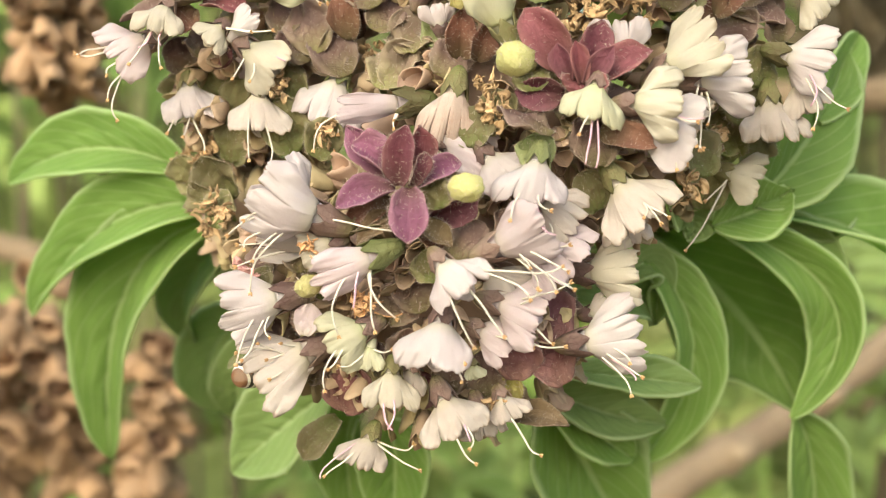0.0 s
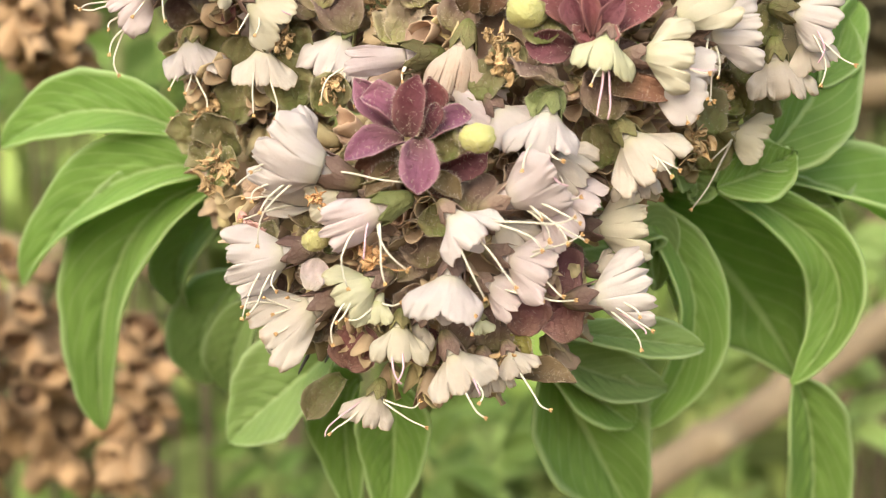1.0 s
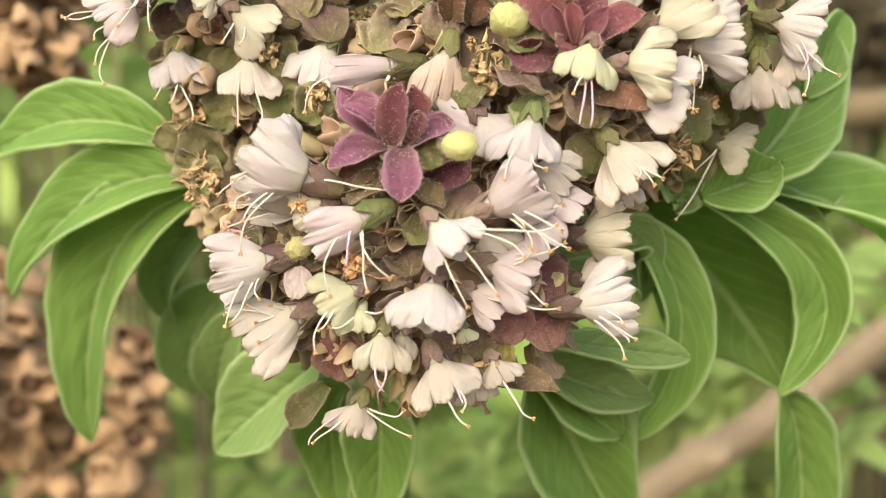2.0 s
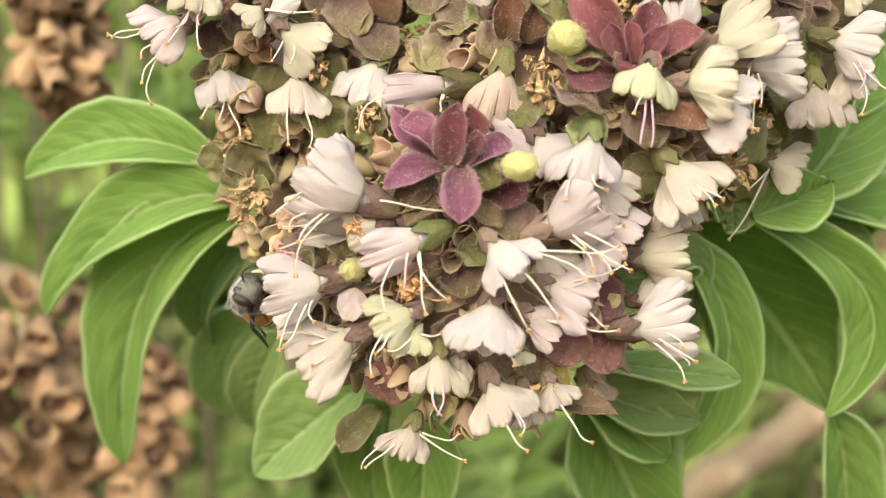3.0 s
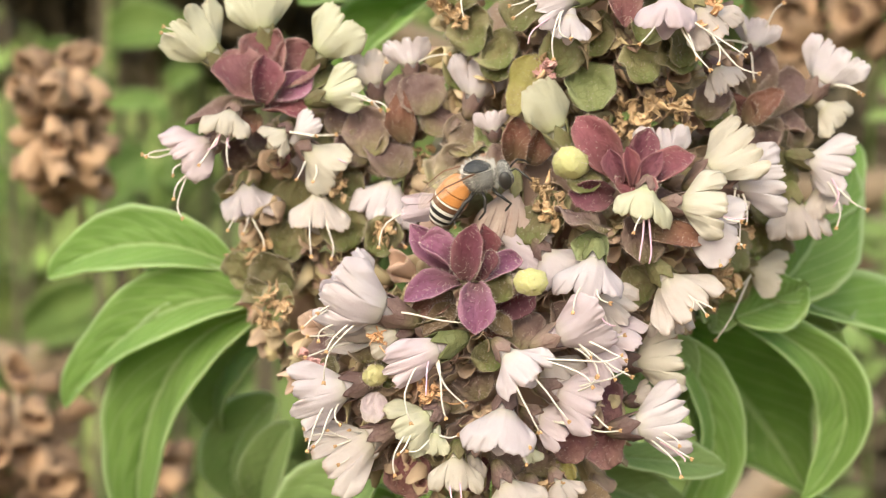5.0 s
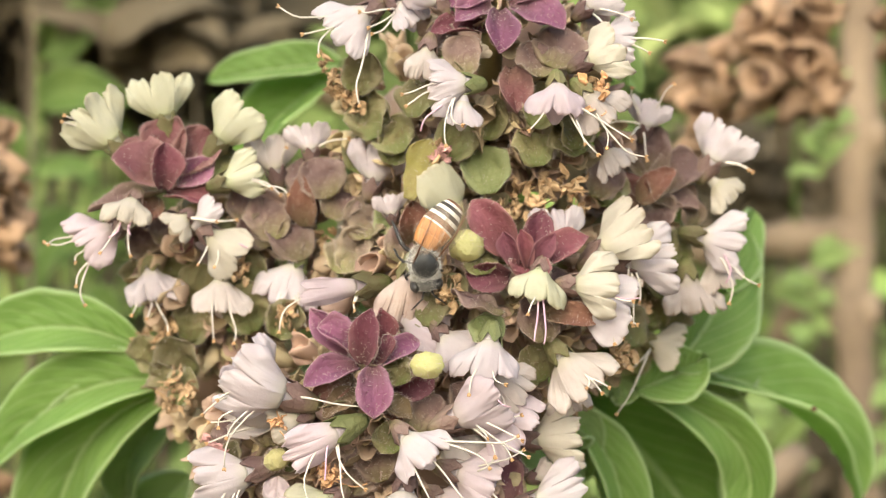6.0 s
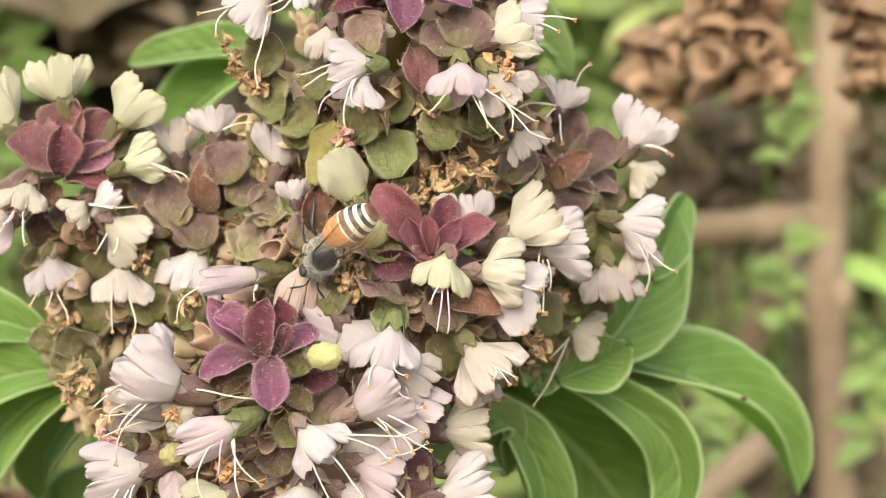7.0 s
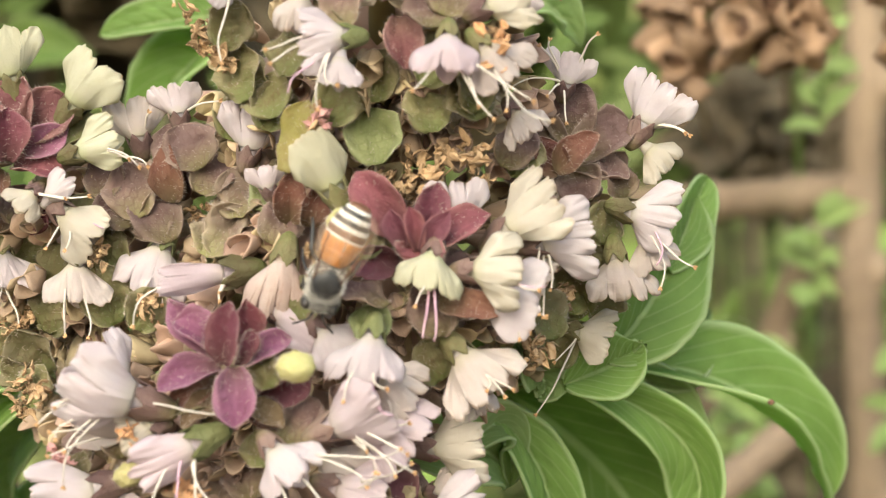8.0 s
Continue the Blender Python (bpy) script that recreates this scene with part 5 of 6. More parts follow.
flower(spike_A, (-8.0, 9.7, 18.2), (-8.8, 9.0, 22.7), 5.7, 'pale', 'mauve', stamens=[(-7.3, 7.8, 21.1)], lobes=3, seed=169)
flower(spike_A, (-4.9, 9.2, 20.1), (-5.3, 8.7, 23.7), 5.2, 'white', 'mauve', stamens=[(-2.0, 7.4, 21.7)], lobes=3, seed=170)
flower(spike_A, (0.1, 7.9, 16.8), (1.4, 7.3, 21.3), 6.0, 'white', 'mauve', roll=20, lobes=3, seed=171)
flower(spike_A, (-20.1, 7.7, 17.6), (-21.0, 5.9, 14.3), 5.9, 'cream', 'mauve', stamens=[(-22.6, 5.1, 12.4), (-20.2, 5.1, 11.4), (-20.7, 5.1, 13.6), (-21.6, 5.1, 13.2)], style=(2, 3), hood=0.7, lobes=3, curl=0.2, seed=172)
flower(spike_A, (-15.5, 7.9, 15.8), (-17.1, 6.7, 13.8), 4.5, 'cream', 'mauve', roll=-20, stamens=[(-11.7, 5.7, 14.6), (-12.5, 5.7, 14.4)], lobes=3, seed=173)
flower(spike_A, (-15.3, 8.0, 14.3), (-13.0, 6.9, 16.6), 2.8, 'white', None, lobes=2, seed=174)
flower(spike_A, (-14.8, 8.4, 14.6), (-11.0, 7.5, 11.0), 5.8, 'cream', 'mauve', roll=20, stamens=[(-14.6, 6.3, 11.2), (-13.1, 6.3, 10.9), (-10.4, 6.3, 12.2)], style=(2,), lobes=2, curl=0.1, seed=175)
flower(spike_A, (-21.5, 10.0, 15.2), (-25.5, 8.7, 12.5), 6.5, 'pink', 'mauve', stamens=[(-28.2, 7.7, 13.6), (-27.9, 7.7, 12.7), (-26.1, 7.7, 9.8), (-25.4, 7.7, 7.3), (-26.2, 7.7, 11.8)], lobes=3, hood=0.5, curl=0.2, seed=176)
flower(spike_A, (-19.9, 12.5, 12.0), (-19.3, 11.0, 7.7), 7.4, 'white', 'olive', stamens=[(-17.4, 10.1, 5.5), (-21.0, 10.1, 7.2), (-20.1, 10.1, 6.1)], lobes=3, hood=0.4, curl=0.15, seed=177)
flower(spike_A, (-13.0, 9.2, 10.9), (-13.3, 7.6, 6.6), 7.8, 'pale', 'olive', stamens=[(-13.5, 6.7, 4.7), (-11.2, 6.7, 4.2)], lobes=3, curl=0.3, seed=178)
lobe(spike_A, (-17.0, 11.2, 13.5), 1.4, (0, -1, 0.2), tint='wine', seed=179)
lobe(spike_A, (-17.9, 11.0, 14.7), 2.0, (0.2, -1, 0.2), tint='mauve', seed=180)
lobe(spike_A, (-20.4, 12.1, 13.6), 1.9, (0, -1, 0), tint='mauve', seed=181)
lobe(spike_A, (-18.2, 14.0, 11.7), 2.6, (0, -1, -0.2), tint='olive', seed=182)
lobe(spike_A, (-11.1, 9.9, 10.9), 2.4, (0.1, -1, -0.2), tint='olive', seed=183)
lobe(spike_A, (-20.9, 14.6, 10.5), 2.3, (-0.3, -1, -0.2), tint='olive', seed=184)
lobe(spike_A, (-10.0, 9.2, 13.9), 2.1, (0.1, -1, 0.5), tint='mauve', seed=185)
lobe(spike_A, (-12.5, 10.0, 13.5), 2.1, (0, -1, 0.2), tint='olive', seed=186)
lobe(spike_A, (-15.6, 13.4, 9.3), 2.7, (0, -1, -0.2), tint='olive', seed=187)
lobe(spike_A, (-11.1, 9.5, 7.4), 2.4, (0.1, -1, -0.3), tint='olive', seed=188)
lobe(spike_A, (-18.3, 14.6, 7.3), 2.3, (-0.1, -1, -0.3), tint='olive', seed=189)
lobe(spike_A, (-16.0, 12.8, 6.2), 2.2, (0, -1, -0.4), tint='olive', seed=190)
lobe(spike_A, (-7.5, 7.2, 6.2), 2.0, (0, -1, -0.3), tint='olive', seed=191)
lobe(spike_A, (-11.0, 9.9, 16.5), 1.9, (0, -1, 0.4), tint='mauve', seed=192)
lobe(spike_A, (-12.9, 9.4, 20.3), 1.7, (0, -1, 0.3), tint='olive', seed=193)
lobe(spike_A, (-20.4, 14.1, 3.7), 2.1, (-0.3, -1, -0.2), tint='olive', seed=194)
lobe(spike_A, (-17.3, 11.0, 3.1), 2.2, (-0.2, -1, -0.2), tint='olive', seed=195)
lobe(spike_A, (-16.7, 9.9, 0.6), 1.8, (-0.4, -1, 0), tint='olive', seed=196)
lobe(spike_A, (-18.9, 11.4, 1.6), 1.7, (-0.4, -1, 0), tint='olive', seed=197)
withered(spike_A, (-19.3, 12.6, 4.7), 1.1, seed=198)
withered(spike_A, (-16.2, 8.3, 0.1), 1.0, seed=199)
withered(spike_A, (-11.4, 8.3, 10.8), 1.1, seed=200)
withered(spike_A, (-18.4, 13.5, 6.0), 0.9, seed=201)
withered(spike_A, (-7.6, 6.7, 6.9), 1.1, seed=202)
withered(spike_A, (-17.6, 9.3, 1.1), 1.0, seed=203)
withered(spike_A, (-17.8, 9.4, -0.9), 0.9, seed=204)
withered(spike_A, (-20.8, 14.0, 5.3), 0.8, seed=205)
bract(spike_D, (25.1, 10.9, 18.0), (25.9, 10.9, 22.9), 4.5, 'mauve', n=(0, -1, 0.4), shape='round', seed=206)
bract(spike_D, (25.8, 10.6, 17.2), (30.0, 10.4, 19.6), 4.6, 'mauve', n=(0.3, -1, 0.4), shape='round', seed=207)
bract(spike_D, (24.8, 11.0, 17.5), (20.3, 11.0, 20.4), 4.1, 'mauve', n=(-0.3, -1, 0.4), shape='round', seed=208)
bract(spike_D, (24.9, 10.3, 16.6), (20.0, 10.1, 15.4), 3.2, 'mauve', n=(-0.2, -0.9, 0.6), shape='round', seed=209)
bract(spike_D, (25.4, 10.1, 16.1), (29.7, 10.0, 15.2), 3.5, 'mauve', n=(0.2, -0.9, 0.6), shape='round', seed=210)
bract(spike_D, (25.3, 9.6, 16.0), (25.9, 9.2, 13.4), 4.4, 'mauve', n=(0, -0.8, 0.6), shape='round', seed=211)
bract(spike_D, (23.8, 7.5, 15.5), (27.1, 7.1, 18.3), 2.9, 'rust', n=(0.2, -1, 0.5), shape='ovate', seed=212)
bract(spike_D, (24.1, 7.8, 15.3), (22.5, 7.8, 18.3), 2.7, 'rust', n=(-0.4, -1, 0.4), shape='ovate', seed=213)
flower(spike_D, (30.1, 10.0, 18.0), (33.1, 9.2, 22.6), 7.0, 'white', 'mauve', roll=-10, stamens=[(34.5, 8.1, 18.0), (34.1, 8.1, 18.4)], lobes=4, curl=0.1, seed=214)
flower(spike_D, (30.6, 10.2, 18.0), (33.2, 9.8, 15.6), 4.6, 'cream', None, lobes=3, seed=215)
flower(spike_D, (28.2, 8.6, 12.8), (33.0, 6.9, 11.3), 6.4, 'white', 'olive', roll=15, stamens=[(33.4, 6.1, 7.7), (31.7, 6.1, 6.7), (31.4, 6.1, 8.3)], style=(2,), lobes=3, curl=0.3, seed=216)
flower(spike_D, (28.3, 9.9, 10.1), (28.6, 9.1, 5.3), 6.8, 'pale', 'olive', lobes=4, curl=0.1, seed=217)
flower(spike_D, (30.2, 9.6, 11.1), (31.8, 8.9, 7.7), 5.2, 'pale', None, lobes=3, seed=218)
flower(spike_D, (24.7, 14.2, 3.5), (28.6, 13.4, 2.2), 6.6, 'cream', 'olive', stamens=[(22.6, 12.2, -2.6), (23.8, 12.2, 1.2)], lobes=3, curl=0.1, seed=219)
flower(spike_D, (24.7, 9.6, 21.6), (25.7, 8.6, 25.0), 5.3, 'white', 'mauve', stamens=[(27.0, 7.5, 26.1), (23.2, 7.5, 25.8), (22.7, 7.5, 25.3), (20.8, 7.5, 22.6), (23.6, 7.5, 21.5), (24.5, 7.5, 19.4)], lobes=3, curl=0.2, seed=220)
flower(spike_D, (20.0, 4.1, 20.5), (21.9, 3.5, 17.8), 4.3, 'pale', 'mauve', seed=221)
lobe(spike_D, (27.4, 9.6, 11.7), 2.2, (0.3, -1, 0), tint='olive', seed=222)
lobe(spike_D, (26.2, 10.5, 9.2), 2.3, (0.3, -1, -0.1), tint='olive', seed=223)
lobe(spike_D, (25.1, 13.0, 6.3), 2.6, (0.2, -1, -0.2), tint='olive', seed=224)
lobe(spike_D, (28.2, 15.6, 5.9), 2.1, (0.3, -1, -0.2), tint='olive', seed=225)
lobe(spike_D, (22.1, 6.3, 13.4), 1.7, (0, -1, 0.4), tint='mauve', seed=226)
lobe(spike_D, (21.4, 7.8, 16.6), 1.9, (-0.2, -1, 0.3), tint='olive', seed=227)
lobe(spike_D, (28.5, 10.5, 15.3), 2.2, (0.4, -1, 0.2), tint='mauve', seed=228)
lobe(spike_D, (24.2, 14.8, 2.2), 2.1, (0.2, -1, -0.3), tint='olive', seed=229)
lobe(spike_D, (20.8, 6.8, 17.5), 1.9, (-0.2, -1, 0.4), tint='mauve', seed=230)
withered(spike_D, (21.4, 7.2, 2.2), 1.5, seed=231)
withered(spike_D, (24.4, 11.0, 6.2), 1.0, seed=232)
withered(spike_D, (26.0, 15.6, 3.3), 0.9, seed=233)
bract(spike_E, (11.4, -0.5, 31.0), (11.2, -1.4, 27.2), 3.1, 'violet', n=(0, -1, 0.1), seed=234)
bract(spike_E, (10.8, 0.3, 31.4), (7.7, 0.1, 30.3), 3.2, 'violet', n=(-0.3, -1, 0.3), seed=235)
bract(spike_E, (12.5, 0.3, 31.6), (16.8, -0.1, 29.4), 3.7, 'violet', n=(0.3, -1, 0.2), seed=236)
bract(spike_E, (10.9, 1.3, 32.4), (7.1, 1.3, 32.0), 3.1, 'violet', n=(-0.3, -1, 0.5), seed=237)
bract(spike_E, (11.9, 1.3, 32.6), (13.8, 0.8, 35.1), 3.1, 'wine', n=(0.2, -1, 0.5), seed=238)
bract(spike_E, (11.4, 1.3, 32.6), (10.0, 0.8, 35.4), 3.1, 'wine', n=(-0.2, -1, 0.5), seed=239)
bract(spike_E, (12.3, 1.2, 32.1), (16.1, 1.0, 33.4), 3.1, 'violet', n=(0.3, -1, 0.5), seed=240)
bract(spike_E, (10.4, 1.8, 29.9), (5.6, 1.4, 29.6), 2.6, 'wine', n=(-0.2, -0.8, 0.4), seed=241)
bract(spike_E, (12.3, 0.9, 26.5), (12.6, 0.5, 22.6), 3.1, 'purple', n=(0, -1, 0.1), seed=242)
flower(spike_E, (9.5, -0.4, 24.9), (5.0, -1.9, 24.7), 5.5, 'white', 'green', roll=-10, stamens=[(3.2, -2.8, 23.3), (3.4, -2.8, 22.3), (3.9, -2.8, 21.1), (6.3, -2.8, 19.5), (7.4, -2.8, 20.6)], style=(2,), lobes=4, curl=0.3, seed=243)
flower(spike_E, (8.2, -0.7, 24.1), (7.8, -1.5, 21.1), 3.6, 'white', None, lobes=2, seed=244)
flower(spike_E, (15.7, -2.1, 25.1), (15.4, -3.7, 21.3), 5.4, 'pink', 'olive', stamens=[(13.1, -4.6, 20.3), (18.1, -4.6, 18.2), (17.5, -4.6, 18.6), (20.9, -4.6, 19.5)], lobes=2, hood=0.6, curl=0.1, seed=245)
flower(spike_E, (17.4, -1.3, 24.5), (20.1, -2.1, 21.0), 6.2, 'pale', 'olive', stamens=[(21.8, -3.3, 17.6), (20.2, -3.3, 19.0)], lobes=3, seed=246)
flower(spike_E, (17.3, -0.7, 26.1), (21.4, -1.5, 27.8), 6.6, 'cream', 'mauve', lobes=3, seed=247)
flower(spike_E, (18.9, 1.3, 28.9), (23.0, 0.6, 28.6), 6.1, 'white', 'mauve', stamens=[(25.4, -0.7, 27.8), (23.7, -0.7, 27.1)], lobes=4, seed=248)
flower(spike_E, (18.1, 1.8, 30.9), (21.0, 1.1, 33.4), 5.5, 'white', 'mauve', stamens=[(20.4, -0.1, 29.2), (23.0, -0.1, 29.9)], lobes=3, seed=249)
flower(spike_E, (2.3, 2.5, 32.9), (4.9, 1.6, 30.5), 6.7, 'white', 'mauve', roll=-20, stamens=[(-0.1, 0.4, 31.0), (1.1, 0.4, 29.3), (0.6, 0.4, 30.0), (2.3, 0.4, 31.6)], lobes=3, seed=250)
flower(spike_E, (1.5, 3.0, 32.5), (-2.9, 1.6, 29.6), 6.8, 'white', 'mauve', stamens=[(-6.6, 0.7, 31.2), (-5.3, 0.7, 29.6), (-1.4, 0.7, 23.7), (-4.1, 0.7, 28.1)], lobes=4, seed=251)
flower(spike_E, (5.6, 0.8, 29.0), (4.7, 0.1, 25.3), 3.9, 'pale', 'mauve', lobes=2, hood=0.3, seed=252)
flower(spike_E, (7.1, 1.4, 31.5), (4.5, 0.7, 34.0), 6.1, 'white', 'mauve', lobes=3, seed=253)
flower(spike_E, (9.3, 0.6, 27.2), (10.3, 0.2, 28.2), 3.6, 'cream', None, lobes=3, seed=254)
lobe(spike_E, (16.3, 0.1, 27.9), 2.4, (0.3, -1, 0.3), tint='mauve', seed=255)
lobe(spike_E, (14.4, -0.4, 26.9), 2.1, (0.1, -1, 0.4), tint='mauve', seed=256)
lobe(spike_E, (8.3, 0.2, 27.4), 2.1, (-0.1, -1, 0.4), tint='mauve', seed=257)
lobe(spike_E, (-0.2, 4.3, 27.0), 2.2, (-0.4, -1, 0), tint='olive', seed=258)
lobe(spike_E, (6.9, 0.7, 25.2), 2.0, (-0.2, -1, 0.1), tint='olive', seed=259)
lobe(spike_E, (4.5, 1.9, 24.5), 2.1, (-0.4, -1, 0), tint='olive', seed=260)
lobe(spike_E, (2.5, 5.2, 21.7), 2.2, (-0.4, -1, 0), tint='olive', seed=261)
lobe(spike_E, (0.6, 6.4, 23.4), 2.2, (-0.5, -1, 0), tint='olive', seed=262)
lobe(spike_E, (14.9, 1.2, 23.2), 2.1, (0, -1, 0), tint='olive', seed=263)
lobe(spike_E, (10.3, 3.7, 22.7), 2.2, (0, -1, 0.1), tint='olive', seed=264)
lobe(spike_E, (17.3, 2.0, 21.3), 1.9, (0.2, -1, 0), tint='olive', seed=265)
lobe(spike_E, (19.7, 3.3, 30.8), 2.1, (0.3, -1, 0.2), tint='mauve', seed=266)
lobe(spike_E, (6.5, 2.0, 29.3), 1.9, (-0.3, -1, 0.2), tint='mauve', seed=267)
withered(spike_E, (-2.7, 5.2, 27.2), 1.3, seed=268)
withered(spike_E, (-0.6, 5.4, 24.5), 1.3, seed=269)
withered(spike_E, (19.0, -2.0, 23.3), 1.6, seed=270, material=DRY_ORANGE)
withered(spike_E, (18.4, -0.9, 24.1), 1.2, seed=271)
withered(spike_E, (6.3, 2.4, 19.7), 1.1, seed=272)
withered(spike_E, (-2.2, 5.7, 25.8), 1.1, seed=273)
leaf(shoot_left, (-22.5, 22.0, 4.0), (-31.5, 22.0, 8.8), (-42.5, 30.0, 3.4), (-0.1, -1, 0.35), 6.4, cup=0.35, fold=0.5, seed=274)
leaf(shoot_left, (-23.3, 27.0, 2.5), (-29.8, 30.0, 4.2), (-33.8, 33.0, 2.3), (-0.1, -1, 0.3), 3.6, pale=True, cup=0.4, seed=275)
leaf(shoot_left, (-19.6, 22.0, 0.8), (-30.6, 20.0, 2.7), (-42.0, 34.0, -10.1), (-0.25, -1, 0.35), 6.8, cup=0.35, fold=0.5, seed=276)
leaf(shoot_left, (-19.1, 22.0, -0.2), (-33.8, 26.5, -2.5), (-35.0, 37.0, -25.4), (-0.2, -1, 0.2), 9.0, cup=0.3, fold=0.5, seed=277)
leaf(shoot_left, (-19.4, 28.0, -2.2), (-27.5, 30.0, -6.4), (-26.7, 40.0, -13.4), (-0.3, -1, 0.1), 6.2, pale=True, cup=0.35, fold=0.45, seed=278)
leaf(shoot_left, (-20.2, 36.0, -9.7), (-27.3, 40.0, -15.8), (-25.5, 44.0, -21.5), (-0.2, -1, 0.1), 7.1, pale=True, shape='ovate', cup=0.3, seed=279)
leaf(shoot_left, (-18.2, 32.0, -12.0), (-22.0, 35.0, -18.0), (-22.6, 42.0, -22.4), (-0.2, -1, 0.1), 5.2, pale=True, shape='ovate', cup=0.3, seed=280)
leaf(shoot_low, (-8.2, 18.0, -15.2), (-14.9, 25.0, -20.6), (-20.0, 28.0, -25.1), (-0.1, -1, 0.3), 8.6, pale=True, shape='ovate', cup=0.25, seed=281)
leaf(shoot_low, (-6.9, 24.0, -18.6), (-10.2, 28.0, -19.9), (-8.2, 32.0, -34.1), (-0.2, -1, 0.1), 6.5, shape='ovate', cup=0.3, seed=282)
leaf(shoot_low, (-4.2, 23.0, -19.0), (-3.2, 24.0, -22.2), (-5.0, 29.0, -33.3), (0, -1, 0.1), 6.9, cup=0.3, shape='ovate', seed=283)
leaf(shoot_low, (11.2, 14.0, -13.4), (17.2, 17.5, -14.5), (23.9, 19.0, -15.4), (0.1, -1, 0.4), 3.6, pale=True, cup=0.4, shape='obovate', seed=284)
leaf(shoot_low, (9.5, 17.0, -15.0), (14.8, 22.0, -18.8), (21.1, 23.0, -19.5), (0.1, -1, 0.3), 4.9, pale=True, cup=0.4, seed=285)
leaf(shoot_low, (9.5, 19.0, -16.3), (14.4, 24.0, -20.3), (18.3, 25.0, -23.1), (0.2, -1, 0.3), 5.2, pale=False, cup=0.4, seed=286)
leaf(shoot_low, (10.0, 21.0, -16.6), (13.8, 28.0, -23.6), (19.3, 31.0, -34.1), (0.1, -1, 0.2), 11.3, shape='ovate', cup=0.3, seed=287)
leaf(shoot_right, (12.0, 17.0, -7.1), (18.9, 19.0, -4.9), (20.5, 25.0, -10.3), (0.2, -1, 0.3), 7.1, pale=True, shape='ovate', cup=0.4, seed=288)
leaf(shoot_right, (18.1, 20.0, -2.8), (28.7, 22.0, -12.0), (19.1, 28.0, -24.0), (0.4, -1, 0.1), 5.7, cup=0.35, fold=0.45, seed=289)
leaf(shoot_right, (19.8, 22.0, -1.8), (33.7, 46.5, -11.8), (34.7, 29.0, -19.8), (-0.3, -1, 0.2), 15.5, shape='ovate', cup=0.45, fold=0.5, seed=290)
leaf(shoot_right, (24.1, 20.0, -0.6), (45.0, 27.0, -7.5), (33.2, 26.0, -19.5), (-0.45, -1, 0.3), 5.5, cup=0.45, fold=0.5, seed=291)
leaf(shoot_right, (29.2, 24.0, -0.4), (36.6, 27.5, -2.0), (39.0, 29.0, -10.2), (0.4, -1, 0.3), 3.4, pale=True, cup=0.4, seed=292)
leaf(shoot_right, (19.4, 24.0, -2.9), (23.4, 26.0, -6.9), (23.4, 28.0, -14.3), (0.3, -1, 0.1), 3.2, cup=0.5, seed=293)
leaf(shoot_right, (16.0, 18.0, -7.2), (21.0, 19.5, -0.9), (20.3, 23.0, -10.1), (0.2, -1, 0.3), 3.5, pale=True, cup=0.6, seed=294)
leaf(shoot_right, (33.8, 28.0, -19.2), (37.6, 31.0, -25.0), (36.6, 38.0, -41.0), (0.1, -1, 0.1), 7.0, cup=0.35, fold=0.45, seed=295)
leaf(shoot_right, (28.2, 18.0, 0.7), (34.9, 21.0, 6.3), (38.4, 28.0, 14.6), (0.35, -1, 0.1), 7.7, shape='ovate', cup=0.3, seed=296)
leaf(shoot_right, (29.0, 20.0, 1.2), (34.5, 25.0, 4.9), (39.7, 30.0, 6.0), (0.3, -1, 0.3), 3.7, pale=True, seed=297)
leaf(shoot_right, (24.7, 17.0, -1.3), (30.2, 18.5, 0.2), (31.6, 18.0, 1.9), (0.1, -1, 0.2), 5.5, shape='ovate', cup=0.3, seed=298)
leaf(shoot_right, (32.1, 26.0, -1.5), (35.6, 30.0, -0.0), (40.6, 34.0, 3.9), (0.3, -1, 0.1), 7.1, pale=True, shape='ovate', cup=0.3, seed=299)
leaf(shoot_right, (20.8, 17.0, 2.2), (24.5, 18.5, -1.4), (22.6, 18.0, -2.5), (0.1, -1, 0.3), 4.5, pale=True, shape='ovate', cup=0.3, seed=300)
leaf(shoot_right, (30.1, 24.0, -0.3), (47.4, 32.0, -1.7), (53.0, 40.0, -15.2), (0.1, -0.8, 0.65), 9.5, cup=0.45, fold=0.6, seed=301)
leaf(shoot_right, (34.6, 22.0, 7.8), (36.9, 26.0, 11.8), (40.0, 30.0, 16.4), (0.4, -1, 0.1), 4.5, seed=302)
leaf(shoot_top, (-3.1, 34.0, 33.9), (-9.4, 35.0, 34.1), (-17.8, 40.0, 33.6), (-0.1, -1, 0.5), 5.1, cup=0.35, fold=0.45, seed=303)
leaf(shoot_top, (-3.2, 36.0, 33.1), (-8.8, 39.0, 31.6), (-16.2, 46.0, 23.8), (-0.2, -1, 0.4), 8.1, cup=0.35, fold=0.5, seed=304)
leaf(shoot_top, (21.5, 26.0, 31.5), (25.1, 30.0, 36.2), (29.3, 34.0, 30.0), (0.2, -1, 0.2), 6.4, pale=True, shape='ovate', seed=305)
speck(shoot_right, (43.7, 24.0, -4.0))


# ---- the bee ----
def band_material(name, lo, hi, rough=0.45, spec=0.4):
    return plain_material(name, lo, hi, rough, 2500, spec, 0.5, 0.00006)


BEE_GREY = band_material("bee_grey_fur", (0.07, 0.066, 0.062), (0.19, 0.18, 0.17), 0.8, 0.2)
BEE_BLACK = band_material("bee_black", (0.014, 0.012, 0.011), (0.045, 0.04, 0.038), 0.35)
BEE_PLATE = band_material("bee_back_plate", (0.018, 0.018, 0.019), (0.05, 0.05, 0.052), 0.45, 0.35)
BEE_ORANGE = band_material("bee_orange", (0.40, 0.15, 0.04), (0.58, 0.26, 0.085), 0.4)
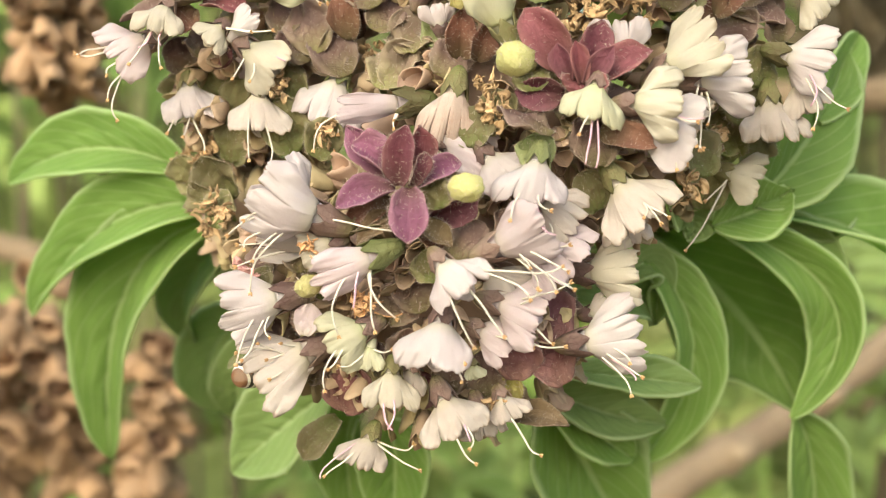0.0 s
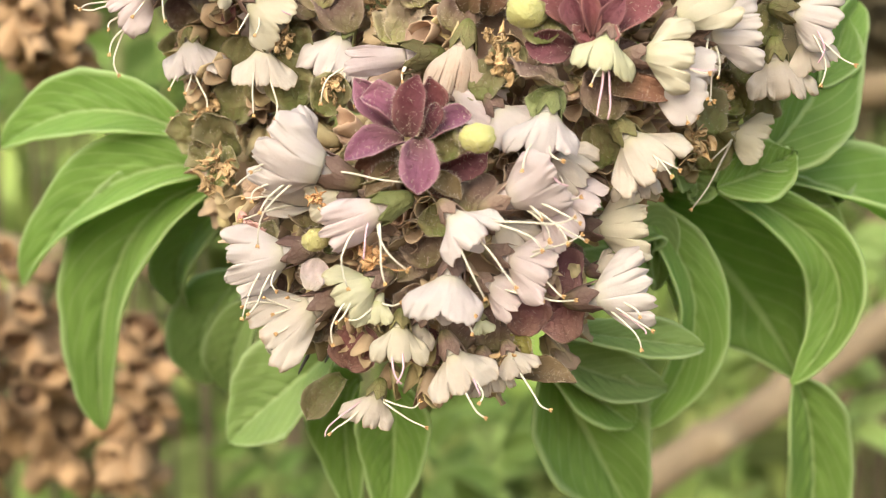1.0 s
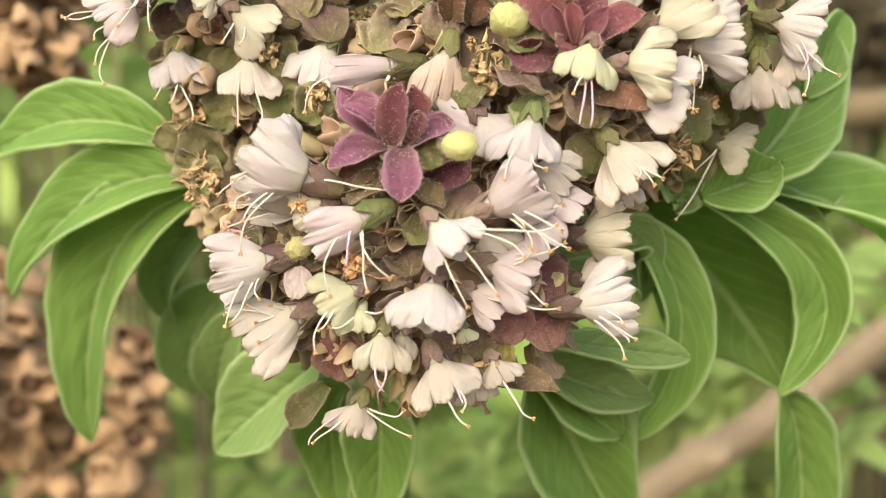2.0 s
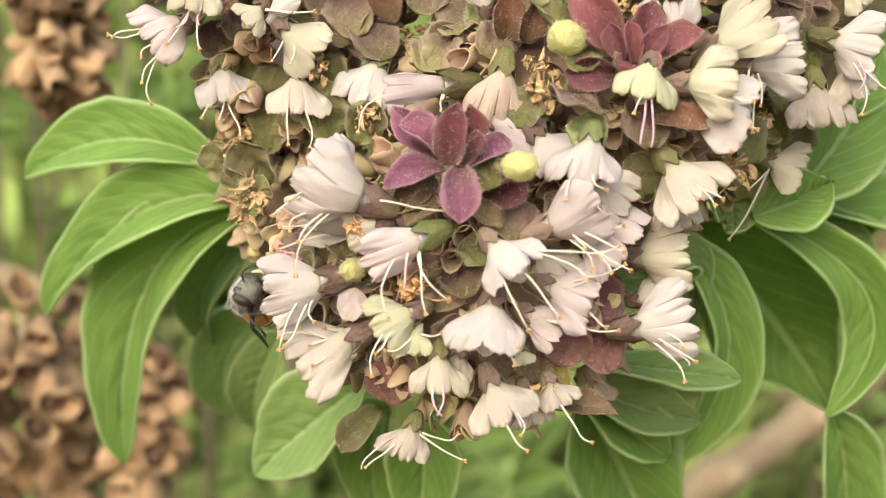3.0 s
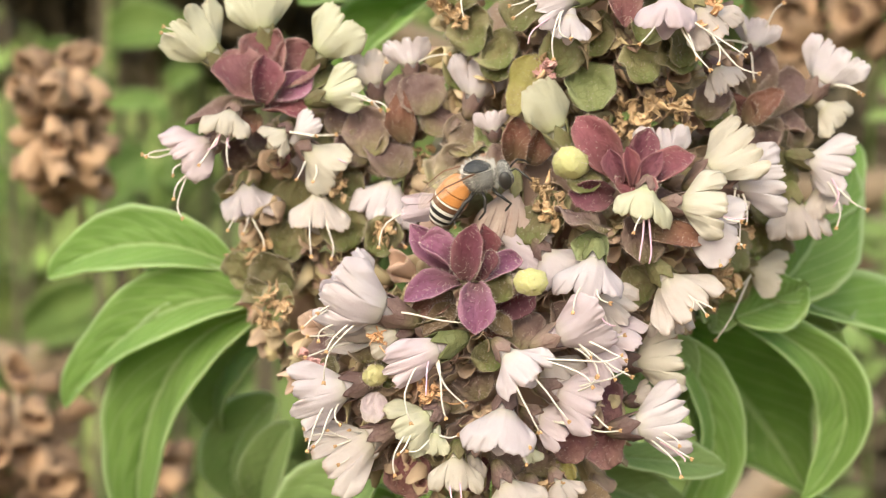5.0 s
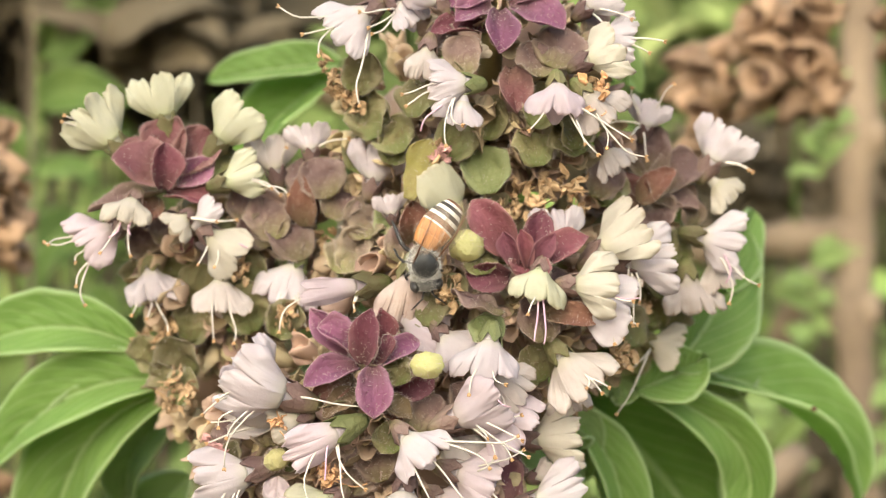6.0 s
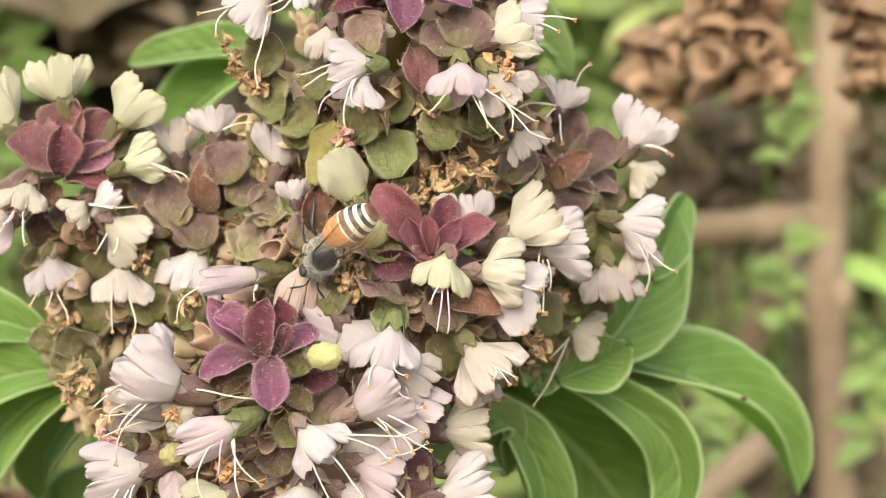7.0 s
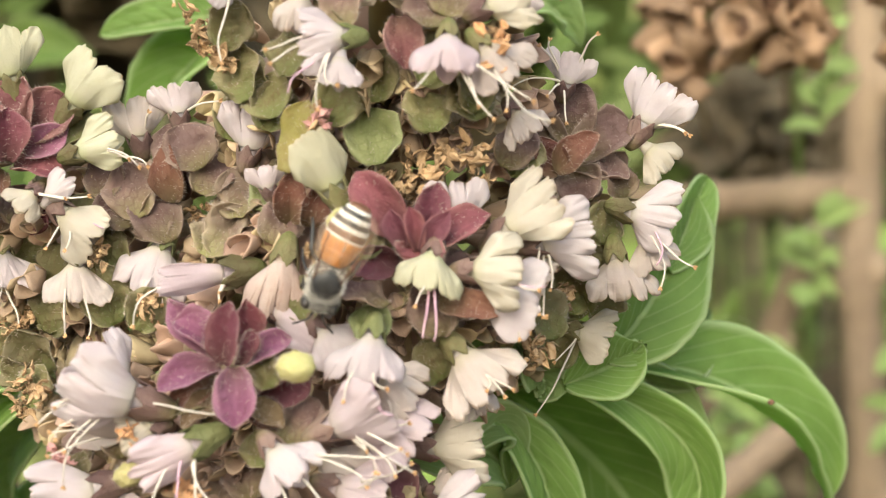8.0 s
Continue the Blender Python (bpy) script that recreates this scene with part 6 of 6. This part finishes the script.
BEE_WHITE = band_material("bee_white_hair", (0.62, 0.58, 0.52), (0.82, 0.79, 0.74), 0.7, 0.2)
BEE_BROWN = band_material("bee_brown", (0.10, 0.045, 0.025), (0.22, 0.11, 0.06), 0.45)
BEE_HAIR = plain_material("bee_hair", (0.42, 0.40, 0.38), (0.64, 0.62, 0.58), 0.7, 2000)


def wing_material():
    m, n, l, b = shader("bee_wing", 0.25, 0.5)
    u, v = uv_axes(n, l)
    w = ramp(n, l, math_node(n, l, "ABSOLUTE", math_node(n, l, "SINE", math_node(n, l, "MULTIPLY_ADD", u, 11.0, math_node(n, l, "MULTIPLY", v, 4.0)))), [(0.0, 1.0), (0.16, 0.0)])
    b.inputs["Base Color"].default_value = (0.50, 0.38, 0.29, 1)
    l.new(math_node(n, l, "MULTIPLY_ADD", w, 0.35, 0.10), b.inputs["Alpha"])
    return m


BEE_WING = wing_material()


def fur(ob, c, r, n, length, seed, material=None):
    rnd = random.Random(seed)
    P, Dn = [], []
    for k in range(n):
        d = unit((rnd.gauss(0, 1), rnd.gauss(0, 1), rnd.gauss(0.2, 1)))
        P.append(np.array(c) + d * np.array(r))
        Dn.append(d + np.array((-0.3, 0, 0.1)))
    h = Geo()
    h.hairs(P, Dn, length * 0.9, 0.011)
    part("fur", h, material or BEE_HAIR, ob)


def make_bee():
    big = 1.1
    bee = thing("bee", 0, 0, 0, "small dwarf honey bee with orange, black and white banded abdomen", "bee")
    g = Geo()
    g.ball((0, 0, 0), (1.35, 1.2, 1.12), None, 20, 14, 0.05, 1)
    g.ball((-0.85, 0, 0.28), (0.5, 0.75, 0.55), None, 12, 8, 0.05, 2)
    th = part("thorax", g, BEE_GREY, bee, at=(0, 0, 0))
    fur(th, (0, 0, 0), (1.35, 1.2, 1.12), 1300, 0.30, 5)
    g = Geo()
    g.blade((0.98, 0, 0.84), (-0.05, 0, 1.74), (-1.12, 0, 0.95), (0, 0, 1), 2.1, "round", -0.8, 0, 0.02, 0.08, 13, 13)
    part("back_plate", g, BEE_PLATE, th, "bare shiny black plate on the back")
    g = Geo()
    g.ball((1.72, 0, -0.25), (0.62, 1.14, 0.92), None, 18, 12, 0.04, 3)
    g.ball((2.15, 0, -0.55), (0.32, 0.5, 0.5), None, 12, 8, 0.04, 4)
    hd = part("head", g, BEE_GREY, bee, at=(1.35, 0, -0.1))
    ring = Geo()
    rnd = random.Random(31)
    P, Dn = [], []
    for k in range(420):
        w = rnd.uniform(-0.6, 3.74)
        P.append((1.12 + rnd.gauss(0, 0.06), 1.0 * math.cos(w), 0.9 * math.sin(w) - 0.05))
        Dn.append((rnd.gauss(0.1, 0.4), math.cos(w), math.sin(w)))
    for k in range(360):
        w = rnd.uniform(0, 6.283)
        P.append((-0.05 + 1.08 * math.cos(w), 1.02 * math.sin(w), 0.86 - 0.1 * math.cos(2 * w)))
        Dn.append((math.cos(w) + rnd.gauss(0, 0.2), math.sin(w) + rnd.gauss(0, 0.2), 0.6))
    ring.hairs(P, Dn, 0.36, 0.012)
    part("collar_hair", ring, BEE_HAIR, th, "pale hair round the back plate and neck")
    fur(hd, (1.7, 0, -0.2), (0.6, 1.08, 0.9), 420, 0.24, 6)
    for s in (-1, 1):
        g = Geo()
        g.ball((1.80, 0.86 * s, -0.18), (0.50, 0.40, 0.76), None, 14, 10)
        part("eye", g, BEE_BLACK, hd, "glossy black compound eye")
        g = Geo()
        g.tube([(2.2, 0.25 * s, 0.1), (2.7, 0.5 * s, 0.45), (2.95, 0.8 * s, 0.4), (3.4, 1.15 * s, 0.0), (3.7, 1.3 * s, -0.4)], [0.07, 0.06, 0.075, 0.075, 0.06], 7)
        part("antenna", g, BEE_BLACK, hd)
    # the abdomen hangs at the waist, its segments overlap like tiles
    bands = [(0.0, 1.0, BEE_ORANGE), (0.95, 1.75, BEE_ORANGE), (1.7, 1.9, BEE_WHITE), (1.85, 2.35, BEE_BROWN), (2.3, 2.65, BEE_WHITE), (2.6, 3.0, BEE_BLACK), (2.95, 3.3, BEE_WHITE), (3.25, 3.6, BEE_BLACK), (3.55, 3.8, BEE_WHITE), (3.75, 4.1, BEE_BROWN)]

    def girth(d):
        k = d / 4.15
        return 0.28 + 1.08 * math.sin(math.pi * min(1, 0.10 + 0.86 * k)) ** 0.62 * (1 - 0.12 * k)

    ab, wings = None, []
    for k, (a, b, mat) in enumerate(bands):
        g = Geo()
        pts = [(-1.25 - (a + (b - a) * i / 6), 0, 0.0 - 0.05 * ((a + (b - a) * i / 6)) ** 1.3) for i in range(7)]
        rad = [girth(a + (b - a) * i / 6) * (0.985 + 0.02 * i / 6) for i in range(7)]
        if k == len(bands) - 1:
            rad[-1], rad[-2] = 0.12, rad[-2] * 0.8
        g.tube(pts, rad, 22)
        if ab is None:
            ab = part("abdomen", g, mat, bee, "orange, black and white banded abdomen", at=(-1.25, 0, 0))
        else:
            part("abdomen_band", g, mat, ab)
    fur(ab, (-2.6, 0, -0.1), (1.5, 1.3, 1.28), 220, 0.16, 8)
    for s in (-1, 1):
        g = Geo()
        g.blade((-0.3, 0.85 * s, 0.85), (-3.0, 0.85 * s, 1.55), (-5.3, 0.75 * s, 0.85), (0, 0.25 * s, 1), 2.0, "obovate", 0.15, 0, 0.03, 0.02, 11, 17)
        w = part("wing", g, BEE_WING, bee, "clear brownish folded wing", at=(-0.3, 0.85 * s, 0.85))
        wings.append(w)
        w.visible_shadow = False
        g = Geo()
        g.tube([(-0.3, 0.85 * s, 0.87), (-2.6, 1.15 * s, 1.35), (-4.2, 1.25 * s, 1.1)], [0.07, 0.05, 0.03], 6)
        part("wing_vein", g, BEE_BROWN, w)
        for i, (x0, x1, x2, y2) in enumerate(((0.75, 1.3, 1.9, 1.2), (0.0, 0.1, -0.1, 1.7), (-0.6, -1.4, -2.3, 1.6))):
            g = Geo()
            fat = 0.12 if i < 2 else 0.17
            g.tube([(x0, 0.55 * s, -0.8), ((x0 + x1) / 2, 1.15 * s, -0.95), (x1, 1.4 * s, -1.1), ((x1 + x2) / 2, (1.4 + y2) / 2 * s, -1.6), (x2, y2 * s, -2.0), (x2 - 0.35, (y2 + 0.1) * s, -2.3), (x2 - 0.55, (y2 + 0.2) * s, -2.45)], [0.13, fat, fat * 0.95, fat * 0.9, fat * 0.75, 0.09, 0.06], 8)
            part("leg", g, BEE_BLACK, bee)
    for o in bee.children_recursive:
        for v in o.data.vertices:
            v.co *= big
        o.location *= big
    return bee, ab, wings


bee, abdomen, wings = make_bee()


def stance(x, y, z, ahead, back):
    """The bee's pose: its place in metres, the way it faces and the way its back is turned."""
    f = Vector(ahead).normalized()
    u = Vector(back)
    u = (u - f * f.dot(u)).normalized()
    side = u.cross(f)
    return Matrix(((f.x, side.x, u.x, x), (f.y, side.y, u.y, y), (f.z, side.z, u.z, z), (0, 0, 0, 1)))


def motions():
    walk(bee, [
        (0, stance(-0.01082, 0.00830, -0.01134, (0.85, 0.37, 0.37), (-0.09, -0.59, 0.80))),
        (0.3, stance(-0.01089, 0.00976, -0.01134, (0.85, 0.37, 0.37), (-0.09, -0.59, 0.80))),
        (0.5, stance(-0.01125, 0.01216, -0.01114, (0.85, 0.37, 0.37), (-0.09, -0.59, 0.80))),
        (1, stance(-0.00941, 0.01222, -0.01252, (0.85, 0.37, 0.37), (-0.09, -0.59, 0.80))),
        (2.3, stance(-0.01320, 0.00900, -0.01054, (-0.21, -0.52, -0.83), (-0.73, -0.49, 0.49))),
        (2.5, stance(-0.01502, 0.00750, -0.00978, (-0.21, -0.64, -0.74), (-0.71, -0.42, 0.56))),
        (2.6, stance(-0.01620, 0.00650, -0.01079, (-0.21, -0.74, -0.64), (-0.62, -0.40, 0.67))),
        (2.8, stance(-0.01603, 0.00620, -0.01126, (-0.11, -0.97, -0.22), (-0.62, -0.10, 0.78))),
        (3, stance(-0.01683, 0.00600, -0.00772, (0.11, -0.90, 0.42), (-0.92, 0.07, 0.38))),
        (3.1, stance(-0.01660, 0.00550, -0.00501, (0.21, -0.52, 0.83), (-0.97, -0.24, 0.09))),
        (3.2, stance(-0.01614, 0.00520, -0.00268, (0.25, -0.20, 0.95), (-0.92, -0.36, 0.17))),
        (3.3, stance(-0.01539, 0.00350, -0.00106, (0.40, 0.10, 0.91), (-0.83, -0.37, 0.41))),
        (3.5, stance(-0.01368, 0.00120, 0.00181, (0.84, 0.00, 0.55), (-0.49, -0.46, 0.74))),
        (3.7, stance(-0.01388, 0.00020, 0.00328, (0.89, -0.44, 0.11), (-0.29, -0.36, 0.89))),
        (3.8, stance(-0.01417, 0.00000, 0.00396, (0.66, -0.66, -0.36), (0.07, -0.42, 0.91))),
        (4, stance(-0.00990, -0.00120, 0.00439, (0.95, -0.20, 0.22), (-0.28, -0.34, 0.90))),
        (4.2, stance(-0.00804, -0.00150, 0.00545, (0.99, -0.10, 0.00), (-0.05, -0.44, 0.90))),
        (5.3, stance(0.00305, 0.00059, 0.01117, (0.97, -0.10, 0.20), (-0.21, -0.75, 0.63))),
        (5.5, stance(0.00334, 0.00010, 0.01038, (0.99, -0.10, 0.03), (-0.10, -0.89, 0.45))),
        (5.7, stance(0.00270, -0.00020, 0.00784, (0.98, -0.20, -0.05), (-0.17, -0.93, 0.33))),
        (5.8, stance(0.00286, -0.00157, 0.00723, (0.96, -0.25, -0.10), (-0.24, -0.96, 0.12))),
        (6, stance(0.00451, -0.00042, 0.01033, (0.10, 0.36, -0.93), (0.10, -0.93, -0.35))),
        (6.2, stance(0.00477, -0.00126, 0.00955, (-0.36, 0.52, -0.78), (-0.02, -0.84, -0.55))),
        (6.3, stance(0.00468, -0.00107, 0.00899, (-0.42, 0.53, -0.74), (-0.03, -0.82, -0.57))),
        (6.7, stance(0.00469, -0.00061, 0.00905, (-0.42, 0.53, -0.74), (-0.03, -0.82, -0.57))),
        (7, stance(0.00448, -0.00047, 0.01001, (-0.37, 0.48, -0.80), (-0.00, -0.86, -0.51))),
        (7.2, stance(0.00317, -0.00049, 0.01087, (-0.32, 0.42, -0.85), (-0.10, -0.90, -0.41))),
        (7.5, stance(0.00704, -0.00179, 0.00913, (-0.05, 0.41, -0.91), (-0.00, -0.91, -0.41))),
        (7.8, stance(0.00633, -0.00118, 0.00845, (-0.26, 0.41, -0.87), (-0.01, -0.91, -0.42))),
        (8, stance(0.00673, -0.00226, 0.00783, (-0.30, 0.41, -0.86), (-0.01, -0.91, -0.42))),
    ])
    walk(abdomen, [
        (0, pose(-0.00138, 0, 0, 0, 25, 30)),
        (0.3, pose(-0.00138, 0, 0, 0, 25, 28)),
        (0.5, pose(-0.00138, 0, 0, 0, -39, -50)),
        (1, pose(-0.00138, 0, 0, 0, -36, -50)),
        (2.3, pose(-0.00138, 0, 0, 0, -20, -25)),
        (2.5, pose(-0.00138, 0, 0, 0, -20, -25)),
        (2.6, pose(-0.00138, 0, 0, 0, -20, -25)),
        (2.8, pose(-0.00138, 0, 0, 0, -20, -25)),
        (3, pose(-0.00138, 0, 0, 0, -20, -25)),
        (3.1, pose(-0.00138, 0, 0, 0, -20, -25)),
        (3.2, pose(-0.00138, 0, 0, 0, -30, -40)),
        (3.3, pose(-0.00138, 0, 0, 0, -36, -50)),
        (3.5, pose(-0.00138, 0, 0, 0, -43, -16)),
        (3.7, pose(-0.00138, 0, 0, 0, -55, -16)),
        (3.8, pose(-0.00138, 0, 0, 0, -68, -39)),
        (4, pose(-0.00138, 0, 0, 0, -48, -31)),
        (4.2, pose(-0.00138, 0, 0, 0, -48, 3)),
        (5.3, pose(-0.00138, 0, 0, 0, -44, 2)),
        (5.5, pose(-0.00138, 0, 0, 0, -26, -8)),
        (5.7, pose(-0.00138, 0, 0, 0, -17, -38)),
        (5.8, pose(-0.00138, 0, 0, 0, -3, -50)),
        (6, pose(-0.00138, 0, 0, 0, -11, -50)),
        (6.2, pose(-0.00138, 0, 0, 0, -1, -26)),
        (6.3, pose(-0.00138, 0, 0, 0, 2, -24)),
        (6.7, pose(-0.00138, 0, 0, 0, 7, -23)),
        (7, pose(-0.00138, 0, 0, 0, 13, -32)),
        (7.2, pose(-0.00138, 0, 0, 0, 11, -39)),
        (7.5, pose(-0.00138, 0, 0, 0, 0, -18)),
        (7.8, pose(-0.00138, 0, 0, 0, -21, -21)),
        (8, pose(-0.00138, 0, 0, 0, -8, -13)),
    ])
    walk(wings[0], [
        (0, pose(-0.00033, -0.000935, 0.000935, 0, 12, 21)),
        (0.3, pose(-0.00033, -0.000935, 0.000935, 0, 12, 20)),
        (0.5, pose(-0.00033, -0.000935, 0.000935, 0, -19, -35)),
        (1, pose(-0.00033, -0.000935, 0.000935, 0, -18, -35)),
        (2.3, pose(-0.00033, -0.000935, 0.000935, 0, -10, -17)),
        (2.5, pose(-0.00033, -0.000935, 0.000935, 0, -10, -17)),
        (2.6, pose(-0.00033, -0.000935, 0.000935, 0, -10, -17)),
        (2.8, pose(-0.00033, -0.000935, 0.000935, 0, -10, -17)),
        (3, pose(-0.00033, -0.000935, 0.000935, 0, -10, -17)),
        (3.1, pose(-0.00033, -0.000935, 0.000935, 0, -10, -17)),
        (3.2, pose(-0.00033, -0.000935, 0.000935, 0, -15, -28)),
        (3.3, pose(-0.00033, -0.000935, 0.000935, 0, -18, -35)),
        (3.5, pose(-0.00033, -0.000935, 0.000935, 0, -21, -11)),
        (3.7, pose(-0.00033, -0.000935, 0.000935, 0, -28, -11)),
        (3.8, pose(-0.00033, -0.000935, 0.000935, 0, -34, -27)),
        (4, pose(-0.00033, -0.000935, 0.000935, 0, -24, -22)),
        (4.2, pose(-0.00033, -0.000935, 0.000935, 0, -24, 2)),
        (5.3, pose(-0.00033, -0.000935, 0.000935, 0, -22, 1)),
        (5.5, pose(-0.00033, -0.000935, 0.000935, 0, -13, -6)),
        (5.7, pose(-0.00033, -0.000935, 0.000935, 0, -9, -27)),
        (5.8, pose(-0.00033, -0.000935, 0.000935, 0, -2, -35)),
        (6, pose(-0.00033, -0.000935, 0.000935, 0, -5, -35)),
        (6.2, pose(-0.00033, -0.000935, 0.000935, 0, -0, -19)),
        (6.3, pose(-0.00033, -0.000935, 0.000935, 0, 1, -16)),
        (6.7, pose(-0.00033, -0.000935, 0.000935, 0, 4, -16)),
        (7, pose(-0.00033, -0.000935, 0.000935, 0, 7, -22)),
        (7.2, pose(-0.00033, -0.000935, 0.000935, 0, 5, -28)),
        (7.5, pose(-0.00033, -0.000935, 0.000935, 0, 0, -12)),
        (7.8, pose(-0.00033, -0.000935, 0.000935, 0, -10, -15)),
        (8, pose(-0.00033, -0.000935, 0.000935, 0, -4, -9)),
    ])
    walk(wings[1], [
        (0, pose(-0.00033, 0.000935, 0.000935, 0, 12, 21)),
        (0.3, pose(-0.00033, 0.000935, 0.000935, 0, 12, 20)),
        (0.5, pose(-0.00033, 0.000935, 0.000935, 0, -19, -35)),
        (1, pose(-0.00033, 0.000935, 0.000935, 0, -18, -35)),
        (2.3, pose(-0.00033, 0.000935, 0.000935, 0, -10, -17)),
        (2.5, pose(-0.00033, 0.000935, 0.000935, 0, -10, -17)),
        (2.6, pose(-0.00033, 0.000935, 0.000935, 0, -10, -17)),
        (2.8, pose(-0.00033, 0.000935, 0.000935, 0, -10, -17)),
        (3, pose(-0.00033, 0.000935, 0.000935, 0, -10, -17)),
        (3.1, pose(-0.00033, 0.000935, 0.000935, 0, -10, -17)),
        (3.2, pose(-0.00033, 0.000935, 0.000935, 0, -15, -28)),
        (3.3, pose(-0.00033, 0.000935, 0.000935, 0, -18, -35)),
        (3.5, pose(-0.00033, 0.000935, 0.000935, 0, -21, -11)),
        (3.7, pose(-0.00033, 0.000935, 0.000935, 0, -28, -11)),
        (3.8, pose(-0.00033, 0.000935, 0.000935, 0, -34, -27)),
        (4, pose(-0.00033, 0.000935, 0.000935, 0, -24, -22)),
        (4.2, pose(-0.00033, 0.000935, 0.000935, 0, -24, 2)),
        (5.3, pose(-0.00033, 0.000935, 0.000935, 0, -22, 1)),
        (5.5, pose(-0.00033, 0.000935, 0.000935, 0, -13, -6)),
        (5.7, pose(-0.00033, 0.000935, 0.000935, 0, -9, -27)),
        (5.8, pose(-0.00033, 0.000935, 0.000935, 0, -2, -35)),
        (6, pose(-0.00033, 0.000935, 0.000935, 0, -5, -35)),
        (6.2, pose(-0.00033, 0.000935, 0.000935, 0, -0, -19)),
        (6.3, pose(-0.00033, 0.000935, 0.000935, 0, 1, -16)),
        (6.7, pose(-0.00033, 0.000935, 0.000935, 0, 4, -16)),
        (7, pose(-0.00033, 0.000935, 0.000935, 0, 7, -22)),
        (7.2, pose(-0.00033, 0.000935, 0.000935, 0, 5, -28)),
        (7.5, pose(-0.00033, 0.000935, 0.000935, 0, 0, -12)),
        (7.8, pose(-0.00033, 0.000935, 0.000935, 0, -10, -15)),
        (8, pose(-0.00033, 0.000935, 0.000935, 0, -4, -9)),
    ])


motions()
